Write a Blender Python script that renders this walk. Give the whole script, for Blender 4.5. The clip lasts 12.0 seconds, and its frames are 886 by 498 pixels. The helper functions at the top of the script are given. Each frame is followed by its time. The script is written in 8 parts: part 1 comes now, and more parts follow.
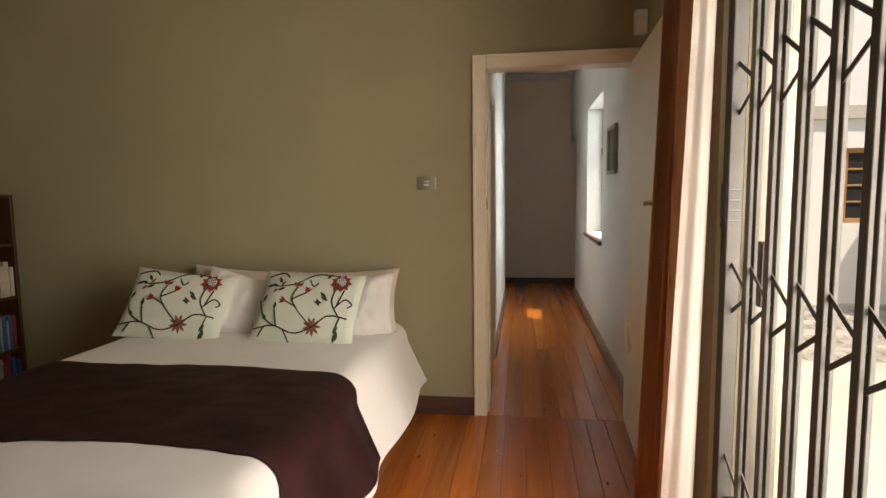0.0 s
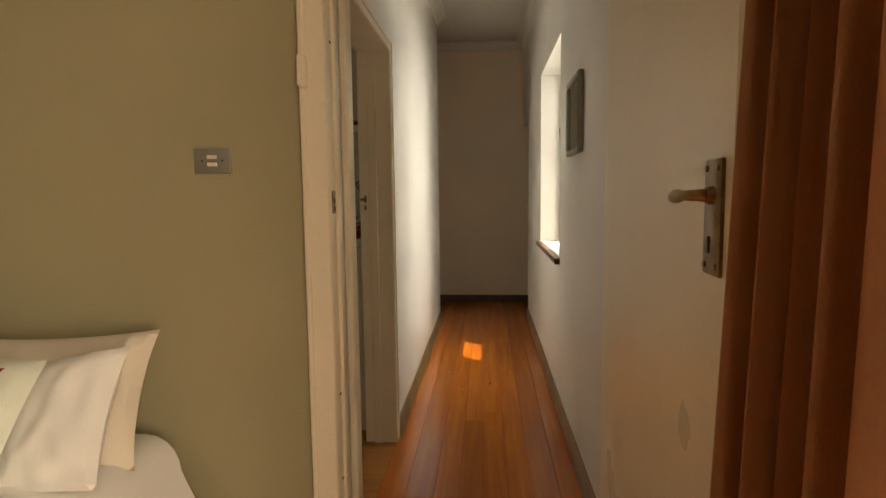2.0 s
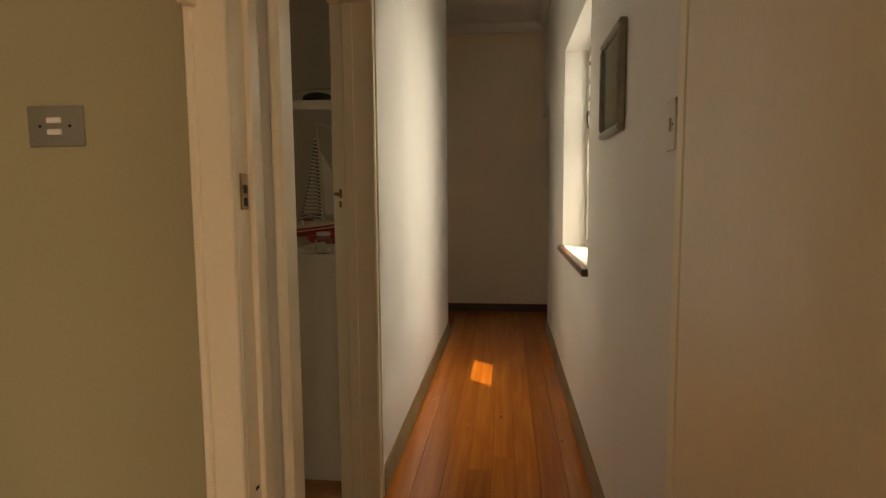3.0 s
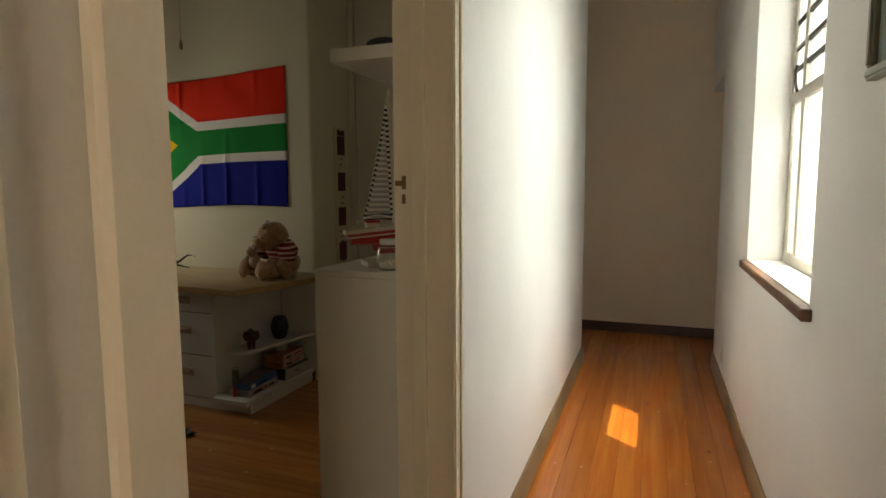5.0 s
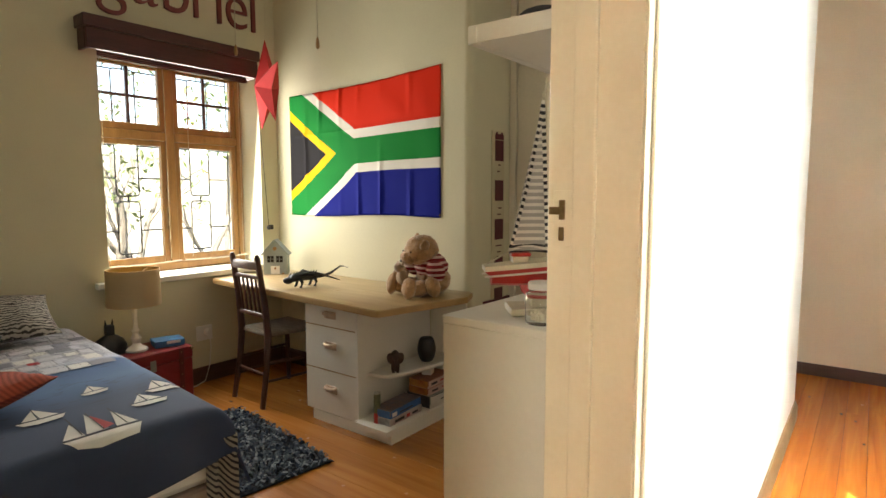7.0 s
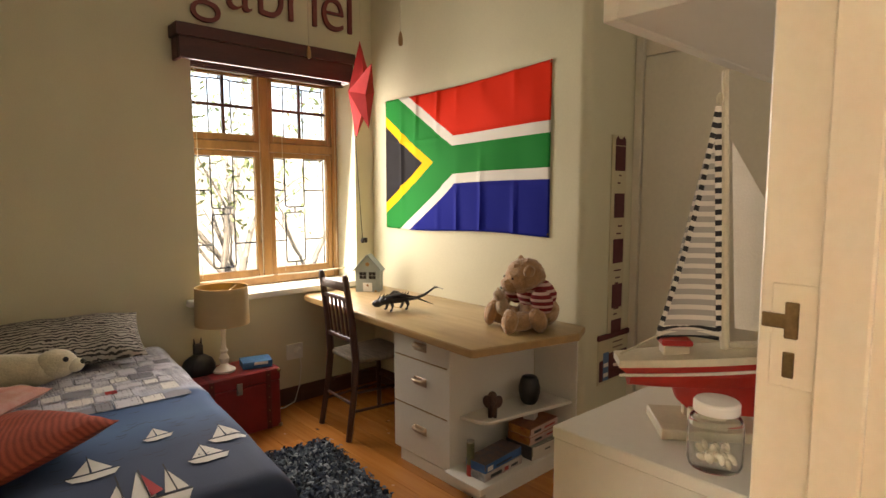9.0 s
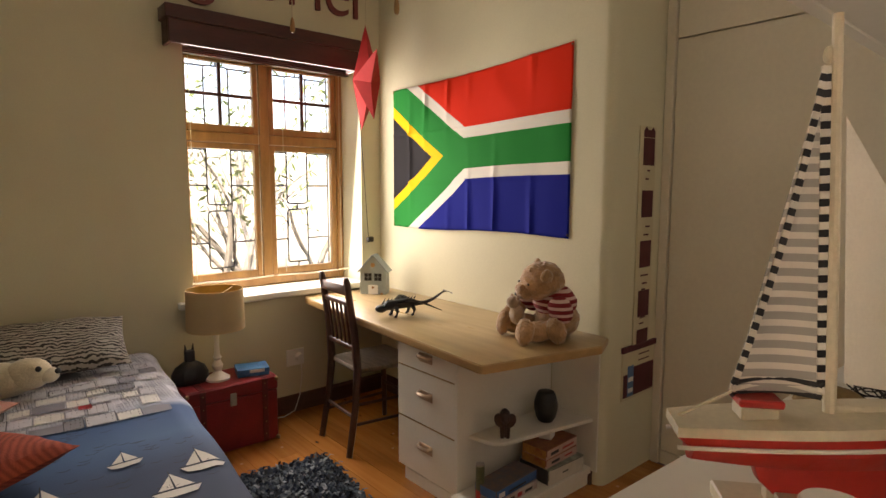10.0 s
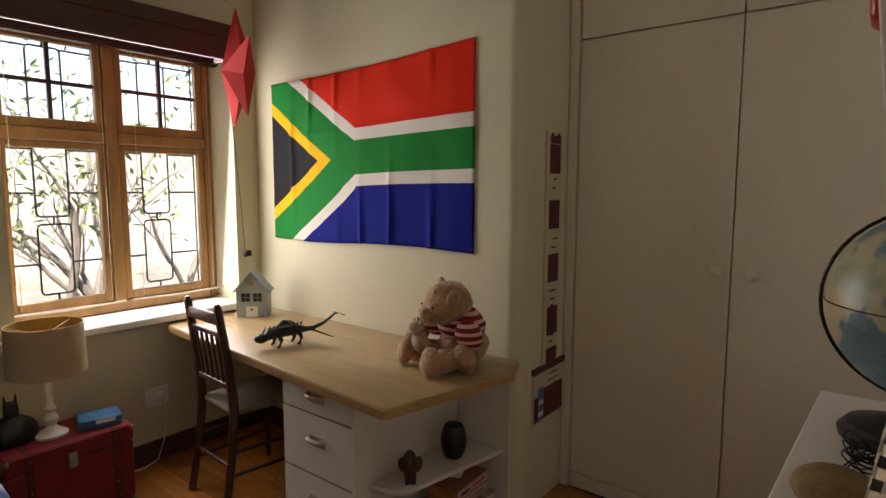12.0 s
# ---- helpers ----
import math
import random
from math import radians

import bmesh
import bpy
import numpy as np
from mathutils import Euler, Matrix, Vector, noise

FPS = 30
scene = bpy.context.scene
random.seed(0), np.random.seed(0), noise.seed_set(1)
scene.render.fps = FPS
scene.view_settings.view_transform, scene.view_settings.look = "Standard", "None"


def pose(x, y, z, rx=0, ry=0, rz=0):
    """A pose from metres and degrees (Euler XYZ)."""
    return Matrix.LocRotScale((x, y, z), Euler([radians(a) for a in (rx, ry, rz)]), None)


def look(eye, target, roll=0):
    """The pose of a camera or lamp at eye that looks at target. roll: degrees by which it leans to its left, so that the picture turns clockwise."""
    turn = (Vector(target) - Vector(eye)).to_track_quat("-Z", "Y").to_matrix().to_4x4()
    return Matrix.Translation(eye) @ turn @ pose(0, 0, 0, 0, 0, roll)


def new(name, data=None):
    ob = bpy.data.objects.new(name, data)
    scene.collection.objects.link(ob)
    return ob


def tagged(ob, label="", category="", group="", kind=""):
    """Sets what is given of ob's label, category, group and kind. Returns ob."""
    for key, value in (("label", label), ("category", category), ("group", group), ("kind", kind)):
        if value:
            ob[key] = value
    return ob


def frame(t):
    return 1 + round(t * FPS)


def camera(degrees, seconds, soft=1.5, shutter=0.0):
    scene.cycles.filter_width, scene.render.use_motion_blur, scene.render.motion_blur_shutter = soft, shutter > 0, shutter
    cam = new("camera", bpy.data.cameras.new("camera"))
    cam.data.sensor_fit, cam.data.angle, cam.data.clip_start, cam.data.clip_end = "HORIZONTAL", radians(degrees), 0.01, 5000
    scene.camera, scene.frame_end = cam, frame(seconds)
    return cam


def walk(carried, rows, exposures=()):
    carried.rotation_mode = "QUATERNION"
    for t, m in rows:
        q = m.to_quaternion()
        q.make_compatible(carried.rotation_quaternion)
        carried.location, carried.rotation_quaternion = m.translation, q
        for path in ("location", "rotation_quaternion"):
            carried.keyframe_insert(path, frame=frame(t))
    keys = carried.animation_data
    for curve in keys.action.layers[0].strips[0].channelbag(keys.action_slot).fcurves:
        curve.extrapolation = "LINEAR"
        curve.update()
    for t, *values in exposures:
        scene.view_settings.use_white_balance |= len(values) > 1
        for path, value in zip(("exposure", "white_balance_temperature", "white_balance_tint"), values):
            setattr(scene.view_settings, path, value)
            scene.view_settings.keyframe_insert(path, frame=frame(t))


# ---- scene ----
cam = camera(76.0, 12.0)
PATH = [
    (0, (0.222, -3.401, 1.379), (-0.06, -1.431, 1.18), -0.7),
    (0.5, (0.272, -2.948, 1.377), (0.03, -0.972, 1.178), -0.7),
    (1, (0.353, -2.54, 1.368), (0.16, -0.559, 1.171), -0.6),
    (1.5, (0.425, -2.115, 1.372), (0.264, -0.132, 1.172), -0.7),
    (2, (0.469, -1.685, 1.33), (0.314, 0.299, 1.132), -0.7),
    (2.5, (0.509, -1.343, 1.309), (0.346, 0.641, 1.113), -0.6),
    (4.5, (0.5, -0.315, 1.278), (-0.078, 1.589, 1.077), -0.4),
    (5, (0.465, -0.167, 1.276), (-0.229, 1.698, 1.075), -0.3),
    (5.5, (0.426, -0.021, 1.272), (-0.41, 1.785, 1.074), -0.3),
    (6, (0.371, 0.075, 1.289), (-0.592, 1.817, 1.093), -0.3),
    (6.5, (0.317, 0.162, 1.298), (-0.772, 1.828, 1.103), -0.2),
    (7, (0.289, 0.268, 1.329), (-0.913, 1.854, 1.136), -0.1),
    (7.5, (0.25, 0.341, 1.358), (-1.036, 1.861, 1.165), -0.1),
    (9.5, (-0.073, 0.71, 1.427), (-1.575, 2.015, 1.222), -0.0),
    (10, (-0.158, 0.81, 1.421), (-1.667, 2.105, 1.21), 0.1),
    (10.5, (-0.253, 0.906, 1.432), (-1.754, 2.211, 1.218), 0.1),
    (11, (-0.288, 0.957, 1.454), (-1.734, 2.323, 1.237), 0.1),
    (11.5, (-0.356, 1.002, 1.468), (-1.695, 2.472, 1.251), 0.1),
    (12, (-0.415, 1.013, 1.472), (-1.64, 2.579, 1.256), 0.1),
]
EXPOSURES = [(0, 0.15, 7000, 14), (1.5, 0.2, 7400, 14), (2.0, 0.1, 9200, 16), (2.5, 0.0, 10400, 18), (4.3, -0.7, 8200, 14), (4.7, -0.2, 7800, 12), (5.0, 0.45, 7600, 10), (5.6, 1.35, 7400, 10), (6.5, 2.42, 7400, 10), (7.5, 2.55, 7300, 12), (9.3, 2.42, 8000, 20), (10.5, 2.15, 7700, 22), (11.5, 1.66, 7200, 22), (12, 1.76, 7100, 22)]
walk(cam, [(t, look(eye, target, roll)) for t, eye, target, roll in PATH], EXPOSURES)

# ---- light ----
SUN_WAY = Vector((-0.488, 0.368, -1.0)).normalized()
world = bpy.data.worlds.new("world")
scene.world = world
world.use_nodes = True
wn = world.node_tree
sky = wn.nodes.new("ShaderNodeTexSky")
sky.sky_type = "NISHITA"
sky.sun_disc = False
sky.sun_elevation = math.asin(-SUN_WAY.z)
sky.sun_rotation = math.atan2(-SUN_WAY.x, -SUN_WAY.y)
wn.links.new(sky.outputs[0], wn.nodes["Background"].inputs[0])
wn.nodes["Background"].inputs[1].default_value = 0.15
sun = new("sun", bpy.data.lights.new("sun", "SUN"))
sun.data.energy, sun.data.angle, sun.data.color = 5.0, radians(0.5), (1.0, 0.95, 0.86)
sun.matrix_world = look((0, 0, 30), Vector((0, 0, 30)) + SUN_WAY)


def sky_lamp(name, at, towards, w, h, watts, colour=(1, 1, 1)):
    """Sky light that enters through an opening."""
    lamp = new(name, bpy.data.lights.new(name, "AREA"))
    lamp.data.shape, lamp.data.size, lamp.data.size_y = "RECTANGLE", w, h
    lamp.data.energy, lamp.data.color = watts, colour
    lamp.matrix_world = look(at, Vector(at) + Vector(towards))
    return lamp


sky_lamp("window_daylight", (-3.585, 2.345, 1.53), (1, -0.08, -0.15), 1.05, 1.40, 8.2, (0.93, 0.97, 1.0))
# Added lamp outside, above the same window, to lift floor, bed and desk.
sky_lamp("added_sky_fill", (-5.0, 2.34, 3.5), (2.3, 0, -2.4), 2.6, 1.4, 20, (0.96, 0.98, 1.0))
sky_lamp("corridor_daylight", (1.42, 2.34, 1.95), (-1, 0, -0.9), 1.1, 1.2, 42, (0.82, 0.93, 1.0))
sky_lamp("patio_daylight", (1.55, -2.4, 1.25), (-0.65, 1, -0.3), 1.5, 2.2, 122, (1.0, 0.94, 0.83))

# ---- materials ----
def material(name, base, rough=0.6, metal=0.0, vary=0.12, scale=6.0, fine=60.0, bump=0.1, spec=0.5, alt=None, stretch=(1, 1, 1), per_object=0.0, sheen=0.0, depth=0.004):
    """A surface whose colour and gloss vary at a broad and a fine scale, with a fine relief."""
    m = bpy.data.materials.new(name)
    m.use_nodes = True
    nt = m.node_tree
    n, l = nt.nodes, nt.links
    b = n["Principled BSDF"]
    co = n.new("ShaderNodeTexCoord")
    mp = n.new("ShaderNodeMapping")
    mp.inputs["Scale"].default_value = stretch
    l.new(co.outputs["Object"], mp.inputs[0])
    broad = n.new("ShaderNodeTexNoise")
    broad.inputs["Scale"].default_value, broad.inputs["Detail"].default_value = scale, 5
    grain = n.new("ShaderNodeTexNoise")
    grain.inputs["Scale"].default_value, grain.inputs["Detail"].default_value = fine, 4
    for t in (broad, grain):
        l.new(mp.outputs[0], t.inputs["Vector"])
    mix = n.new("ShaderNodeMix")
    mix.data_type = "RGBA"
    other = alt if alt else tuple(c * (1 - 2.2 * vary) for c in base)
    light = tuple(min(1, c * (1 + 0.4 * vary)) for c in base)
    mix.inputs[6].default_value, mix.inputs[7].default_value = (*light, 1), (*other, 1)
    add = n.new("ShaderNodeMath")
    add.operation = "MULTIPLY_ADD"
    l.new(broad.outputs[0], add.inputs[0])
    add.inputs[1].default_value = 0.65
    part_fine = n.new("ShaderNodeMath")
    part_fine.operation = "MULTIPLY"
    part_fine.inputs[1].default_value = 0.35
    l.new(grain.outputs[0], part_fine.inputs[0])
    l.new(part_fine.outputs[0], add.inputs[2])
    ramp = n.new("ShaderNodeMapRange")
    ramp.inputs["From Min"].default_value, ramp.inputs["From Max"].default_value = 0.32, 0.72
    l.new(add.outputs[0], ramp.inputs["Value"])
    l.new(ramp.outputs[0], mix.inputs[0])
    out = mix.outputs[2]
    if per_object:
        info = n.new("ShaderNodeObjectInfo")
        hsv = n.new("ShaderNodeHueSaturation")
        rng = n.new("ShaderNodeMapRange")
        rng.inputs["To Min"].default_value, rng.inputs["To Max"].default_value = 1 - per_object, 1 + per_object
        l.new(info.outputs["Random"], rng.inputs["Value"])
        l.new(rng.outputs[0], hsv.inputs["Value"])
        l.new(out, hsv.inputs["Color"])
        out = hsv.outputs[0]
    l.new(out, b.inputs["Base Color"])
    rr = n.new("ShaderNodeMapRange")
    rr.inputs["To Min"].default_value, rr.inputs["To Max"].default_value = max(0.03, rough - 0.08), min(1, rough + 0.08)
    l.new(broad.outputs[0], rr.inputs["Value"])
    l.new(rr.outputs[0], b.inputs["Roughness"])
    b.inputs["Metallic"].default_value = metal
    b.inputs["Specular IOR Level"].default_value = spec
    if sheen:
        b.inputs["Sheen Weight"].default_value = sheen
    if bump:
        bp = n.new("ShaderNodeBump")
        bp.inputs["Strength"].default_value, bp.inputs["Distance"].default_value = bump, depth
        l.new(grain.outputs[0], bp.inputs["Height"])
        l.new(bp.outputs[0], b.inputs["Normal"])
    return m


def nodes_of(m):
    return m.node_tree.nodes, m.node_tree.links, m.node_tree.nodes["Principled BSDF"]


def glass_material():
    m = bpy.data.materials.new("clear_glass")
    m.use_nodes = True
    n, l, b = nodes_of(m)
    b.inputs["Base Color"].default_value = (0.97, 0.99, 0.98, 1)
    b.inputs["Roughness"].default_value = 0.02
    b.inputs["Transmission Weight"].default_value = 1.0
    b.inputs["IOR"].default_value = 1.45
    return m


def floor_material():
    """Varnished pine: long grain, knots, tone by plank."""
    m = bpy.data.materials.new("varnished_pine")
    m.use_nodes = True
    n, l, b = nodes_of(m)
    co = n.new("ShaderNodeTexCoord")
    info = n.new("ShaderNodeObjectInfo")
    shift = n.new("ShaderNodeVectorMath")
    shift.operation = "MULTIPLY_ADD"
    shift.inputs[1].default_value = (1, 1, 1)
    comb = n.new("ShaderNodeCombineXYZ")
    big = n.new("ShaderNodeMath")
    big.operation = "MULTIPLY"
    big.inputs[1].default_value = 37.0
    l.new(info.outputs["Random"], big.inputs[0])
    l.new(big.outputs[0], comb.inputs[0])
    l.new(big.outputs[0], comb.inputs[1])
    l.new(co.outputs["Object"], shift.inputs[0])
    l.new(comb.outputs[0], shift.inputs[2])
    mp = n.new("ShaderNodeMapping")
    mp.inputs["Scale"].default_value = (18, 0.9, 18)
    l.new(shift.outputs[0], mp.inputs[0])
    grain = n.new("ShaderNodeTexNoise")
    grain.inputs["Scale"].default_value, grain.inputs["Detail"].default_value, grain.inputs["Distortion"].default_value = 1.6, 7, 0.6
    l.new(mp.outputs[0], grain.inputs["Vector"])
    ramp = n.new("ShaderNodeValToRGB")
    cr = ramp.color_ramp
    cr.elements[0].position, cr.elements[0].color = 0.22, (0.36, 0.082, 0.014, 1)
    cr.elements[1].position, cr.elements[1].color = 0.80, (0.60, 0.185, 0.034, 1)
    e = cr.elements.new(0.5)
    e.color = (0.49, 0.132, 0.023, 1)
    l.new(grain.outputs[0], ramp.inputs[0])
    knots = n.new("ShaderNodeTexVoronoi")
    knots.inputs["Scale"].default_value = 1.0
    mk = n.new("ShaderNodeMapping")
    mk.inputs["Scale"].default_value = (8.0, 3.6, 1)
    l.new(shift.outputs[0], mk.inputs[0])
    l.new(mk.outputs[0], knots.inputs["Vector"])
    kr = n.new("ShaderNodeMapRange")
    kr.inputs["From Min"].default_value, kr.inputs["From Max"].default_value = 0.035, 0.085
    kr.inputs["To Min"].default_value, kr.inputs["To Max"].default_value = 1.0, 0.0
    l.new(knots.outputs["Distance"], kr.inputs["Value"])
    mix = n.new("ShaderNodeMix")
    mix.data_type = "RGBA"
    mix.inputs[7].default_value = (0.10, 0.028, 0.008, 1)
    l.new(kr.outputs[0], mix.inputs[0])
    l.new(ramp.outputs[0], mix.inputs[6])
    hsv = n.new("ShaderNodeHueSaturation")
    rng = n.new("ShaderNodeMapRange")
    rng.inputs["To Min"].default_value, rng.inputs["To Max"].default_value = 0.78, 1.14
    l.new(info.outputs["Random"], rng.inputs["Value"])
    l.new(rng.outputs[0], hsv.inputs["Value"])
    l.new(mix.outputs[2], hsv.inputs["Color"])
    l.new(hsv.outputs[0], b.inputs["Base Color"])
    wear = n.new("ShaderNodeTexNoise")
    wear.inputs["Scale"].default_value, wear.inputs["Detail"].default_value = 3.0, 6
    l.new(co.outputs["Object"], wear.inputs["Vector"])
    rr = n.new("ShaderNodeMapRange")
    rr.inputs["To Min"].default_value, rr.inputs["To Max"].default_value = 0.14, 0.34
    l.new(wear.outputs[0], rr.inputs["Value"])
    l.new(rr.outputs[0], b.inputs["Roughness"])
    b.inputs["Coat Weight"].default_value, b.inputs["Coat Roughness"].default_value = 0.35, 0.15
    bp = n.new("ShaderNodeBump")
    bp.inputs["Strength"].default_value, bp.inputs["Distance"].default_value = 0.12, 0.003
    l.new(grain.outputs[0], bp.inputs["Height"])
    l.new(bp.outputs[0], b.inputs["Normal"])
    return m


PINE_FLOOR = floor_material()
HONEY_FLOOR = floor_material()
HONEY_FLOOR.name = "honey_pine"
for k, c in enumerate(((0.36, 0.125, 0.026, 1), (0.45, 0.172, 0.038, 1), (0.53, 0.225, 0.056, 1))):
    HONEY_FLOOR.node_tree.nodes["Color Ramp"].color_ramp.elements[k].color = c
# Lighter copy of PINE_FLOOR; stronger corridor sun is put into its colour.
HALL_FLOOR_LIT = floor_material()
HALL_FLOOR_LIT.name = "orange_pine"
for k, c in enumerate(((0.46, 0.112, 0.015, 1), (0.59, 0.168, 0.023, 1), (0.70, 0.235, 0.034, 1))):
    HALL_FLOOR_LIT.node_tree.nodes["Color Ramp"].color_ramp.elements[k].color = c
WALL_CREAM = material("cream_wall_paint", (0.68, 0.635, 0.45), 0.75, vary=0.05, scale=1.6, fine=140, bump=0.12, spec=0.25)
# WALL_CREAM darkened for the bedroom; its dimmer light is put into the colour.
DIM_CREAM = material("dimmed_cream_wall_paint", (0.385, 0.345, 0.215), 0.75, vary=0.06, scale=1.4, fine=140, bump=0.14, spec=0.25)
# Warm floor bounce and missing passage light, put into the end wall's colour.
END_LIT_WARM = material("lit_warm_white_wall", (0.92, 0.79, 0.63), 0.6, vary=0.04, scale=1.6, fine=130, bump=0.1, spec=0.3)
WALL_WHITE = material("white_wall_paint", (0.83, 0.81, 0.76), 0.55, vary=0.04, scale=1.8, fine=120, bump=0.1, spec=0.35)
CEIL_WHITE = material("ceiling_paint", (0.80, 0.78, 0.73), 0.8, vary=0.03, scale=2, fine=80, bump=0.05)
CREAM_GLOSS = material("cream_gloss_paint", (0.90, 0.825, 0.66), 0.36, vary=0.05, scale=5, fine=90, bump=0.06, alt=(0.84, 0.76, 0.58))
LEAF_PAINT = material("door_gloss_paint", (0.86, 0.80, 0.63), 0.3, vary=0.04, scale=2.5, fine=70, bump=0.05)
SKIRT_DARK = material("dark_skirting_stain", (0.105, 0.042, 0.024), 0.5, vary=0.2, scale=5, fine=60, stretch=(1, 1, 6), bump=0.1)
SKIRT_TAN = material("tan_skirting_paint", (0.32, 0.215, 0.11), 0.45, vary=0.15, scale=4, fine=70, bump=0.1)
WIN_WOOD = material("honey_window_wood", (0.42, 0.22, 0.075), 0.38, vary=0.2, scale=4, fine=50, stretch=(4, 4, 0.6), bump=0.12)
WHITE_GLOSS = material("white_gloss_paint", (0.82, 0.80, 0.74), 0.35, vary=0.03, scale=4, fine=60, bump=0.04)
GREY_STEEL = material("grey_painted_steel", (0.06, 0.054, 0.046), 0.5, metal=0.1, vary=0.2, scale=8, fine=120, bump=0.05)
BRONZE_ALU = material("bronze_aluminium", (0.17, 0.155, 0.13), 0.4, metal=0.6, vary=0.1, scale=6, fine=100, bump=0.03)
CLEAR_GLASS = glass_material()
MAROON_WOOD = material("maroon_stained_wood", (0.080, 0.020, 0.016), 0.4, vary=0.25, scale=5, fine=60, stretch=(3, 0.5, 3), bump=0.12)
DARK_WOOD = material("dark_chair_wood", (0.085, 0.028, 0.014), 0.33, vary=0.3, scale=6, fine=70, stretch=(3, 3, 0.6), bump=0.1)
DESK_TOP = material("oak_desk_laminate", (0.46, 0.315, 0.15), 0.30, vary=0.12, scale=4, fine=90, stretch=(0.5, 5, 5), bump=0.05)
DESK_EDGE = material("oak_desk_edge", (0.46, 0.28, 0.11), 0.4, vary=0.15, scale=5, fine=60, stretch=(0.5, 3, 3), bump=0.06)
CAB_WHITE = material("white_cabinet_laminate", (0.78, 0.75, 0.66), 0.42, vary=0.03, scale=2, fine=60, bump=0.03)
WARD_CREAM = material("cream_wardrobe_paint", (0.77, 0.70, 0.555), 0.4, vary=0.05, scale=1.6, fine=50, bump=0.05)


# ---- building helpers ----
def thing(name, label, category, at=(0, 0, 0), group=""):
    return tagged_at(new(name), label, category, at, group)


def tagged_at(ob, label, category, at, group):
    ob.location = at
    ob.empty_display_size = 0.1
    return tagged(ob, label, category, group)


def smooth_by_angle(me, limit=0.6):
    me.polygons.foreach_set("use_smooth", [True] * len(me.polygons))
    bm = bmesh.new()
    bm.from_mesh(me)
    for e in bm.edges:
        if len(e.link_faces) == 2 and e.calc_face_angle(0) > limit:
            e.smooth = False
    bm.to_mesh(me)
    bm.free()


def mesh_from(name, bm, mats, smooth=True):
    bmesh.ops.recalc_face_normals(bm, faces=bm.faces)
    me = bpy.data.meshes.new(name)
    bm.to_mesh(me)
    bm.free()
    for m in mats if isinstance(mats, (list, tuple)) else [mats]:
        me.materials.append(m)
    if smooth:
        smooth_by_angle(me)
    return me


def part(name, bm, mats, parent=None, label="", smooth=True, local=False):
    """One mesh under a thing or a part. The bmesh is in world places, or with local in the frame of the parent."""
    up = parent
    while up is not None and not local:
        bmesh.ops.translate(bm, vec=-up.location, verts=bm.verts[:])
        up = up.parent
    ob = new(name, mesh_from(name, bm, mats, smooth))
    ob.parent = parent
    if label:
        tagged(ob, label)
    return ob


def solo(name, bm, mats, label, category, at=(0, 0, 0), group="", kind=""):
    """A thing that is one mesh."""
    ob = new(name, mesh_from(name, bm, mats))
    ob.location = at
    return tagged(ob, label, category, group, kind)


def setting(name, bm, mats, label="", category="", smooth=True):
    ob = new(name, mesh_from(name, bm, mats, smooth))
    return tagged(ob, label, category, kind="structure")


def box(bm, x0, x1, y0, y1, z0, z1, bevel=0.0, seg=1, turn=None):
    made = bmesh.ops.create_cube(bm, size=1)
    vs = made["verts"]
    for v in vs:
        v.co = Vector((x0 + (v.co.x + 0.5) * (x1 - x0), y0 + (v.co.y + 0.5) * (y1 - y0), z0 + (v.co.z + 0.5) * (z1 - z0)))
    if bevel:
        es = list({e for v in vs for e in v.link_edges})
        res = bmesh.ops.bevel(bm, geom=es, offset=bevel, segments=seg, affect="EDGES", profile=0.5)
        vs = list({v for f in res["faces"] for v in f.verts} | {v for v in vs if v.is_valid})
    if turn is not None:
        bmesh.ops.transform(bm, matrix=turn, verts=vs)
    return vs


def boxes(*specs, bevel=0.0):
    bm = bmesh.new()
    for s in specs:
        box(bm, *s, bevel=bevel)
    return bm


def rod(bm, a, b, r, r2=None, n=12):
    a, b = Vector(a), Vector(b)
    made = bmesh.ops.create_cone(bm, cap_ends=True, segments=n, radius1=r, radius2=r if r2 is None else r2, depth=(b - a).length)
    m = Matrix.Translation((a + b) / 2) @ (b - a).to_track_quat("Z", "Y").to_matrix().to_4x4()
    bmesh.ops.transform(bm, matrix=m, verts=made["verts"])
    return made["verts"]


def tube(bm, pts, r, n=8):
    """A round bar along a bent line; r is a number or one for each point."""
    pts = [Vector(p) for p in pts]
    rs = r if isinstance(r, (list, tuple)) else [r] * len(pts)
    rings, ref = [], Vector((0.13, 0.31, 0.94))
    for i, p in enumerate(pts):
        d = (pts[min(i + 1, len(pts) - 1)] - pts[max(i - 1, 0)]).normalized()
        u = d.cross(ref)
        if u.length < 0.05:
            u = d.cross(Vector((1, 0, 0)))
        u.normalize()
        w = d.cross(u).normalized()
        rings.append([bm.verts.new(p + (u * math.cos(k * math.tau / n) + w * math.sin(k * math.tau / n)) * rs[i]) for k in range(n)])
    for a, b in zip(rings, rings[1:]):
        for k in range(n):
            bm.faces.new((a[k], a[(k + 1) % n], b[(k + 1) % n], b[k]))
    bm.faces.new(rings[0])
    bm.faces.new(list(reversed(rings[-1])))
    return [v for ring in rings for v in ring]


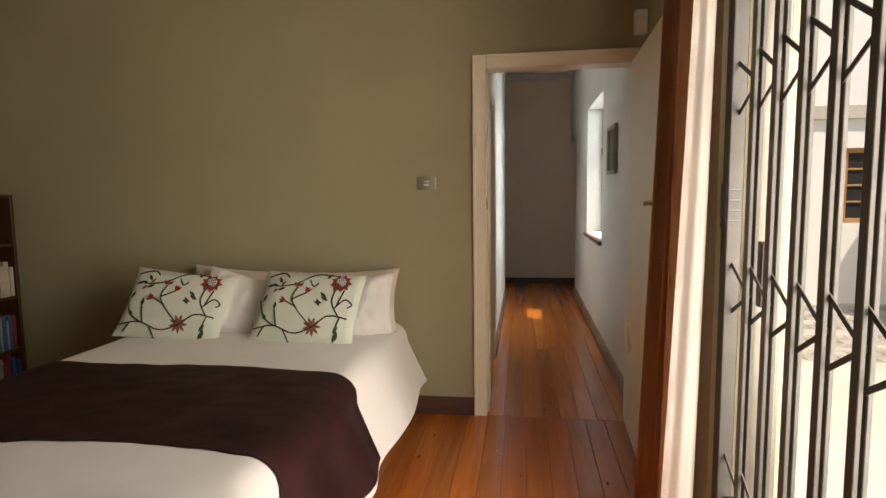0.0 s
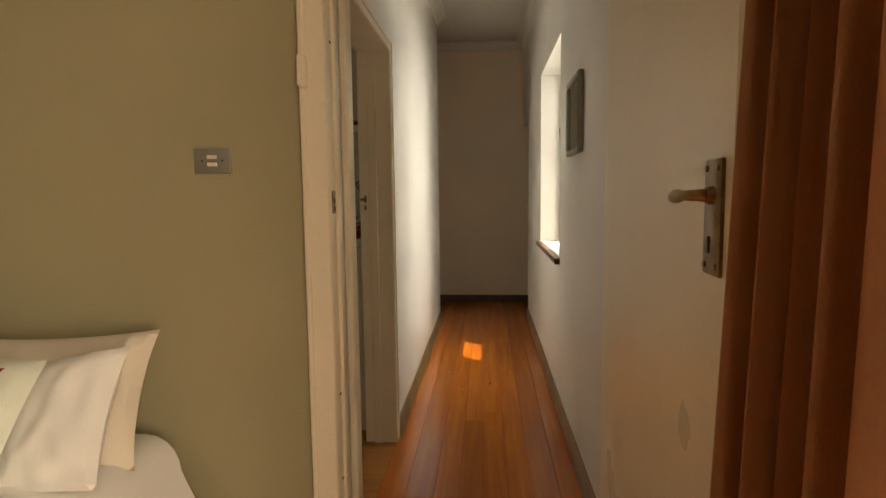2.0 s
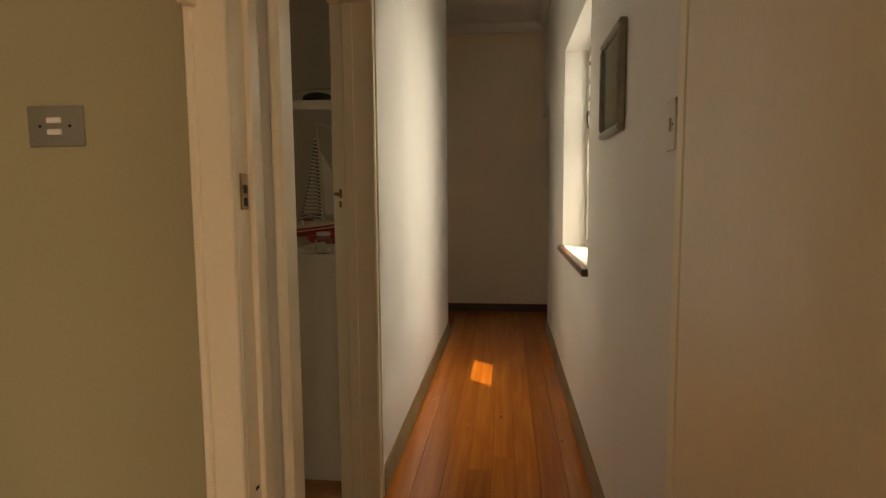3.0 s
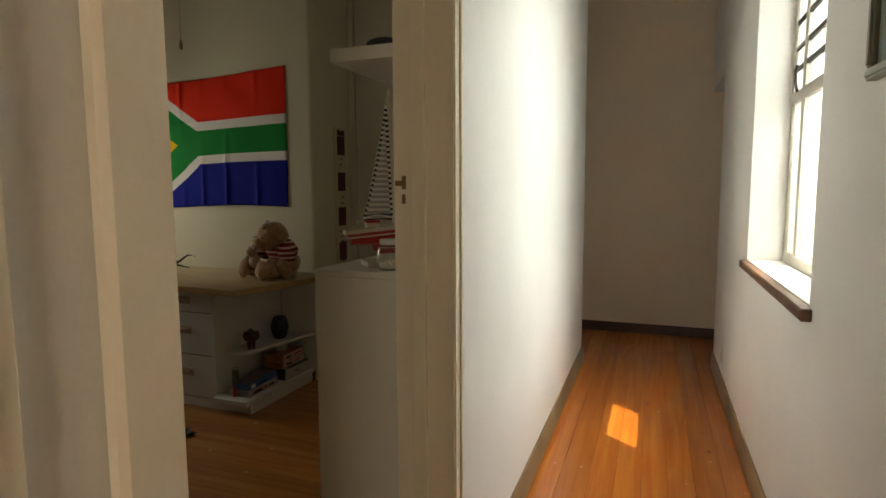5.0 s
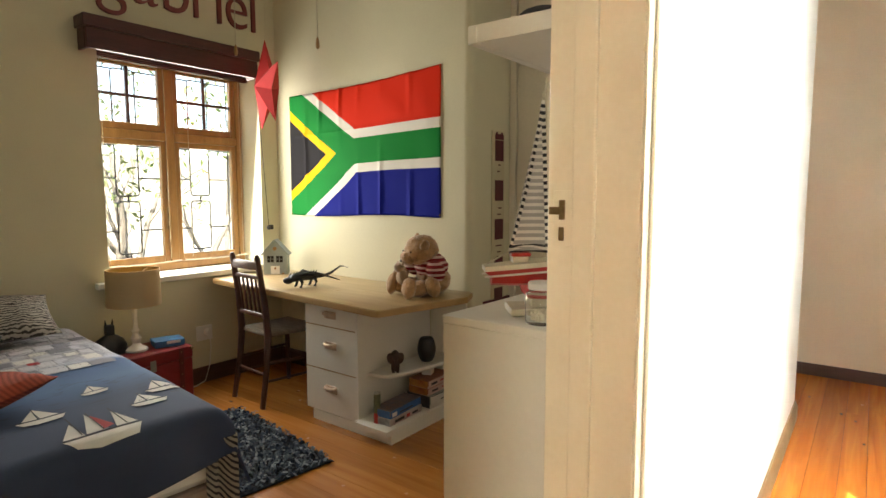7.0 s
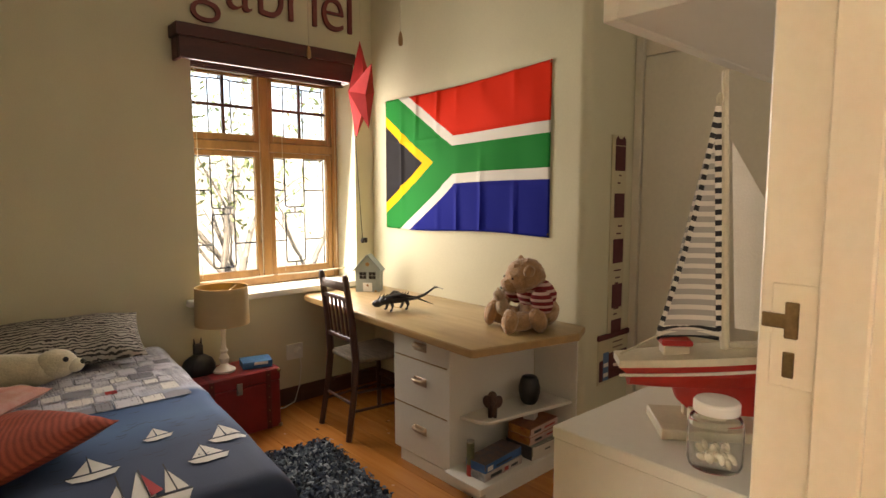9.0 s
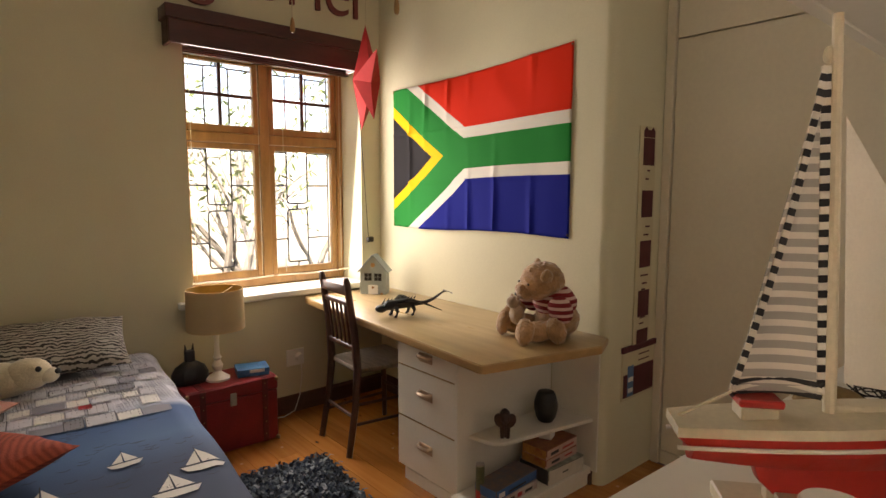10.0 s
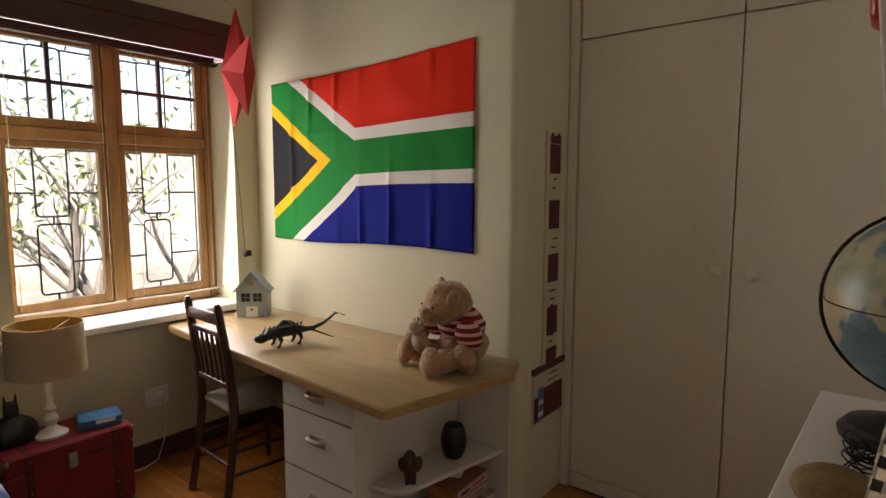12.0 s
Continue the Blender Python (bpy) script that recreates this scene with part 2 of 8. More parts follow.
def lathe(bm, profile, n=24, at=(0, 0, 0)):
    """A turned body from (radius, height) pairs."""
    at = Vector(at)
    rings = []
    for r, z in profile:
        rings.append([bm.verts.new(at + Vector((max(r, 1e-4) * math.cos(k * math.tau / n), max(r, 1e-4) * math.sin(k * math.tau / n), z))) for k in range(n)])
    for a, b in zip(rings, rings[1:]):
        for k in range(n):
            bm.faces.new((a[k], a[(k + 1) % n], b[(k + 1) % n], b[k]))
    bm.faces.new(rings[0])
    bm.faces.new(list(reversed(rings[-1])))
    return [v for ring in rings for v in ring]


def prism(bm, outline, z0, z1, bevel=0.0, seg=2):
    """An upright body over a plan outline."""
    low = [bm.verts.new((x, y, z0)) for x, y in outline]
    top = [bm.verts.new((x, y, z1)) for x, y in outline]
    n = len(outline)
    fs = [bm.faces.new(low), bm.faces.new(top)]
    for k in range(n):
        fs.append(bm.faces.new((low[k], low[(k + 1) % n], top[(k + 1) % n], top[k])))
    vs = low + top
    if bevel:
        es = [e for f in fs[:2] for e in f.edges]
        res = bmesh.ops.bevel(bm, geom=list(set(es)), offset=bevel, segments=seg, affect="EDGES", profile=0.5)
        vs = [v for v in vs if v.is_valid] + list({v for f in res["faces"] for v in f.verts})
    return list(set(vs))


def ball(bm, at, rx, ry=None, rz=None, turn=(0, 0, 0), u=16, v=10, lump=0.0, seed=0):
    ry, rz = ry or rx, rz or rx
    made = bmesh.ops.create_uvsphere(bm, u_segments=u, v_segments=v, radius=1)
    if lump:
        for q in made["verts"]:
            q.co *= 1 + lump * noise.noise(q.co * 2.3 + Vector((seed * 7.1, 0, 0)))
    m = pose(*at, *turn) @ Matrix.Diagonal((rx, ry, rz, 1))
    bmesh.ops.transform(bm, matrix=m, verts=made["verts"])
    return made["verts"]


def moved(bm, vs, m):
    bmesh.ops.transform(bm, matrix=m, verts=list(set(vs)))


def cushion(bm, w, d, h, nx=22, ny=18, pinch=0.5, crease=0.006, seed=0, at=None, corner=0.10):
    """A stuffed pad with soft seams and pulled corners, centred at the origin, lying flat."""
    top, bot = {}, {}
    for i in range(nx + 1):
        for j in range(ny + 1):
            a, b = 2 * i / nx - 1, 2 * j / ny - 1
            body = max(0.0, (1 - abs(a) ** 2.6) * (1 - abs(b) ** 2.6)) ** pinch
            x, y = a * w / 2 * (1 - corner * (1 - abs(b) ** 2) * abs(a) ** 3 * 0.5), b * d / 2 * (1 - corner * (1 - abs(a) ** 2) * abs(b) ** 3 * 0.5)
            k = crease * (noise.noise(Vector((x * 9, y * 9, seed * 3.7))) + 0.6 * noise.noise(Vector((x * 22, y * 14, seed + 5))))
            edge = i in (0, nx) or j in (0, ny)
            t = bm.verts.new((x, y, h / 2 * body + (0 if edge else k)))
            top[i, j] = t
            bot[i, j] = t if edge else bm.verts.new((x, y, -h / 2 * body * 0.8))
    vs = set()
    for side in (top, bot):
        for i in range(nx):
            for j in range(ny):
                q = (side[i, j], side[i + 1, j], side[i + 1, j + 1], side[i, j + 1])
                try:
                    bm.faces.new(q)
                except ValueError:
                    pass
                vs.update(q)
    if at is not None:
        bmesh.ops.transform(bm, matrix=at, verts=list(vs))
    return list(vs)


def sheet(bm, nx, ny, place):
    """A surface from place(u, v), u and v from 0 to 1."""
    g = [[bm.verts.new(place(i / nx, j / ny)) for j in range(ny + 1)] for i in range(nx + 1)]
    for i in range(nx):
        for j in range(ny):
            bm.faces.new((g[i][j], g[i + 1][j], g[i + 1][j + 1], g[i][j + 1]))
    return g


def thicken(bm, t):
    bmesh.ops.solidify(bm, geom=bm.faces[:], thickness=t)
    return bm


# ---- structure ----
CORR_X, END_Y, CEIL = 0.90, 5.15, 3.06
FLAG_Y, WIN_X, WARD_Y = 3.06, -3.45, 3.50
ROOM_X0 = -3.45

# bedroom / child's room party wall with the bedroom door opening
setting("wall_north", boxes((ROOM_X0, -0.04, 0, 0.12, 0, CEIL), (0.877, 1.15, 0, 0.12, 0, CEIL), (-0.04, 0.877, 0, 0.12, 2.11, CEIL)), DIM_CREAM,
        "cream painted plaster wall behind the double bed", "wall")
setting("wall_corridor_left", boxes((-0.18, -0.02, 0.12, 0.24, 0, CEIL), (-0.18, -0.02, 1.24, 4.13, 0, CEIL), (-0.18, -0.02, 0.24, 1.24, 2.07, CEIL)), WALL_WHITE,
        "white painted corridor wall with a doorway", "wall")
setting("wall_corridor_right", boxes((CORR_X, 1.20, 0.12, 1.74, 0, CEIL), (CORR_X, 1.20, 2.94, 4.30, 0, CEIL), (CORR_X, 1.20, 1.74, 2.94, 0, 0.90), (CORR_X, 1.20, 1.74, 2.94, 2.24, CEIL),
        (CORR_X, 1.20, 4.30, END_Y, 2.09, CEIL)), WALL_WHITE, "white painted corridor wall with a deep window", "wall")
setting("wall_corridor_end", boxes((-1.6, 2.6, END_Y, END_Y + 0.15, 0, CEIL)), END_LIT_WARM, "plain off-white wall at the corridor's end", "wall")
setting("wall_passage_left", boxes((-1.75, -1.6, 4.0, END_Y + 0.15, 0, CEIL), (-1.6, -0.18, 4.0, 4.13, 0, CEIL)), WALL_WHITE, "plain wall closing the cross passage", "wall")
setting("wall_passage_right", boxes((2.6, 2.75, 4.15, END_Y + 0.15, 0, CEIL), (1.20, 2.75, 4.15, 4.30, 0, CEIL)), WALL_WHITE, "plain wall closing the cross passage", "wall")
setting("wall_bedroom_right", boxes((CORR_X, 1.15, -1.27, 0, 0, CEIL), (CORR_X, 1.15, -4.9, -3.15, 0, CEIL), (CORR_X, 1.15, -3.15, -1.27, 2.2, CEIL)), DIM_CREAM,
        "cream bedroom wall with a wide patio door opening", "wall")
setting("wall_bedroom_south", boxes((ROOM_X0, 1.15, -5.0, -4.9, 0, CEIL)), DIM_CREAM, "cream bedroom wall behind the camera", "wall")
setting("wall_bedroom_left", boxes((ROOM_X0 - 0.15, ROOM_X0, -5.0, 0.12, 0, CEIL)), DIM_CREAM, "cream bedroom side wall", "wall")
# child's room
WY0, WY1, WZ0, WZ1 = 1.79, 2.905, 0.79, 2.26
setting("wall_window", boxes((WIN_X - 0.35, WIN_X, 0.12, WY0, 0, CEIL), (WIN_X - 0.35, WIN_X, WY1, 3.9, 0, CEIL), (WIN_X - 0.35, WIN_X, WY0, WY1, 0, WZ0), (WIN_X - 0.35, WIN_X, WY0, WY1, WZ1, CEIL)), WALL_CREAM,
        "cream painted wall with a deep window reveal", "wall")
bm = bmesh.new()
box(bm, WIN_X, -1.62, FLAG_Y, 3.9, 0, CEIL)
bmesh.ops.bevel(bm, geom=[e for e in bm.edges if all(abs(v.co.x + 1.62) < 1e-4 and abs(v.co.y - FLAG_Y) < 1e-4 for v in e.verts)], offset=0.05, segments=5, affect="EDGES", profile=0.5)
setting("wall_flag", bm, WALL_CREAM, "cream painted chimney-breast wall behind the desk", "wall")
setting("wall_child_back", boxes((-1.62, -0.18, 4.1, 4.2, 0, CEIL)), WALL_CREAM, "plain wall behind the built-in wardrobe", "wall")
setting("ceiling_bedroom", boxes((ROOM_X0 - 0.15, 1.15, -5.0, 0.06, CEIL, CEIL + 0.1)), CEIL_WHITE, "white painted ceiling", "ceiling")
setting("ceiling_corridor", boxes((-1.75, 1.20, 0.06, END_Y + 0.15, CEIL, CEIL + 0.1), (1.20, 2.75, 4.15, END_Y + 0.15, CEIL, CEIL + 0.1)), CEIL_WHITE, "white painted ceiling", "ceiling")
setting("ceiling_child", boxes((WIN_X - 0.35, -1.75, 0.06, 4.2, CEIL, CEIL + 0.1)), CEIL_WHITE, "white painted ceiling", "ceiling")
setting("roof_eave", boxes((1.20, 1.52, -6.0, 6.0, 2.62, 2.70)), WHITE_GLOSS, "white painted roof eave board", "roof")


def cornice(name, runs):
    bm = bmesh.new()
    for (ax, ay), (bx, by), (nx, ny) in runs:
        prof = [(0, -0.09), (0.018, -0.085), (0.03, -0.05), (0.055, -0.025), (0.085, -0.018), (0.09, 0)]
        a = [bm.verts.new((ax + nx * o, ay + ny * o, CEIL - 0.001 + z)) for o, z in prof]
        b = [bm.verts.new((bx + nx * o, by + ny * o, CEIL - 0.001 + z)) for o, z in prof]
        for k in range(len(prof) - 1):
            bm.faces.new((a[k], a[k + 1], b[k + 1], b[k]))
    return setting(name, bm, CEIL_WHITE, "white moulded ceiling cornice", "cornice")


cornice("trim_cornice", [((-0.02, 0.12), (-0.02, 4.13), (1, 0)), ((CORR_X, 0.12), (CORR_X, END_Y), (-1, 0)), ((-1.6, END_Y), (CORR_X, END_Y), (0, -1))])


def skirting(name, runs, mat, label, h=0.11, t=0.018):
    bm = bmesh.new()
    for (ax, ay), (bx, by), (nx, ny) in runs:
        prof = [(0, 0), (t, 0), (t, h * 0.72), (t * 0.55, h * 0.86), (t * 0.45, h), (0, h)]
        a = [bm.verts.new((ax + nx * o, ay + ny * o, z)) for o, z in prof]
        b = [bm.verts.new((bx + nx * o, by + ny * o, z)) for o, z in prof]
        for k in range(len(prof)):
            j = (k + 1) % len(prof)
            bm.faces.new((a[k], a[j], b[j], b[k]))
        bm.faces.new(a)
        bm.faces.new(list(reversed(b)))
    return setting(name, bm, mat, label, "skirting board")


skirting("baseboard_bedroom", [((ROOM_X0, 0), (-0.075, 0), (0, -1)), ((CORR_X, -1.25), (CORR_X, -0.02), (-1, 0))], SKIRT_DARK, "dark stained timber skirting board")
skirting("baseboard_corridor", [((-0.02, 1.257), (-0.02, 4.13), (1, 0)), ((CORR_X, 4.30), (CORR_X, 0.12), (-1, 0))], SKIRT_TAN, "tan painted corridor skirting board", h=0.105)
skirting("baseboard_corridor_end", [((-1.6, END_Y), (2.6, END_Y), (0, -1))], SKIRT_DARK, "dark brown skirting board", h=0.085)
skirting("baseboard_child", [((WIN_X, 0.12), (WIN_X, FLAG_Y), (1, 0)), ((WIN_X, FLAG_Y), (-1.67, FLAG_Y), (0, -1))], SKIRT_DARK, "dark stained timber skirting board")

# under-floor slab below the boards
setting("floor_slab", boxes((ROOM_X0 - 0.15, 1.20, -5.0, 0.12, -0.2, -0.0225), (WIN_X - 0.35, 1.20, 0.12, END_Y + 0.15, -0.2, -0.024), (1.20, 2.75, 4.15, END_Y + 0.15, -0.2, -0.024)), SKIRT_DARK, "dark void under the floor boards", "floor")


# ---- doors, windows, fixtures ----
def frame_set(name, label, axis, a0, a1, top, d0, d1, face, out, width=0.065, stop=0.5, th=0.018, lip=0.028, plain=False):
    """A door lining with its architrave. axis 'x': the opening runs along x from a0 to a1, the wall from d0 to d1."""
    door = tagged(new(name), label, "door frame", kind="structure")

    def bx(bm, p0, p1, q0, q1, z0, z1, bevel=0.0):
        if axis == "x":
            box(bm, p0, p1, q0, q1, z0, z1, bevel=bevel)
        else:
            box(bm, q0, q1, p0, p1, z0, z1, bevel=bevel)

    e = 0.004
    for nm, p0, p1 in (("jamb", a0 - 0.036, a0), ("jamb", a1, a1 + 0.036)):
        bm = bmesh.new()
        bx(bm, p0, p1, d0 - e, d1 + e, 0, top + 0.036, 0.002)
        part(nm, bm, CREAM_GLOSS, door)
    bm = bmesh.new()
    bx(bm, a0, a1, d0 - e, d1 + e, top, top + 0.036, 0.002)
    part("head", bm, CREAM_GLOSS, door)
    s0 = d0 + (d1 - d0) * stop
    for p0, p1 in ((a0, a0 + 0.012), (a1 - 0.012, a1)):
        bm = bmesh.new()
        bx(bm, p0, p1, s0, s0 + 0.04, 0, top - 0.001, 0.002)
        part("stop_bead", bm, CREAM_GLOSS, door)
    for f, o in zip(face, out):
        for p0, p1 in ((a0 - width, a0 + 0.0), (a1 - 0.0, a1 + width)):
            bm = bmesh.new()
            q = sorted((f + o * e, f + o * th))
            bx(bm, p0, p1, q[0], q[1], 0, top + width, 0.003)
            inner = p1 if p1 <= a0 + 0.01 else p0
            w = sorted((inner, inner + (0.016 if inner == p0 else -0.016)))
            outer = p0 if inner == p1 else p1
            v = sorted((outer, outer + (0.018 if outer == p0 else -0.018)))
            q2 = sorted((f + o * (th - 0.0002), f + o * lip))
            bx(bm, v[0], v[1], q2[0], q2[1], 0, top + width, 0.004)
            if plain and inner == p1:
                bm.free()
                bm = bmesh.new()
                q = sorted((f + o * e, f + o * 0.030))
                bx(bm, p0 - 0.040, p1 - 0.007, q[0], q[1], 0, top + width, 0.007)
            part("architrave", bm, CREAM_GLOSS, door)
        bm = bmesh.new()
        q = sorted((f + o * e, f + o * th))
        bx(bm, a0 + 0.001, a1 - 0.001, q[0], q[1], top, top + width, 0.003)
        q2 = sorted((f + o * (th - 0.0002), f + o * lip))
        bx(bm, a0 + 0.001, a1 - 0.001, q2[0], q2[1], top + width - 0.018, top + width, 0.004)
        part("architrave_head", bm, CREAM_GLOSS, door)
    return door


IRON = material("dark_iron", (0.035, 0.028, 0.022), 0.45, metal=0.7, vary=0.2, scale=30, fine=200)
BRASS = material("aged_brass", (0.36, 0.25, 0.13), 0.32, metal=0.9, vary=0.25, scale=25, fine=180, bump=0.05, alt=(0.16, 0.10, 0.055))
STEEL_SW = material("brushed_switch_plate", (0.36, 0.35, 0.30), 0.4, metal=0.5, vary=0.08, scale=10, fine=200)
WHITE_PLASTIC = material("white_plastic", (0.78, 0.76, 0.70), 0.4, vary=0.03, scale=8, fine=100, bump=0.02)
HOLE = material("dark_hole", (0.012, 0.010, 0.008), 0.8, vary=0.1, bump=0)

door_1 = frame_set("door_1", "cream gloss painted door frame with an open door", "x", 0.0, 0.84, 2.092, 0.0, 0.12, (0.0,), (-1,), width=0.078, stop=0.42)
bm = bmesh.new()
box(bm, -0.002, 0.004, 0.012, 0.04, 1.27, 1.34, bevel=0.001)
part("strike_plate", bm, BRASS, door_1)
bm = bmesh.new()
for z in (1.31, 1.285, 0.7, 0.42, 1.78):
    box(bm, 0.0035, 0.0055, 0.02, 0.032, z - (0.008 if z > 1 and z < 1.5 else 0.003), z + (0.008 if z > 1 and z < 1.5 else 0.003))
part("strike_hole", bm, HOLE, door_1)
bm = bmesh.new()
box(bm, -0.075, -0.05, -0.055, -0.018, 1.64, 1.73, bevel=0.004)
rod(bm, (-0.062, -0.055, 1.665), (-0.062, -0.062, 1.665), 0.007)
part("door_catch", bm, CREAM_GLOSS, door_1)
# open leaf, hinged beside the corridor wall
leaf = tagged(new("door_leaf"), "cream flush door leaf standing open", kind="structure")
leaf.parent = door_1
leaf.matrix_basis = pose(0.815, -0.004, 0, 0, 0, -2.4)
bm = bmesh.new()
box(bm, 0, 0.040, -0.945, 0, 0.010, 2.085, bevel=0.002)
part("leaf_panel", bm, LEAF_PAINT, leaf, local=True)
bm = bmesh.new()
box(bm, -0.006, 0.0005, -0.920, -0.857, 1.213, 1.371, bevel=0.003, seg=2)
for y, z in ((-0.909, 1.226), (-0.868, 1.226), (-0.909, 1.358), (-0.868, 1.358)):
    rod(bm, (-0.0058, y, z), (-0.0085, y, z), 0.0045, n=10)
part("handle_plate", bm, BRASS, leaf, "aged brass lock plate", local=True)
bm = bmesh.new()
box(bm, -0.0075, -0.0058, -0.8855, -0.8795, 1.243, 1.259)
rod(bm, (-0.0058, -0.8825, 1.261), (-0.0075, -0.8825, 1.261), 0.0052, n=12)
part("keyhole", bm, HOLE, leaf, local=True)
bm = bmesh.new()
rod(bm, (-0.005, -0.889, 1.322), (-0.014, -0.889, 1.322), 0.0135, 0.0115, n=16)
tube(bm, [(-0.012, -0.889, 1.322), (-0.022, -0.889, 1.322), (-0.031, -0.885, 1.322), (-0.035, -0.876, 1.322), (-0.036, -0.864, 1.322), (-0.036, -0.852, 1.3215), (-0.036, -0.838, 1.321), (-0.0355, -0.824, 1.320), (-0.035, -0.812, 1.319)],
     [0.0095, 0.0085, 0.0078, 0.0074, 0.0070, 0.0084, 0.0102, 0.0104, 0.0084], n=12)
part("lever_handle", bm, BRASS, leaf, "aged brass lever handle", local=True)

door_2 = frame_set("door_2", "cream gloss painted door frame of the child's room", "y", 0.29, 1.208, 2.04, -0.18, -0.02, (-0.02,), (1,), width=0.048, stop=0.3, th=0.008, lip=0.014, plain=True)
bm = bmesh.new()
box(bm, -0.172, -0.128, 1.2055, 1.2085, 1.235, 1.335, bevel=0.001)
part("strike_plate", bm, CREAM_GLOSS, door_2)
bm = bmesh.new()
box(bm, -0.16, -0.148, 1.203, 1.2058, 1.283, 1.318, bevel=0.001)
box(bm, -0.18, -0.158, 1.203, 1.2056, 1.292, 1.306, bevel=0.001)
box(bm, -0.16, -0.150, 1.203, 1.2058, 1.245, 1.27, bevel=0.001)
part("strike_hole", bm, BRASS, door_2, "tarnished brass latch keep")


def switch(name, at, normal, w, h, label, mat, rockers):
    """A wall plate with its rockers, facing -y or -x."""
    sw = thing(name, label, "light switch", at)
    bm = bmesh.new()
    box(bm, -w / 2, w / 2, -0.008, 0, -h / 2, h / 2, bevel=0.003, seg=2)
    rot = pose(0, 0, 0) if normal == "-y" else pose(0, 0, 0, 0, 0, -90)
    bmesh.ops.transform(bm, matrix=rot, verts=bm.verts[:])
    part("plate", bm, mat, sw, local=True)
    for x, z, rw, rh in rockers:
        bm = bmesh.new()
        box(bm, x - rw / 2, x + rw / 2, -0.0125, -0.0078, z - rh / 2, z + rh / 2, bevel=0.0015)
        bmesh.ops.transform(bm, matrix=rot, verts=bm.verts[:])
        part("rocker", bm, WHITE_PLASTIC, sw, local=True)
    for x in (-w * 0.27, w * 0.27):
        bm = bmesh.new()
        rod(bm, (x, -0.0078, 0), (x, -0.0092, 0), 0.003, n=10)
        bmesh.ops.transform(bm, matrix=rot, verts=bm.verts[:])
        part("screw", bm, IRON, sw, local=True)
    return sw


switch("light_switch", (-0.36, 0, 1.434), "-y", 0.117, 0.078, "brushed metal light switch plate on the cream wall", STEEL_SW, [(0, 0.011, 0.03, 0.011), (0, -0.011, 0.03, 0.011)])
switch("light_switch", (CORR_X, 0.37, 1.455), "-x", 0.072, 0.12, "white plastic light switch on the corridor wall", WHITE_PLASTIC, [(0, 0.0, 0.018, 0.032)])
switch("wall_socket", (CORR_X, 3.79, 0.235), "-x", 0.075, 0.10, "white plastic socket low on the corridor wall", WHITE_PLASTIC, [(0.0, -0.01, 0.03, 0.03)])

sensor = thing("alarm_sensor", "small white alarm motion sensor in the corner", "sensor", (0.862, -0.001, 2.30))
bm = bmesh.new()
box(bm, 0.827, 0.897, -0.045, -0.001, 2.235, 2.37, bevel=0.010, seg=3)
part("housing", bm, WHITE_PLASTIC, sensor)
bm = bmesh.new()
box(bm, 0.840, 0.884, -0.049, -0.0445, 2.25, 2.30, bevel=0.004, seg=2)
part("lens", bm, CREAM_GLOSS, sensor)

# framed picture in the corridor
PIC_FRAME = material("silver_picture_frame", (0.42, 0.42, 0.36), 0.4, metal=0.4, vary=0.15, scale=20, fine=150)
PIC_MOUNT = material("pale_green_mount", (0.42, 0.56, 0.52), 0.7, vary=0.06, scale=10, fine=120)
PIC_PRINT = material("soft_landscape_print", (0.62, 0.58, 0.36), 0.6, vary=0.4, scale=9, fine=40, alt=(0.32, 0.46, 0.42), bump=0)
pic = thing("framed_picture", "silver-framed landscape print with a green mount on the corridor wall", "picture", (0.90, 1.11, 1.69))
PY0, PY1, PZ0, PZ1 = 0.925, 1.30, 1.503, 1.868
for nm, y0, y1, z0, z1 in (("frame_rail", PY0, PY1, PZ0, PZ0 + 0.026), ("frame_rail", PY0, PY1, PZ1 - 0.026, PZ1), ("frame_stile", PY0, PY0 + 0.026, PZ0 + 0.026, PZ1 - 0.026), ("frame_stile", PY1 - 0.026, PY1, PZ0 + 0.026, PZ1 - 0.026)):
    bm = bmesh.new()
    box(bm, 0.876, 0.8985, y0, y1, z0, z1, bevel=0.003)
    cy, cz = (y0 + y1) / 2, (z0 + z1) / 2
    box(bm, 0.872, 0.877, max(y0, cy - (y1 - y0) / 2 + 0.006), min(y1, cy + (y1 - y0) / 2 - 0.006), z0 + 0.006, z1 - 0.006, bevel=0.002)
    part(nm, bm, PIC_FRAME, pic)
part("mount", boxes((0.890, 0.8975, PY0 + 0.026, PY1 - 0.026, PZ0 + 0.026, PZ1 - 0.026)), PIC_MOUNT, pic)
part("print", boxes((0.8885, 0.8899, PY0 + 0.09, PY1 - 0.09, PZ0 + 0.085, PZ1 - 0.085)), PIC_PRINT, pic)
ob = part("glass", boxes((0.8835, 0.8855, PY0 + 0.024, PY1 - 0.024, PZ0 + 0.024, PZ1 - 0.024)), CLEAR_GLASS, pic)
ob.visible_shadow = False

# corridor window
# Rough glass made up to block the sun, so one pane throws the patch.
SUN_STOP_GLASS = glass_material()
SUN_STOP_GLASS.name = "sun_stop_glass"
SUN_STOP_GLASS.node_tree.nodes["Principled BSDF"].inputs["Roughness"].default_value = 0.5
STEEL_CREAM = material("painted_steel_window", (0.46, 0.43, 0.36), 0.45, vary=0.1, scale=8, fine=90)
SILL_TILE = material("brown_sill_tile", (0.16, 0.075, 0.04), 0.35, vary=0.2, scale=8, fine=80)
win2 = tagged(new("window_2"), "steel casement window in a deep white reveal", "window", kind="structure")
VY0, VY1, VZ0, VZ1, VX = 1.74, 2.94, 0.93, 2.24, 1.05
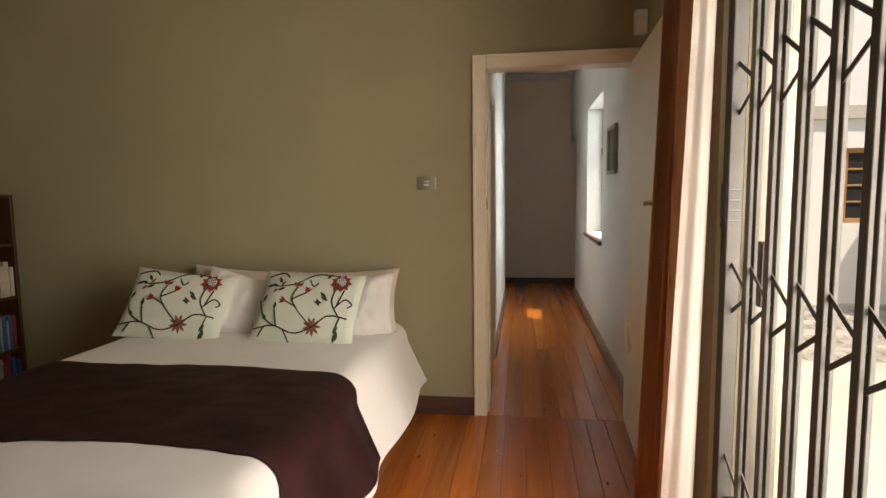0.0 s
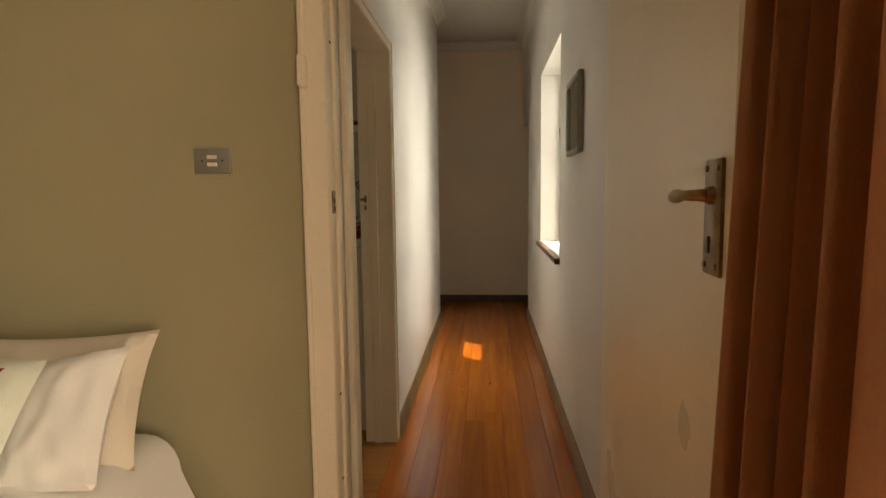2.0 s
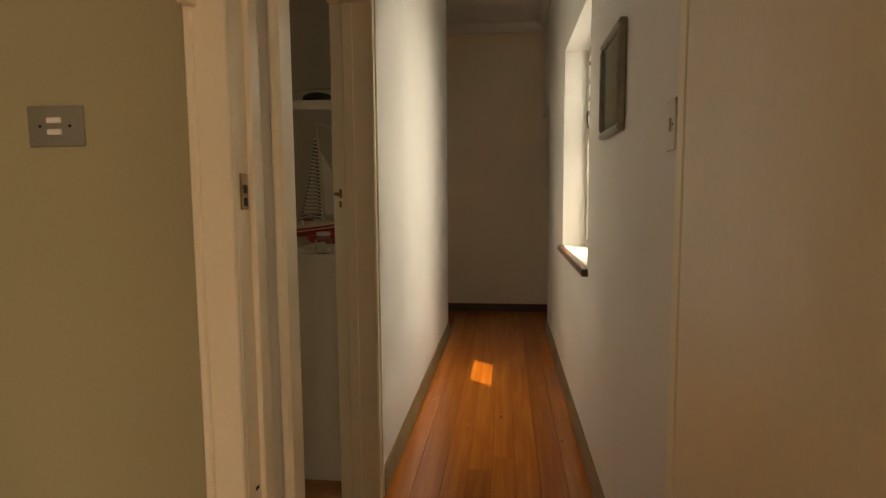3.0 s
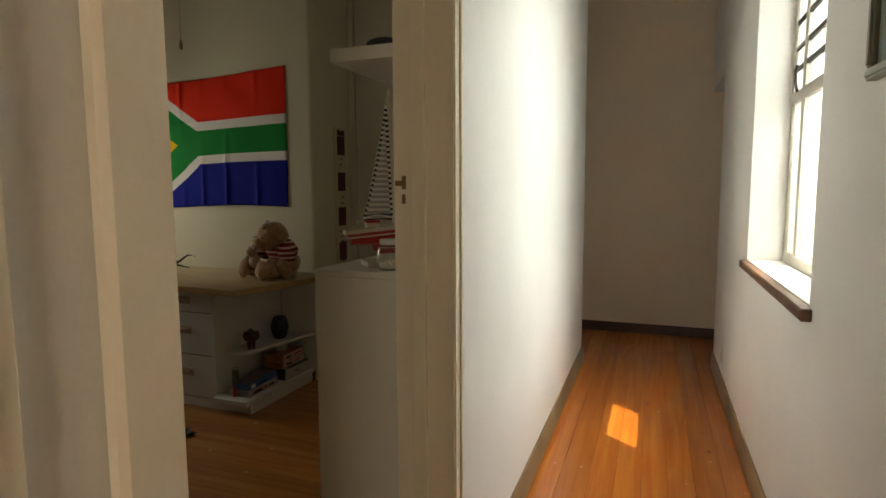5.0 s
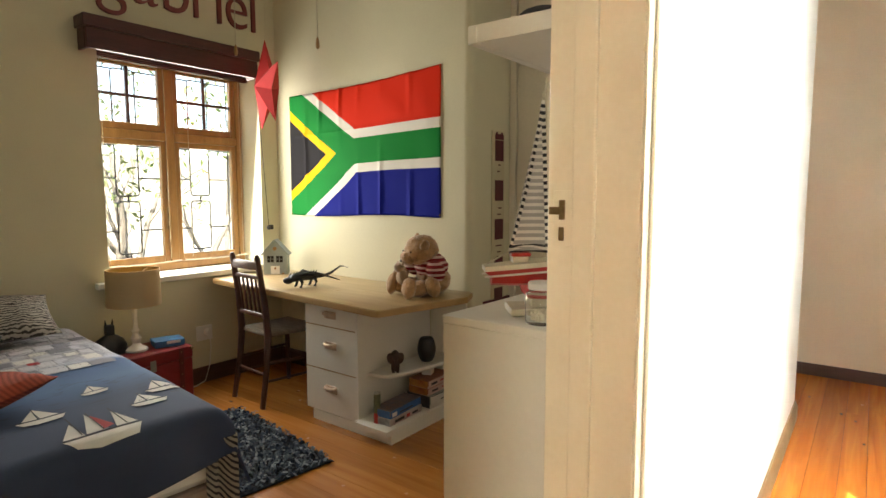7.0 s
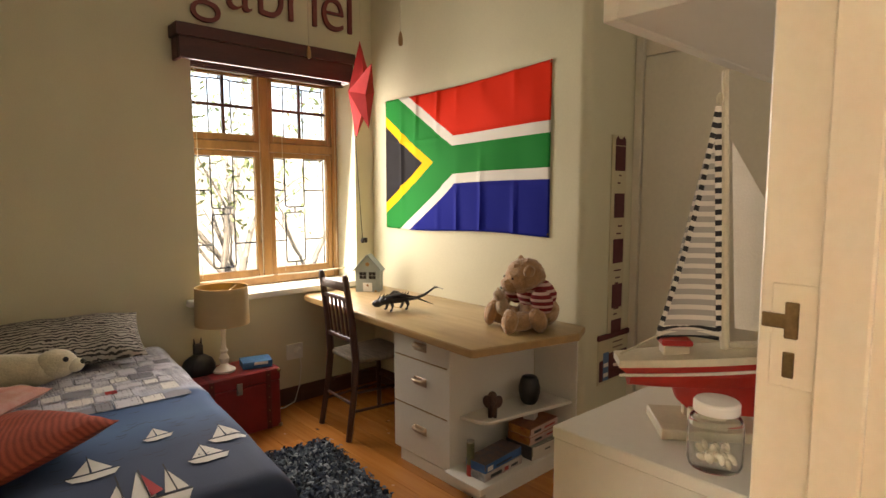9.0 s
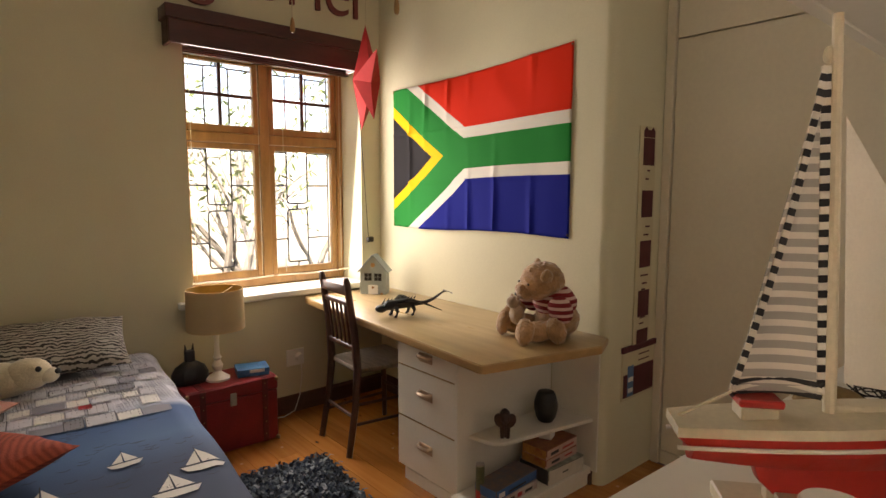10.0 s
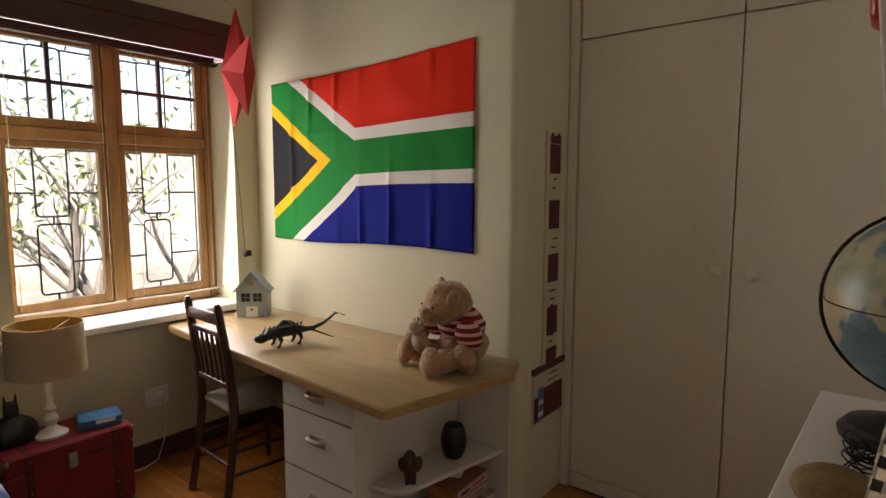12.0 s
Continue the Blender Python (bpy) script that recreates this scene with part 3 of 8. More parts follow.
part("window_sill", boxes((0.868, 1.20, VY0 - 0.035, VY1 + 0.03, 0.895, 0.932), bevel=0.006), SILL_TILE, win2, "brown tiled window sill")
# White sheet on the brown sill; the sunlit top is put into its colour.
part("sill_sunlit_top", boxes((0.905, 1.045, VY0 + 0.001, VY1 - 0.001, 0.9325, 0.936)), WALL_WHITE, win2)
for nm, y0, y1, z0, z1 in (("frame_stile", VY0, VY0 + 0.04, VZ0, VZ1), ("frame_stile", VY1 - 0.04, VY1, VZ0, VZ1), ("frame_rail", VY0 + 0.04, VY1 - 0.04, VZ0, VZ0 + 0.055), ("frame_rail", VY0 + 0.04, VY1 - 0.04, VZ1 - 0.04, VZ1),
                           ("mullion", 2.165, 2.21, VZ0 + 0.055, VZ1 - 0.04), ("mullion", 2.69, 2.735, VZ0 + 0.055, VZ1 - 0.04), ("transom", VY0 + 0.04, 2.165, 1.665, 1.72), ("transom", 2.21, 2.69, 1.665, 1.72), ("transom", 2.735, VY1 - 0.04, 1.665, 1.72)):
    bm = bmesh.new()
    box(bm, VX, VX + (0.03 if nm in ("transom", "mullion") else 0.05), y0, y1, z0, z1, bevel=0.004)
    part(nm, bm, STEEL_CREAM, win2)
for y0, y1 in ((VY0 + 0.04, 2.165), (2.21, 2.69), (2.735, VY1 - 0.04)):
    for z in (1.82, 1.915, 2.03, 2.145):
        bm = bmesh.new()
        box(bm, VX + 0.004, VX + 0.026, y0, y1, z - 0.012, z + 0.012, bevel=0.003)
        part("glazing_bar", bm, GREY_STEEL, win2)
    for z0, z1 in ((VZ0 + 0.055, 1.665), (1.72, VZ1 - 0.04)):
        near = not 2.1 < y0 < 2.3
        ob = part("pane", boxes((VX + 0.010, VX + 0.015, y0 - 0.004, y1 + 0.004, z0 - 0.004, z1 + 0.004)), SUN_STOP_GLASS if near else CLEAR_GLASS, win2)
        ob.visible_shadow = near
bm = bmesh.new()
tube(bm, [(1.045, 2.80, 1.71), (1.035, 2.79, 1.75), (1.03, 2.775, 1.80), (1.036, 2.77, 1.82)], 0.006)
part("stay_hook", bm, IRON, win2)

# child's room window
win1 = tagged(new("window_1"), "honey-stained timber casement window behind burglar bars", "window", kind="structure")
FX0, FX1 = -3.75, -3.69
part("window_sill", boxes((-3.685, WIN_X + 0.045, WY0 - 0.085, WY1 - 0.02, 0.752, 0.792), bevel=0.006), WHITE_GLOSS, win1, "white painted window sill")
MZ, MY = 1.73, 2.34
for nm, y0, y1, z0, z1 in (("frame_stile", WY0, WY0 + 0.045, WZ0 + 0.004, WZ1), ("frame_stile", WY1 - 0.045, WY1, WZ0 + 0.004, WZ1), ("frame_rail", WY0 + 0.045, WY1 - 0.045, WZ0 + 0.004, WZ0 + 0.06), ("frame_rail", WY0 + 0.045, WY1 - 0.045, WZ1 - 0.045, WZ1),
                           ("mullion", MY - 0.03, MY + 0.03, WZ0 + 0.06, WZ1 - 0.045), ("transom", WY0 + 0.045, MY - 0.03, MZ - 0.03, MZ + 0.03), ("transom", MY + 0.03, WY1 - 0.045, MZ - 0.03, MZ + 0.03)):
    bm = bmesh.new()
    box(bm, FX0, FX1, y0, y1, z0, z1, bevel=0.005)
    part(nm, bm, WIN_WOOD, win1)
for y0, y1 in ((WY0 + 0.047, MY - 0.032), (MY + 0.032, WY1 - 0.047)):
    for z0, z1, top in ((WZ0 + 0.062, MZ - 0.032, False), (MZ + 0.032, WZ1 - 0.047, True)):
        sash = tagged(new("casement"), "timber casement with clear glass")
        sash.parent = win1
        w = 0.036
        for a0, a1, b0, b1, nm in ((y0, y0 + w, z0, z1, "sash_stile"), (y1 - w, y1, z0, z1, "sash_stile"), (y0 + w, y1 - w, z0, z0 + w + 0.01, "sash_rail"), (y0 + w, y1 - w, z1 - w, z1, "sash_rail")):
            bm = bmesh.new()
            box(bm, FX0 + 0.008, FX1 - 0.012, a0, a1, b0, b1, bevel=0.004)
            part(nm, bm, WIN_WOOD, sash)
        if top:
            my, mz = (y0 + y1) / 2, (z0 + z1) / 2
            part("glazing_bar", boxes((FX0 + 0.014, FX1 - 0.02, my - 0.010, my + 0.010, z0 + w, z1 - w), bevel=0.003), DARK_WOOD, sash)
            part("glazing_bar", boxes((FX0 + 0.015, FX1 - 0.021, y0 + w, y1 - w, mz - 0.010, mz + 0.010), bevel=0.003), DARK_WOOD, sash)
        ob = part("pane", boxes((FX0 + 0.026, FX0 + 0.030, y0 + w - 0.004, y1 - w + 0.004, z0 + w - 0.004, z1 - w + 0.004)), CLEAR_GLASS, sash)
        ob.visible_shadow = False
bm = bmesh.new()
box(bm, FX1 - 0.012, FX1 - 0.002, MY - 0.052, MY - 0.036, 1.08, 1.14, bevel=0.002)
tube(bm, [(FX1 - 0.004, MY - 0.044, 1.10), (FX1 + 0.012, MY - 0.044, 1.11), (FX1 + 0.014, MY - 0.05, 1.16), (FX1 + 0.014, MY - 0.052, 1.24)], 0.006)
tube(bm, [(FX1 - 0.004, MY - 0.044, 0.99), (FX1 + 0.012, MY - 0.046, 1.0), (FX1 + 0.013, MY - 0.044, 1.06)], 0.004)
part("window_latch", bm, BRASS, win1)

# burglar bars outside the glass
BAR = material("burglar_bar_paint", (0.06, 0.058, 0.055), 0.5, metal=0.2, vary=0.1, scale=20)
bars = thing("burglar_bars", "thin painted burglar bars in a rectangular pattern outside the window", "window bars", (-3.79, MY, WZ0))
BX = -3.785


def rounded(cy, cz, w, h, r=0.02):
    pts = []
    for sy, sz, a0 in ((1, 1, 0), (-1, 1, 90), (-1, -1, 180), (1, -1, 270)):
        for k in range(4):
            a = radians(a0 + 30 * k)
            pts.append((BX, cy + sy * (w / 2 - r) + r * math.cos(a), cz + sz * (h / 2 - r) + r * math.sin(a)))
    return pts + [pts[0]]


for cy in (2.075, 2.60):
    for zc, hh in ((1.50, 0.36), (1.10, 0.36), (1.985, 0.36)):
        bm = bmesh.new()
        tube(bm, rounded(cy, zc, 0.15, hh), 0.0055, n=6)
        part("bar_loop", bm, BAR, bars)
    for z in (1.66, 1.44, 1.08, 0.88, 1.80, 2.16):
        for a, b in ((cy - 0.235, cy - 0.075), (cy + 0.075, cy + 0.235)):
            bm = bmesh.new()
            rod(bm, (BX, a, z), (BX, b, z), 0.0055, n=6)
            part("bar", bm, BAR, bars)
    for y in (cy - 0.235, cy + 0.235):
        bm = bmesh.new()
        rod(bm, (BX, y, WZ0), (BX, y, WZ1), 0.0055, n=6)
        part("bar", bm, BAR, bars)
    for a, b in ((0.80, 0.92), (1.28, 1.32), (1.68, 1.805), (2.165, 2.25)):
        bm = bmesh.new()
        rod(bm, (BX, cy, a), (BX, cy, b), 0.0055, n=6)
        part("bar", bm, BAR, bars)

# pelmet and rolled blind
pel = thing("blind_pelmet", "dark maroon timber pelmet box over the window", "pelmet", (WIN_X, 2.26, 2.35))
part("pelmet_top", boxes((WIN_X + 0.001, WIN_X + 0.135, 1.675, 2.835, 2.285, 2.355), bevel=0.004), MAROON_WOOD, pel)
part("pelmet_front", boxes((WIN_X + 0.10, WIN_X + 0.125, 1.69, 2.82, 2.165, 2.285), bevel=0.004), MAROON_WOOD, pel)
part("pelmet_end", boxes((WIN_X + 0.001, WIN_X + 0.10, 1.69, 1.71, 2.165, 2.285), bevel=0.003), MAROON_WOOD, pel)
part("pelmet_end", boxes((WIN_X + 0.001, WIN_X + 0.10, 2.80, 2.82, 2.165, 2.285), bevel=0.003), MAROON_WOOD, pel)
CORD = material("cream_cord", (0.62, 0.55, 0.40), 0.8, vary=0.1, scale=60, fine=300)
blind = thing("raised_blind", "raised blind with its slender ladder cords over the window", "blind", (-3.6, 2.34, 2.2))
for k in range(5):
    part("slat", boxes((-3.62, -3.57, 1.80, 2.895, 2.225 - k * 0.012, 2.232 - k * 0.012), bevel=0.001), MAROON_WOOD, blind)
for y in (1.86, 2.26, 2.42, 2.83):
    bm = bmesh.new()
    rod(bm, (-3.60, y, 0.885), (-3.60, y, 2.2), 0.0016, n=5)
    part("ladder_cord", bm, CORD, blind)
for a, b in ((1.80, 2.33), (2.36, 2.895)):
    bm = bmesh.new()
    tube(bm, [(-3.60, a, 0.865), (-3.60, (a + b) / 2, 0.858), (-3.60, b, 0.865)], 0.005, n=6)
    part("bottom_rail", bm, CORD, blind)

# trellis security gate in the patio door
gate = thing("security_gate", "dark grey sliding trellis security gate across the patio door", "gate", (0.93, -2.2, 0.03))
posts = [-1.33, -1.505, -1.66, -1.815, -1.97, -2.125, -2.28, -2.435, -2.59, -2.745, -2.90, -3.05]
for k, y in enumerate(posts):
    if k == 0:
        bm = bmesh.new()
        box(bm, 0.905, 0.955, y - 0.028, y + 0.028, 0.03, 2.17, bevel=0.003)
        part("end_post", bm, GREY_STEEL, gate)
        continue
    bm = bmesh.new()
    for dx in (-0.010, 0.010):
        box(bm, 0.93 + dx - 0.006, 0.93 + dx + 0.006, y - 0.016, y + 0.016, 0.05, 2.15, bevel=0.002)
    part("post", bm, GREY_STEEL, gate)
for k, (a, b) in enumerate(zip(posts, posts[1:])):
    rise = 0.095
    for z in (1.71, 1.04, 0.36):
        for s, x in ((1, 0.9275), (-1, 0.9325)):
            bm = bmesh.new()
            d = Vector((0, b - a, -s * rise))
            m = Matrix.Translation((x, (a + b) / 2, z + s * rise / 2)) @ pose(0, 0, 0, math.degrees(math.atan2(d.z, d.y)), 0, 0)
            vs = box(bm, -0.002, 0.002, -d.length / 2 - 0.008, d.length / 2 + 0.008, -0.0075, 0.0075, bevel=0.0008)
            moved(bm, bm.verts, m)
            rod(bm, (x - 0.012, b, z), (x + 0.012, b, z), 0.006, n=8)
            part("lattice_bar", bm, GREY_STEEL, gate)
for x0, x1 in ((0.90, 0.96),):
    part("top_track", boxes((x0, x1, -3.148, -1.272, 2.15, 2.195), bevel=0.002), GREY_STEEL, gate)
    part("bottom_track", boxes((x0, x1, -3.148, -1.30, 0.0, 0.03), bevel=0.002), BRONZE_ALU, gate)
LOCK_STEEL = material("galvanised_lock_steel", (0.075, 0.08, 0.085), 0.45, metal=0.2, vary=0.2, scale=20, fine=150)
lock = part("lock_box", boxes((0.902, 0.958, -1.3535, -1.2965, 1.243, 1.400), bevel=0.003), LOCK_STEEL, gate, "galvanised steel lock box")
for y in (-1.355, -1.295):
    for z in (1.27, 1.305, 1.34, 1.375):
        bm = bmesh.new()
        rod(bm, (0.912, y, z), (0.948, y, z), 0.0045, n=12)
        part("lock_knuckle", bm, LOCK_STEEL, lock)
bm = bmesh.new()
rod(bm, (0.902, -1.325, 1.27), (0.898, -1.325, 1.27), 0.008, n=12)
part("lock_cylinder", bm, BRASS, lock)

# sliding glass door beyond the gate
slider = tagged(new("door_3"), "bronze aluminium sliding glass patio door, partly open", "sliding door", kind="structure")
for y0, y1, nm in ((-1.30, -1.272, "frame_stile"), (-3.148, -3.12, "frame_stile")):
    part(nm, boxes((1.0, 1.12, y0, y1, 0.0, 2.19), bevel=0.002), BRONZE_ALU, slider)
part("frame_head", boxes((1.0, 1.12, -3.12, -1.30, 2.155, 2.19), bevel=0.002), BRONZE_ALU, slider)
part("frame_sill", boxes((1.0, 1.12, -3.12, -1.30, 0.0, 0.03), bevel=0.002), BRONZE_ALU, slider)
for y0, y1 in ((-1.420, -1.362),):
    part("sash_stile", boxes((1.03, 1.06, y0, y1, 0.035, 2.15), bevel=0.003), BRONZE_ALU, slider)
bm = bmesh.new()
box(bm, 1.005, 1.03, -1.395, -1.345, 0.98, 1.20, bevel=0.004)
part("pull_handle", bm, IRON, slider)
part("threshold", boxes((CORR_X, 1.20, -3.15, -1.27, -0.16, -0.001)), SILL_TILE, slider)


# ---- bedroom things ----
def drape(s, half, r, flare, lim=9.0):
    """Place across a soft edge: arc length s from the middle to (offset, drop)."""
    e = abs(s) - half
    if e <= 0:
        return s, 0.0
    if e < r * math.pi / 2:
        return math.copysign(half + r * math.sin(e / r), s), r * (1 - math.cos(e / r))
    h = e - r * math.pi / 2
    return math.copysign(half + r + flare * h, s), r + h * math.sqrt(max(0.1, 1 - flare * flare))


def cover_place(cx, y_head, top, half, length, r, flare, lift=0.0, seed=0.0, wave=0.012, soft=0.006):
    """A surface map (s across, t along from the head) of a cover that falls over both sides and the foot."""
    def place(s, t):
        dx, zx = drape(s, half, r, flare)
        dy, zy = drape(t, length, r, flare)
        z = -max(zx, zy) if min(zx, zy) <= 0 else -math.hypot(zx, zy) * 0.98
        w = wave * min(1.0, -z / 0.12) * math.sin(t * 11 + seed + 2.0 * math.sin(t * 3.1 + seed)) if zx > 0 else 0.0
        w2 = wave * min(1.0, -z / 0.12) * math.sin(s * 12 + seed) if zy > 0 else 0.0
        k = soft * (noise.noise(Vector((s * 2.1, t * 2.1, seed))) + 0.5 * noise.noise(Vector((s * 6, t * 5, seed + 3))))
        side = 1 if s > 0 else -1
        return Vector((cx + dx + side * (w + lift * min(1, zx / 0.05)), y_head + (-1) * (dy + w2 + lift * min(1, zy / 0.05)), top + z + lift + k))
    return place


LINEN = material("white_cotton_linen", (0.83, 0.81, 0.77), 0.85, vary=0.03, scale=5, fine=260, bump=0.15, sheen=0.2)
PILLOW_CREAM = material("cream_pillowcase", (0.74, 0.66, 0.54), 0.85, vary=0.05, scale=6, fine=260, bump=0.15, sheen=0.2)
CREWEL = material("pale_mint_cotton", (0.66, 0.70, 0.60), 0.88, vary=0.04, scale=8, fine=320, bump=0.25)
THROW = material("dark_plum_velvet", (0.036, 0.009, 0.010), 0.62, vary=0.3, scale=5, fine=34, bump=0.35, sheen=0.0, spec=0.25, alt=(0.014, 0.005, 0.005))
BED_BASE = material("grey_bed_base_fabric", (0.22, 0.21, 0.20), 0.9, vary=0.1, scale=10, fine=300, bump=0.2)
STITCH_GREEN = material("green_wool_stitch", (0.050, 0.065, 0.030), 0.9, vary=0.2, scale=60, fine=300)
STITCH_BROWN = material("brown_wool_stitch", (0.060, 0.030, 0.020), 0.9, vary=0.2, scale=60, fine=300)
STITCH_RED = material("red_wool_stitch", (0.30, 0.035, 0.025), 0.9, vary=0.2, scale=60, fine=300)
STITCH_PINK = material("rust_wool_stitch", (0.24, 0.105, 0.06), 0.9, vary=0.2, scale=60, fine=300)

BCX, BTOP, BHALF, BLEN = -1.27, 0.585, 0.68, 1.92
bed = thing("double_bed", "double bed with a grey upholstered base", "bed", (BCX, -1.1, 0))
part("bed_base", boxes((BCX - 0.76, BCX + 0.76, -2.02, -0.06, 0.06, 0.30), bevel=0.012), BED_BASE, bed)
part("mattress", boxes((BCX - 0.76, BCX + 0.76, -2.02, -0.06, 0.302, 0.555), bevel=0.05), LINEN, bed)
for x in (BCX - 0.7, BCX + 0.7):
    for y in (-1.95, -0.15):
        bm = bmesh.new()
        rod(bm, (x, y, 0), (x, y, 0.062), 0.025, 0.03)
        part("leg", bm, DARK_WOOD, bed)
place = cover_place(BCX, -0.07, BTOP, BHALF, BLEN, 0.10, 0.42, seed=1.3, wave=0.018)
bm = bmesh.new()
sheet(bm, 72, 64, lambda u, v: place((u - 0.5) * 2 * (BHALF + 0.44), v * (BLEN + 0.40)))
bmesh.ops.recalc_face_normals(bm, faces=bm.faces)
thicken(bm, -0.012)
solo("duvet", bm, LINEN, "rumpled white cotton duvet over the double bed", "duvet")
place2 = cover_place(BCX, -0.07, BTOP, BHALF, BLEN, 0.10, 0.42, lift=0.014, seed=1.3, wave=0.018)
bm = bmesh.new()


def throw_place(u, v):
    s = -(BHALF + 0.30) + u * (2 * BHALF + 0.30 + 0.42)
    t = 0.98 + 0.045 * u + v * (0.80 + 0.04 * math.sin(u * 7)) + 0.02 * math.sin(u * 9)
    edge = max(0.0, (s - BHALF) / 0.36)
    return place2(s, t + 0.05 * edge * (1 - v)) + Vector((0, 0, 0.004 * noise.noise(Vector((s * 9, t * 16, 2)))))


sheet(bm, 80, 44, throw_place)
bmesh.ops.recalc_face_normals(bm, faces=bm.faces)
thicken(bm, -0.008)
solo("bed_throw", bm, THROW, "dark plum velvet throw laid across the white duvet", "throw")


def pad_point(w, d, h, a, b, pinch=0.5, lift=0.002):
    body = max(0.0, (1 - abs(a) ** 2.6) * (1 - abs(b) ** 2.6)) ** pinch
    return Vector((a * w / 2 * 0.985, b * d / 2 * 0.985, h / 2 * body + lift))


def plain_pillow(m, w, d, h, mat, label, seed):
    bm = bmesh.new()
    cushion(bm, w, d, h, nx=34, ny=26, seed=seed, crease=0.020, at=None, corner=0.16)
    ob = solo("pillow", bm, mat, label, "pillow", group="pillows on the double bed")
    ob.matrix_world = m


plain_pillow(pose(-1.52, -0.165, 0.735, 62, 4, 2), 0.66, 0.42, 0.16, PILLOW_CREAM, "plain cream pillow leaning against the wall", 1)
plain_pillow(pose(-0.84, -0.16, 0.735, 62, -3, -1), 0.66, 0.40, 0.16, PILLOW_CREAM, "plain cream pillow leaning against the wall", 2)
plain_pillow(pose(-1.40, -0.30, 0.725, 54, 14, 6), 0.58, 0.40, 0.15, LINEN, "plain white pillow behind a crewel cushion", 3)
plain_pillow(pose(-0.79, -0.30, 0.715, 54, -10, -4), 0.58, 0.38, 0.15, LINEN, "plain white pillow behind a crewel cushion", 4)


def crewel_cushion(m, label, seed):
    """A pale cushion stitched with flowering stems."""
    w, d, h = 0.60, 0.43, 0.13
    bm = bmesh.new()
    cushion(bm, w, d, h, seed=seed, crease=0.006)
    ob = new("embroidered_cushion")
    tagged(ob, label, "cushion", "embroidered cushions on the bed")
    ob.matrix_world = m
    part("cover", bm, CREWEL, ob, local=True)

    def line(pts, n=14):
        out = []
        for i in range(n + 1):
            f = i / n * (len(pts) - 1)
            k = min(int(f), len(pts) - 2)
            q = [pts[max(k - 1, 0)], pts[k], pts[k + 1], pts[min(k + 2, len(pts) - 1)]]
            t = f - k
            c = [0.5 * (2 * q[1][j] + (q[2][j] - q[0][j]) * t + (2 * q[0][j] - 5 * q[1][j] + 4 * q[2][j] - q[3][j]) * t * t + (3 * q[1][j] - q[0][j] - 3 * q[2][j] + q[3][j]) * t ** 3) for j in (0, 1)]
            out.append(pad_point(w, d, h, *c))
        return out

    def petal(bm, a, b, ang, ln, wd):
        p = pad_point(w, d, h, a, b, lift=0.003)
        ux, uy = math.cos(ang), math.sin(ang)
        vs = []
        for t, s in ((0, 0), (0.35, 0.5), (0.7, 0.4), (1, 0), (0.7, -0.4), (0.35, -0.5)):
            aa, bb = a + (ux * t * ln - uy * s * wd) / (w / 2), b + (uy * t * ln + ux * s * wd) / (d / 2)
            vs.append(bm.verts.new(pad_point(w, d, h, max(-0.98, min(0.98, aa)), max(-0.98, min(0.98, bb)), lift=0.0035)))
        bm.faces.new(vs)

    stems = [[(-0.92, -0.72), (-0.5, -0.62), (-0.1, -0.78), (0.25, -0.6), (0.5, -0.28), (0.85, -0.3)], [(-0.92, 0.05), (-0.75, -0.4), (-0.5, -0.62)], [(0.25, -0.6), (-0.05, -0.25), (-0.25, 0.1), (-0.2, 0.45)],
             [(-0.25, 0.1), (0.0, 0.3)], [(-0.12, -0.12), (-0.38, 0.05)], [(0.7, -0.28), (0.52, 0.1), (0.55, 0.5)], [(0.6, -0.05), (0.75, 0.2), (0.88, 0.1), (0.82, 0.0)], [(0.62, 0.0), (0.7, 0.45)],
             [(0.5, 0.86), (0.1, 0.88), (-0.25, 0.55), (-0.6, 0.45)], [(-0.88, 0.75), (-0.6, 0.88), (-0.45, 0.75)], [(0.72, -0.3), (0.68, -0.6), (0.72, -0.85)], [(-0.7, -0.66), (-0.8, -0.9)], [(-0.3, -0.7), (-0.2, -0.92)],
             [(0.0, 0.68), (0.1, 0.5), (0.18, 0.6)], [(-0.45, -0.62), (-0.55, -0.2)]]
    for k, st in enumerate(stems):
        bm = bmesh.new()
        tube(bm, line(st), 0.0042, n=5)
        part("stitched_stem", bm, STITCH_GREEN if k % 3 else STITCH_BROWN, ob, local=True)
    red, rust, brown = bmesh.new(), bmesh.new(), bmesh.new()
    for a, b, ang in ((0.45, 0.12, 2.7), (0.40, 0.2, 2.5), (0.35, 0.05, 3.1), (0.68, -0.6, -1.2), (0.7, -0.7, -1.8), (0.72, -0.5, -2.0), (-0.55, -0.2, 1.7), (-0.6, 0.45, 2.8), (-0.7, 0.5, 3.4), (-0.55, 0.55, 2.2), (-0.45, 0.42, 3.5),
                      (-0.85, 0.0, 1.2), (0.3, 0.75, 0.9), (-0.95, -0.65, 2.4), (-0.2, -0.92, -1.4), (0.3, -0.05, 2.0), (-0.68, -0.5, 2.2)):
        leaf_bm = bmesh.new()
        petal(leaf_bm, a, b, ang, 0.050, 0.019)
        part("stitched_leaf", leaf_bm, STITCH_GREEN, ob, local=True)
    for a, b, ang in ((-0.2, 0.45, 1.6), (-0.22, 0.45, 2.2), (-0.18, 0.45, 1.0), (0.0, 0.3, 1.3), (0.0, 0.3, 0.8), (0.0, 0.3, 1.8), (-0.38, 0.05, 3.0), (-0.38, 0.05, 2.5), (-0.38, 0.05, 3.5), (-0.55, 0.47, 1.0), (-0.6, 0.4, 3.9)):
        bud_bm = bmesh.new()
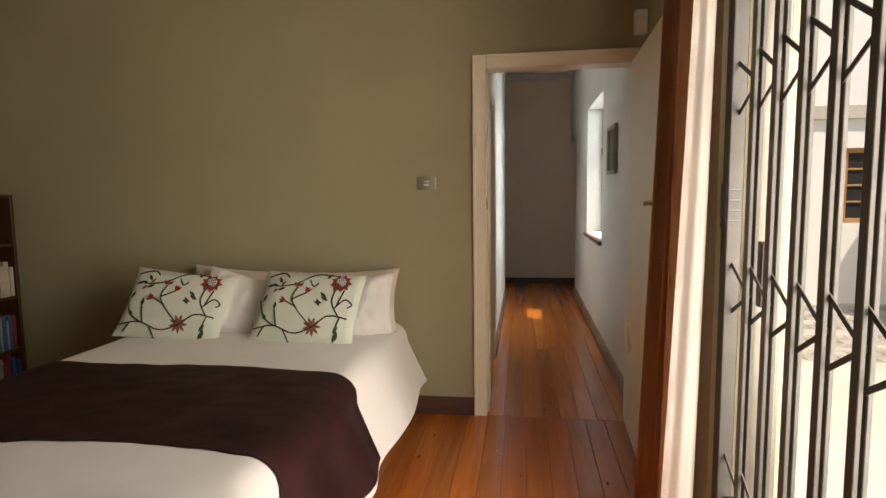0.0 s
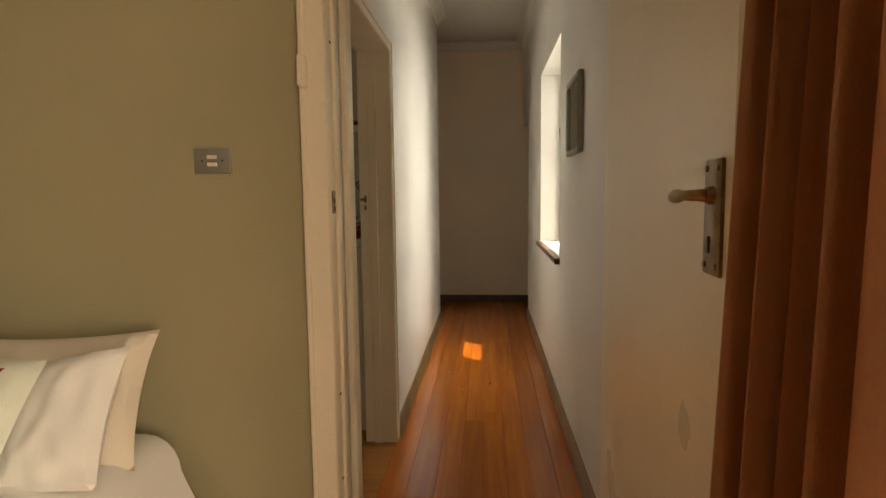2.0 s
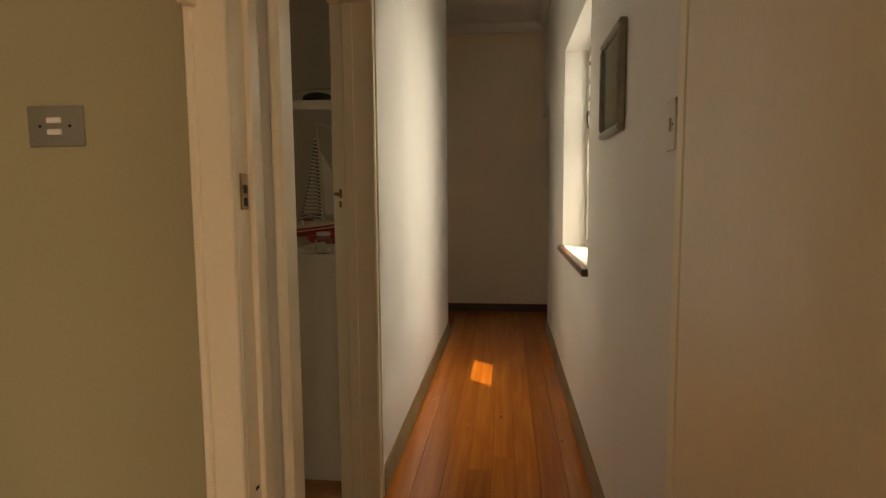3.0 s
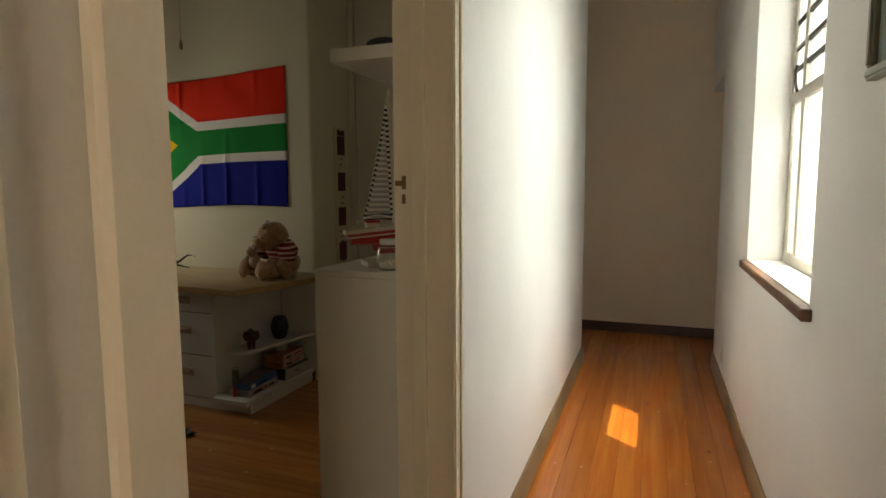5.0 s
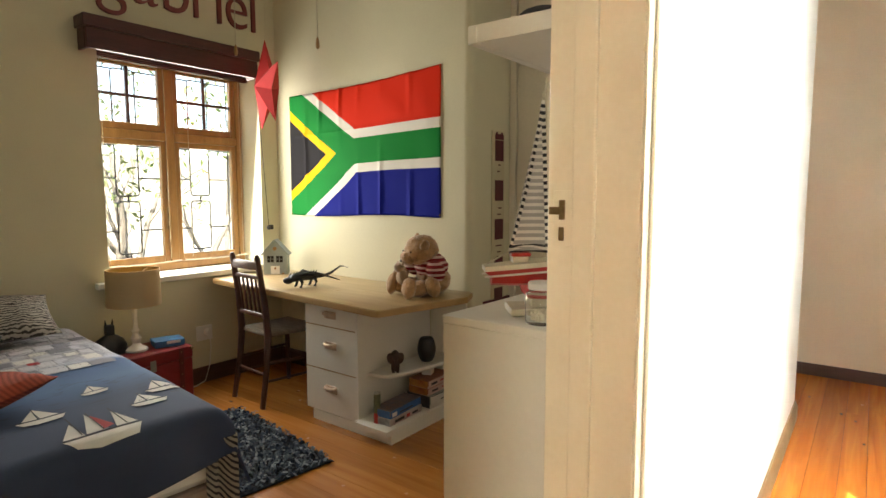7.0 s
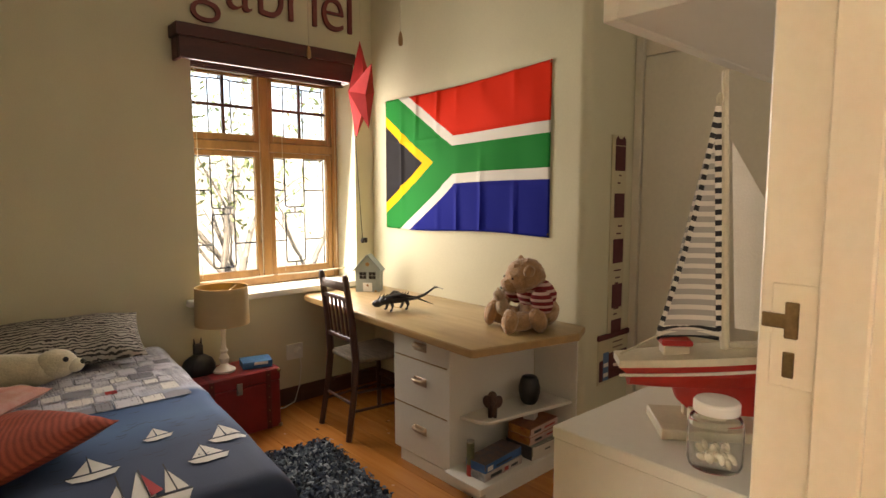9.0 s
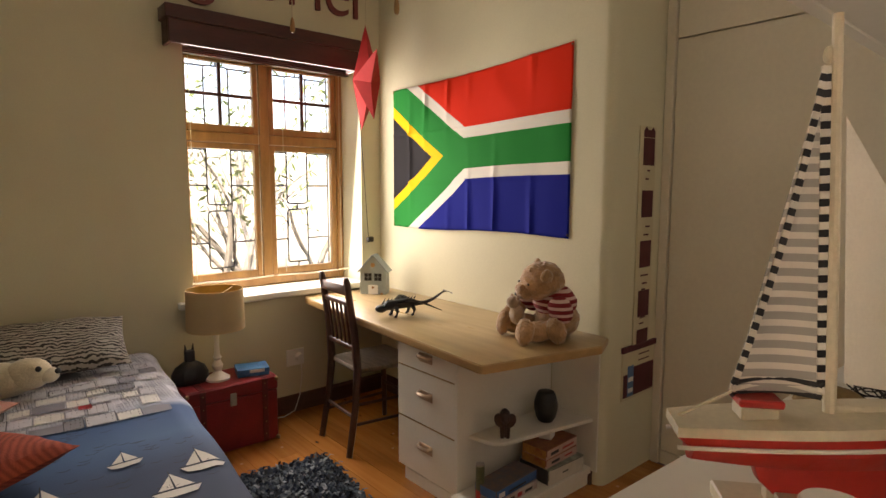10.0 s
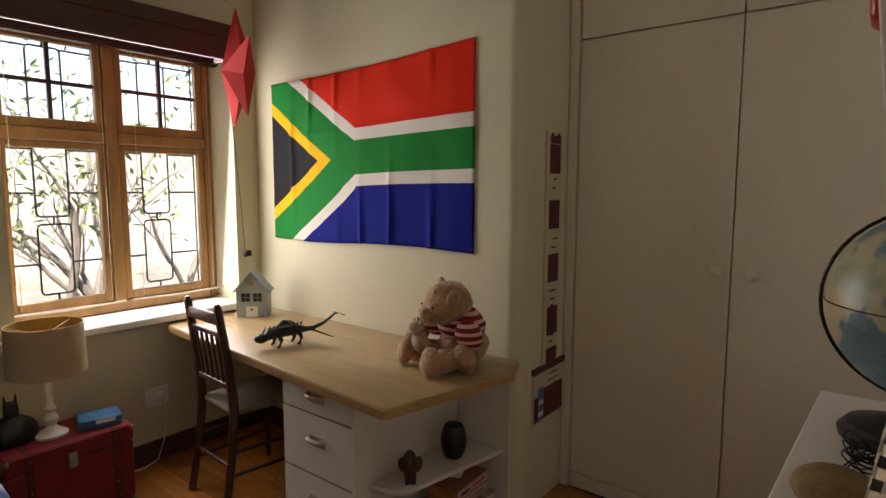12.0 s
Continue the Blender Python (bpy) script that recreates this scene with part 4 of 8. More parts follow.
        petal(bud_bm, a, b, ang, 0.040, 0.016)
        part("stitched_bud", bud_bm, STITCH_RED, ob, local=True)
    for k in range(9):
        petal(red, 0.6, 0.66, k * math.tau / 9, 0.062, 0.03)
        petal(brown, 0.6, 0.66, k * math.tau / 9 + 0.3, 0.05, 0.02)
        petal(rust, 0.25, -0.58, k * math.tau / 9, 0.055, 0.018)
    for nm, b, mt in (("stitched_bloom", red, STITCH_RED), ("stitched_flower", rust, STITCH_PINK), ("stitched_rosette", brown, STITCH_BROWN)):
        part(nm, b, mt, ob, local=True)
    bm = bmesh.new()
    c = pad_point(w, d, h, 0.6, 0.68, lift=0.006)
    ball(bm, c, 0.03, 0.03, 0.003, u=14, v=6)
    part("stitched_centre", bm, LINEN, ob, local=True)
    bm = bmesh.new()
    for k in range(-2, 3):
        box(bm, c.x - 0.026, c.x + 0.026, c.y + k * 0.011 - 0.001, c.y + k * 0.011 + 0.001, c.z + 0.002, c.z + 0.0045)
        box(bm, c.x + k * 0.011 - 0.001, c.x + k * 0.011 + 0.001, c.y - 0.026, c.y + 0.026, c.z + 0.002, c.z + 0.0046)
    part("stitched_lattice", bm, STITCH_BROWN, ob, local=True)


crewel_cushion(pose(-1.73, -0.47, 0.755, 56, 6, 4), "pale mint cushion embroidered with red flowers and vines", 6)
crewel_cushion(pose(-0.95, -0.47, 0.755, 56, 2, -4), "pale mint cushion embroidered with red flowers and vines", 7)

# bookcase against the wall
shelf_wood = material("red_brown_bookcase_wood", (0.075, 0.030, 0.015), 0.45, vary=0.2, scale=5, fine=60, stretch=(4, 4, 0.6))
case = thing("bookcase", "red-brown wooden bookcase half full of books", "bookcase", (-3.3, -0.47, 0))
SX0, SX1, SY0, SY1 = ROOM_X0 + 0.005, -3.165, -0.90, -0.035
for y in (SY0, SY1 - 0.022):
    part("side_panel", boxes((SX0, SX1, y, y + 0.022, 0, 1.395), bevel=0.002), shelf_wood, case)
part("back_panel", boxes((SX0, SX0 + 0.008, SY0 + 0.022, SY1 - 0.022, 0.02, 1.39)), shelf_wood, case)
for z in (0.06, 0.345, 0.70, 1.055, 1.375):
    part("shelf", boxes((SX0 + 0.009, SX1 - 0.004, SY0 + 0.0225, SY1 - 0.0225, z, z + 0.02), bevel=0.002), shelf_wood, case)
rnd = random.Random(4)
covers = [material("book_cover_" + n, c, 0.6, vary=0.15, scale=14, fine=100) for n, c in (("blue", (0.05, 0.10, 0.22)), ("grey", (0.30, 0.30, 0.30)), ("red", (0.26, 0.04, 0.03)), ("teal", (0.05, 0.16, 0.17)), ("cream", (0.55, 0.48, 0.36)))]
PAPER = material("paper_edge", (0.66, 0.60, 0.48), 0.9, vary=0.1, scale=30, stretch=(20, 1, 1))
for z in (0.081, 0.366, 0.721):
    y = SY1 - 0.028
    while y > SY1 - 0.60:
        w, h, dpt = rnd.uniform(0.018, 0.04), rnd.uniform(0.19, 0.26), rnd.uniform(0.15, 0.19)
        f = SX1 - 0.012 - rnd.uniform(0, 0.02)
        bk = thing("book", "upright book on the bookcase shelf", "book", (f - dpt / 2, y - w / 2, z), group="books on the bookcase")
        bm = bmesh.new()
        box(bm, f - dpt, f, y - w, y - w + 0.002, z, z + h)
        box(bm, f - dpt, f, y - 0.003, y - 0.001, z, z + h)
        box(bm, f - 0.002, f, y - w + 0.002, y - 0.003, z, z + h)
        part("cover", bm, rnd.choice(covers), bk)
        part("pages", boxes((f - dpt + 0.004, f - 0.0022, y - w + 0.0022, y - 0.0032, z + 0.001, z + h - 0.004)), PAPER, bk)
        y -= w + 0.001


# curtain bunched beside the patio door
CURTAIN = material("rust_brown_curtain", (0.56, 0.325, 0.185), 0.85, vary=0.1, scale=8, fine=260, bump=0.25, stretch=(1, 1, 0.5), sheen=0.2)
nt = CURTAIN.node_tree
tr = nt.nodes.new("ShaderNodeBsdfTranslucent")
tr.inputs[0].default_value = (0.80, 0.42, 0.18, 1)
mixs = nt.nodes.new("ShaderNodeMixShader")
mixs.inputs[0].default_value = 0.34
outn = nt.nodes["Material Output"]
nt.links.new(nt.nodes["Principled BSDF"].outputs[0], mixs.inputs[1])
nt.links.new(tr.outputs[0], mixs.inputs[2])
nt.links.new(mixs.outputs[0], outn.inputs[0])
LINING = material("pale_curtain_lining", (0.86, 0.81, 0.76), 0.9, vary=0.05, scale=6, fine=240, bump=0.15)
nt = LINING.node_tree
tr = nt.nodes.new("ShaderNodeBsdfTranslucent")
tr.inputs[0].default_value = (0.84, 0.76, 0.70, 1)
mixs = nt.nodes.new("ShaderNodeMixShader")
mixs.inputs[0].default_value = 0.45
nt.links.new(nt.nodes["Principled BSDF"].outputs[0], mixs.inputs[1])
nt.links.new(tr.outputs[0], mixs.inputs[2])
nt.links.new(mixs.outputs[0], nt.nodes["Material Output"].inputs[0])


def pleats(a, b, n, amp, z0, z1, seed, spread=0.02):
    a, b = Vector(a), Vector(b)
    d = (b - a).normalized()
    nrm = Vector((-d.y, d.x, 0))

    def place(u, v):
        z = z0 + (z1 - z0) * v
        ph = u * n * math.tau + 0.5 * math.sin(v * 2 + seed)
        swell = 1 + 0.35 * (1 - v)
        p = a.lerp(b, u + spread * math.sin(u * 9 + seed) * (1 - v)) + nrm * (amp * swell * math.sin(ph) + 0.3 * amp * math.sin(2.3 * ph + seed))
        return Vector((p.x + 0.022 - 0.085 * (1 - v) ** 1.3 * (1 - 0.6 * u), p.y, z))
    return place


cur = thing("curtain", "rust-brown lined curtain bunched at the patio door", "curtain", (0.78, -1.2, 0.02))
bm = bmesh.new()
sheet(bm, 96, 30, pleats((0.757, -1.05, 0), (0.775, -1.26, 0), 5.2, 0.021, 0.015, 2.62, 0.4))
thicken(bm, 0.003)
part("curtain_cloth", bm, CURTAIN, cur)
bm = bmesh.new()
sheet(bm, 64, 30, pleats((0.772, -1.345, 0), (0.850, -1.318, 0), 1.3, 0.007, 0.015, 2.62, 1.4))
thicken(bm, 0.003)
part("curtain_lining", bm, LINING, cur, "pale sunlit curtain lining")
rail = thing("curtain_rail", "white metal curtain rail above the patio door", "curtain rail", (0.80, -2.1, 2.65))
bm = bmesh.new()
rod(bm, (0.80, -3.3, 2.65), (0.80, -0.95, 2.65), 0.014)
part("rail", bm, WHITE_PLASTIC, rail)
for y in (-3.2, -1.0):
    part("bracket", boxes((0.80, 0.90, y - 0.012, y + 0.012, 2.64, 2.66), bevel=0.002), WHITE_PLASTIC, rail)

# ---- outdoors ----
PAVING = material("pale_paving", (0.52, 0.47, 0.38), 0.85, vary=0.12, scale=1.5, fine=40, bump=0.3)
LAWN = material("garden_ground", (0.10, 0.12, 0.04), 0.95, vary=0.4, scale=0.8, fine=12, bump=0.6)
HOUSE_WALL = material("white_house_wall", (0.78, 0.75, 0.68), 0.8, vary=0.05, scale=1, fine=60, bump=0.15)
BARK = material("grey_bark", (0.24, 0.215, 0.185), 0.9, vary=0.3, scale=10, fine=60, stretch=(1, 1, 0.3), bump=0.5, depth=0.01)
LEAF = material("green_leaf", (0.20, 0.27, 0.09), 0.6, vary=0.35, scale=3, fine=30, bump=0)
ROOF = material("grey_roof_sheet", (0.20, 0.19, 0.18), 0.6, vary=0.15, scale=2, fine=40)
setting("ground", boxes((-400, 400, -400, 400, -0.5, -0.24)), LAWN, "garden ground around the house", "ground")
setting("pavement_patio", boxes((1.21, 9.0, -9, 9, -0.239, -0.14)), PAVING, "pale stone-paved patio", "patio")
# Yard tones darkened in colour to hold back the glare behind the window.
GRAVEL = material("dimmed_garden_gravel", (0.27, 0.25, 0.195), 0.95, vary=0.3, scale=2.5, fine=60, bump=0.5)
YARD_WALL = material("dimmed_yard_wall", (0.45, 0.43, 0.375), 0.9, vary=0.15, scale=1.2, fine=50, bump=0.3)
setting("pavement_garden", boxes((-12.9, -3.85, -9, 14, -0.239, -0.19)), GRAVEL, "gravel yard beside the house", "yard")
wing = thing("house_wing", "white plastered house wing across the patio", "house", (7.5, 0, -0.14))
wing["kind"] = "structure"
part("wall", boxes((6.6, 6.85, -7, -0.25, -0.14, 3.0), (6.6, 6.85, 0.75, 4.4, -0.14, 3.0), (6.6, 6.85, -0.25, 0.75, 2.15, 3.0), (6.6, 6.85, -0.25, 0.75, -0.14, 0.95)), HOUSE_WALL, wing)
part("roof", boxes((6.1, 10.5, -7.3, 4.3, 3.0, 3.12)), ROOF, wing)
wfr = part("window", boxes((6.68, 6.75, -0.25, -0.17, 0.95, 2.15), (6.68, 6.75, 0.67, 0.75, 0.95, 2.15), (6.68, 6.75, -0.17, 0.67, 0.95, 1.03), (6.68, 6.75, -0.17, 0.67, 2.07, 2.15), (6.68, 6.75, 0.21, 0.29, 1.03, 2.07),
            (6.69, 6.74, -0.17, 0.21, 1.36, 1.39), (6.69, 6.74, -0.17, 0.21, 1.70, 1.73), (6.69, 6.74, 0.29, 0.67, 1.36, 1.39), (6.69, 6.74, 0.29, 0.67, 1.70, 1.73)), WIN_WOOD, wing, "honey timber window")
part("pane", boxes((6.71, 6.72, -0.17, 0.67, 1.03, 2.07)), HOLE, wing)
part("beam", boxes((5.4, 6.6, -7, 4.3, 2.42, 2.62)), HOUSE_WALL, wing)


cross = thing("house_front", "white plastered house front with a honey timber window", "house", (4.0, 4.7, -0.14))
cross["kind"] = "structure"
part("wall", boxes((1.25, 4.30, 4.6, 4.85, -0.14, 4.4), (5.20, 10.5, 4.6, 4.85, -0.14, 4.4), (4.30, 5.20, 4.6, 4.85, -0.14, 0.92), (4.30, 5.20, 4.6, 4.85, 1.88, 4.4)), HOUSE_WALL, cross)
part("plinth_band", boxes((3.6, 10.5, 4.54, 4.60, 2.24, 2.42), bevel=0.01), PAVING, cross)
for x0, x1, z0, z1, nm in ((4.30, 4.36, 0.92, 1.88, "frame_stile"), (5.14, 5.20, 0.92, 1.88, "frame_stile"), (4.36, 5.14, 0.92, 0.98, "frame_rail"), (4.36, 5.14, 1.82, 1.88, "frame_rail"), (4.64, 4.86, 0.98, 1.82, "mullion"),
                           (4.36, 4.64, 1.18, 1.205, "glazing_bar"), (4.36, 4.64, 1.39, 1.415, "glazing_bar"), (4.36, 4.64, 1.60, 1.625, "glazing_bar"), (4.86, 5.14, 1.18, 1.205, "glazing_bar"), (4.86, 5.14, 1.39, 1.415, "glazing_bar"), (4.86, 5.14, 1.60, 1.625, "glazing_bar")):
    part(nm, boxes((x0, x1, 4.64, 4.70, z0, z1), bevel=0.004), WIN_WOOD, cross)
part("pane", boxes((4.36, 5.14, 4.66, 4.67, 0.98, 1.82)), HOLE, cross)


def tree(at, h, seed, spread, fill=2):
    rnd = random.Random(seed)
    t = thing("tree", "slender garden tree with thin branches and green leaves", "tree", at, group="garden trees")
    wood, leaves = bmesh.new(), bmesh.new()
    base = Vector(at)
    tips = []

    def limb(p, d, ln, r, depth):
        pts, rs = [p], [r]
        for k in range(4):
            d = (d + Vector((rnd.uniform(-0.3, 0.3), rnd.uniform(-0.3, 0.3), rnd.uniform(-0.05, 0.25)))).normalized()
            p = p + d * ln / 4
            pts.append(p)
            rs.append(r * (1 - 0.15 * (k + 1)))
            if depth > 1:
                tips.append(p)
        tube(wood, pts, rs, n=6)
        if depth < 3:
            for k in range(3 if depth else 4):
                q = pts[rnd.choice((2, 3, 4))]
                dd = (d + Vector((rnd.uniform(-1, 1), rnd.uniform(-1, 1), rnd.uniform(-0.1, 0.7))) * spread).normalized()
                limb(q, dd, ln * rnd.uniform(0.5, 0.75), rs[-1] * 0.75, depth + 1)

    limb(base, Vector((0.05, 0.05, 1)), h * 0.5, 0.055, 0)
    part("trunk", wood, BARK, t)
    for p in tips:
        for _ in range(fill):
            c = p + Vector((rnd.gauss(0, 0.22), rnd.gauss(0, 0.22), rnd.gauss(0, 0.18)))
            a = Vector((rnd.uniform(-1, 1), rnd.uniform(-1, 1), rnd.uniform(-1, 1))).normalized()
            b = a.cross(Vector((rnd.uniform(-1, 1), rnd.uniform(-1, 1), rnd.uniform(-1, 1)))).normalized()
            s = rnd.uniform(0.03, 0.055)
            leaves.faces.new([leaves.verts.new(c + a * s * 1.4), leaves.verts.new(c + b * s * 0.5), leaves.verts.new(c - a * s * 1.4), leaves.verts.new(c - b * s * 0.5)])
    part("crown", leaves, LEAF, t, smooth=False)


tree((-7.4, 4.9, -0.24), 4.2, 8, 0.9)
tree((-8.8, 4.2, -0.24), 4.8, 12, 0.8)


def shrub_tree():
    """Several pale stems that fork and lean, with a few leaves."""
    rnd = random.Random(5)
    t = thing("tree", "pale many-stemmed garden tree behind the window", "tree", (-5.6, 3.0, -0.19), group="garden trees")
    wood, leaves = bmesh.new(), bmesh.new()

    def stem(p, d, ln, r, depth):
        pts, rs = [p], [r]
        for k in range(6):
            d = (d + Vector((rnd.uniform(-0.14, 0.14), rnd.uniform(-0.24, 0.24), rnd.uniform(-0.04, 0.14)))).normalized()
            p = p + d * ln / 6
            pts.append(p)
            rs.append(r * (1 - 0.1 * (k + 1)))
        tube(wood, pts, rs, n=7)
        if depth < 3:
            for k in (2, 4, 6) if depth else (3, 5, 6):
                side = rnd.choice((-1, 1))
                stem(pts[k], (d + Vector((rnd.uniform(-0.3, 0.3), side * rnd.uniform(0.4, 0.9), rnd.uniform(0, 0.4)))).normalized(), ln * rnd.uniform(0.45, 0.65), rs[k] * 0.62, depth + 1)
        else:
            for q in pts[3:]:
                for _ in range(2):
                    c = q + Vector((rnd.gauss(0, 0.10), rnd.gauss(0, 0.10), rnd.gauss(0, 0.10)))
                    a = Vector((rnd.uniform(-1, 1), rnd.uniform(-1, 1), rnd.uniform(-1, 0.4))).normalized()
                    b = a.cross(Vector((rnd.uniform(-1, 1), rnd.uniform(-1, 1), 1))).normalized()
                    z = rnd.uniform(0.025, 0.045)
                    leaves.faces.new([leaves.verts.new(c + v) for v in (a * z * 1.5, b * z * 0.45, -a * z * 1.5, -b * z * 0.45)])

    for y, lean in ((2.62, -0.28), (2.78, 0.12), (3.25, -0.25), (3.42, 0.35)):
        stem(Vector((-5.6 + rnd.uniform(-0.2, 0.2), y, -0.19)), Vector((0, lean, 1)).normalized(), 1.5, 0.055, 0)
    part("trunk", wood, BARK, t)
    part("crown", leaves, LEAF, t, smooth=False)


shrub_tree()


def spiky_plant(at, seed):
    rnd = random.Random(seed)
    p = thing("agave_plant", "low blue-green plant with long pointed leaves", "plant", at, group="spiky garden plants")
    for k in range(18):
        a, up, ln = k * 2.4, rnd.uniform(0.5, 1.3), rnd.uniform(0.5, 0.75)
        bm = bmesh.new()
        d, w = Vector((math.cos(a), math.sin(a), 0)), Vector((-math.sin(a), math.cos(a), 0))
        rows = []
        for i in range(6):
            f = i / 5
            c = d * ln * f * math.cos(up) + Vector((0, 0, ln * (f * math.sin(up) - 0.22 * f * f)))
            hw = 0.045 * (1 - f) ** 0.7 * (0.6 + f) + 0.001
            rows.append([bm.verts.new(c + w * hw + Vector((0, 0, 0.012))), bm.verts.new(c), bm.verts.new(c - w * hw + Vector((0, 0, 0.012)))])
        for q, r in zip(rows, rows[1:]):
            bm.faces.new((q[0], q[1], r[1], r[0]))
            bm.faces.new((q[1], q[2], r[2], r[1]))
        thicken(bm, 0.006)
        part("leaf", bm, AGAVE, p, local=True)


AGAVE = material("blue_green_leaf", (0.13, 0.22, 0.15), 0.5, vary=0.2, scale=8, fine=60, bump=0.05)
spiky_plant((-4.75, 3.28, -0.19), 3)
spiky_plant((-5.1, 3.62, -0.19), 6)
setting("boundary_wall", boxes((-13.2, -13.0, -12, 16, -0.24, 2.2)), YARD_WALL, "grey garden boundary wall", "garden wall")


# ---- child's room things ----
def flag_material():
    """Six colours laid out over a cloth whose object axes are its width and height, 0 to 1."""
    m = bpy.data.materials.new("printed_flag_cloth")
    m.use_nodes = True
    n, l, b = nodes_of(m)

    def math_node(op, a, c=None):
        q = n.new("ShaderNodeMath")
        q.operation = op
        for i, v in enumerate((a, c)):
            if v is None:
                continue
            if isinstance(v, (int, float)):
                q.inputs[i].default_value = v
            else:
                l.new(v, q.inputs[i])
        return q.outputs[0]

    uv = n.new("ShaderNodeUVMap")
    sep = n.new("ShaderNodeSeparateXYZ")
    l.new(uv.outputs[0], sep.inputs[0])
    u, v = sep.outputs[0], sep.outputs[1]
    x = math_node("MULTIPLY", u, 1.62)
    yc = math_node("ABSOLUTE", math_node("SUBTRACT", v, 0.5))
    arm = math_node("SUBTRACT", 0.5, math_node("MULTIPLY", x, 0.66))
    s = math_node("MULTIPLY", math_node("SUBTRACT", yc, arm), 0.835)
    o = math_node("MINIMUM", s, yc)
    is_field = math_node("GREATER_THAN", o, 0.165)
    is_white = math_node("GREATER_THAN", o, 0.098)
    is_yellow = math_node("LESS_THAN", s, -0.098)
    is_black = math_node("LESS_THAN", s, -0.165)
    top = math_node("GREATER_THAN", v, 0.5)

    def mix(f, a, c):
        q = n.new("ShaderNodeMix")
        q.data_type = "RGBA"
        l.new(f, q.inputs[0])
        for i, w in ((6, a), (7, c)):
            if isinstance(w, tuple):
                q.inputs[i].default_value = (*w, 1)
            else:
                l.new(w, q.inputs[i])
        return q.outputs[2]

    field = mix(top, (0.006, 0.012, 0.20), (0.74, 0.032, 0.012))
    c = mix(is_yellow, (0.004, 0.20, 0.035), (0.80, 0.47, 0.015))
    c = mix(is_black, c, (0.022, 0.02, 0.022))
    c = mix(is_white, c, (0.72, 0.68, 0.60))
    c = mix(is_field, c, field)
    l.new(c, b.inputs["Base Color"])
    b.inputs["Roughness"].default_value = 0.75
    b.inputs["Specular IOR Level"].default_value = 0.08
    tex = n.new("ShaderNodeTexNoise")
    tex.inputs["Scale"].default_value = 320
    bp = n.new("ShaderNodeBump")
    bp.inputs["Strength"].default_value, bp.inputs["Distance"].default_value = 0.15, 0.002
    l.new(tex.outputs[0], bp.inputs["Height"])
    l.new(bp.outputs[0], b.inputs["Normal"])
    return m


def wall_flag():
    NX, NY = 90, 54
    bm = bmesh.new()
    layer = bm.loops.layers.uv.new("UVMap")
    TL, TR, BL, BR = Vector((-3.277, 0, 2.06)), Vector((-1.835, 0, 2.108)), Vector((-3.279, 0, 1.174)), Vector((-1.838, 0, 1.186))

    def place(u, v):
        p = BL.lerp(BR, u).lerp(TL.lerp(TR, u), v)
        sag = -0.018 * math.sin(math.pi * u) * v - 0.008 * math.sin(math.pi * 2.2 * u) * (1 - v)
        k = 0.0
        for fx in (0.13, 0.24, 0.385, 0.51, 0.655, 0.83):
            k += 0.011 * (0.6 + 0.6 * math.sin(fx * 40 + v * 5)) * math.exp(-((u - fx) / 0.011) ** 2)
        for fy in (0.34, 0.67):
            k += 0.008 * math.exp(-((v - fy) / 0.012) ** 2)
        k += 0.014 * (noise.noise(Vector((u * 3, v * 2.2, 1))) + 0.5 * noise.noise(Vector((u * 7 + v * 3, v * 4, 4)))) + 0.008
        k *= min(1, 8 * min(u, 1 - u) + 0.35)
        return Vector((p.x, FLAG_Y - 0.005 - max(0, k), p.z + sag))

    g = sheet(bm, NX, NY, place)
    where = {g[i][j]: (i / NX, j / NY) for i in range(NX + 1) for j in range(NY + 1)}
    for f in bm.faces:
        for lp in f.loops:
            lp[layer].uv = where[lp.vert]
    fl = thing("wall_flag_cloth", "printed six-colour national flag pinned to the cream wall", "flag", (-2.55, FLAG_Y, 1.6))
    ob = part("cloth", bm, flag_material(), fl)
    mod = ob.modifiers.new("cloth_thickness", "SOLIDIFY")
    mod.thickness = 0.0012
    for p in (TL, BL, TR, BR):
        bm = bmesh.new()
        ball(bm, (p.x + (0.006 if p.x < -3 else -0.006), FLAG_Y - 0.010, p.z + (-0.012 if p.z > 1.6 else 0.012)), 0.006, u=8, v=6)
        part("pin", bm, BRASS, fl)


wall_flag()

# lettering over the window
LETTER = material("maroon_letter_paint", (0.20, 0.035, 0.030), 0.5, vary=0.1, scale=12, fine=100)


def lettering(text, y0, y1, z, mat):
    holder = thing("wall_lettering", "maroon cut-out letters spelling a name above the window", "lettering", (WIN_X, (y0 + y1) / 2, z))
    made, x = [], 0.0
    for ch in text:
        cu = bpy.data.curves.new("letter", "FONT")
        cu.body, cu.size, cu.extrude, cu.offset = ch, 1.0, 0.02, -0.011
        tmp = new("letter", cu)
        bpy.context.view_layer.update()
        dg = bpy.context.evaluated_depsgraph_get()
        me = bpy.data.meshes.new_from_object(tmp.evaluated_get(dg))
        xs = [v.co.x for v in me.vertices]
        made.append((me, x - min(xs)))
        x += max(xs) - min(xs) + 0.09
        bpy.data.objects.remove(tmp)
    k = (y1 - y0) / (x - 0.09)
    for me, off in made:
        me.materials.clear()
        me.materials.append(mat)
        for v in me.vertices:
            v.co = Vector((v.co.z * 0.5 + 0.012, (v.co.x + off) * k, v.co.y * k * 1.12))
        ob = new("letter", me)
        ob.parent = holder
        ob.location = Vector((0, y0 - (y0 + y1) / 2, 0))


lettering("gabriel", 1.80, 2.885, 2.515, LETTER)


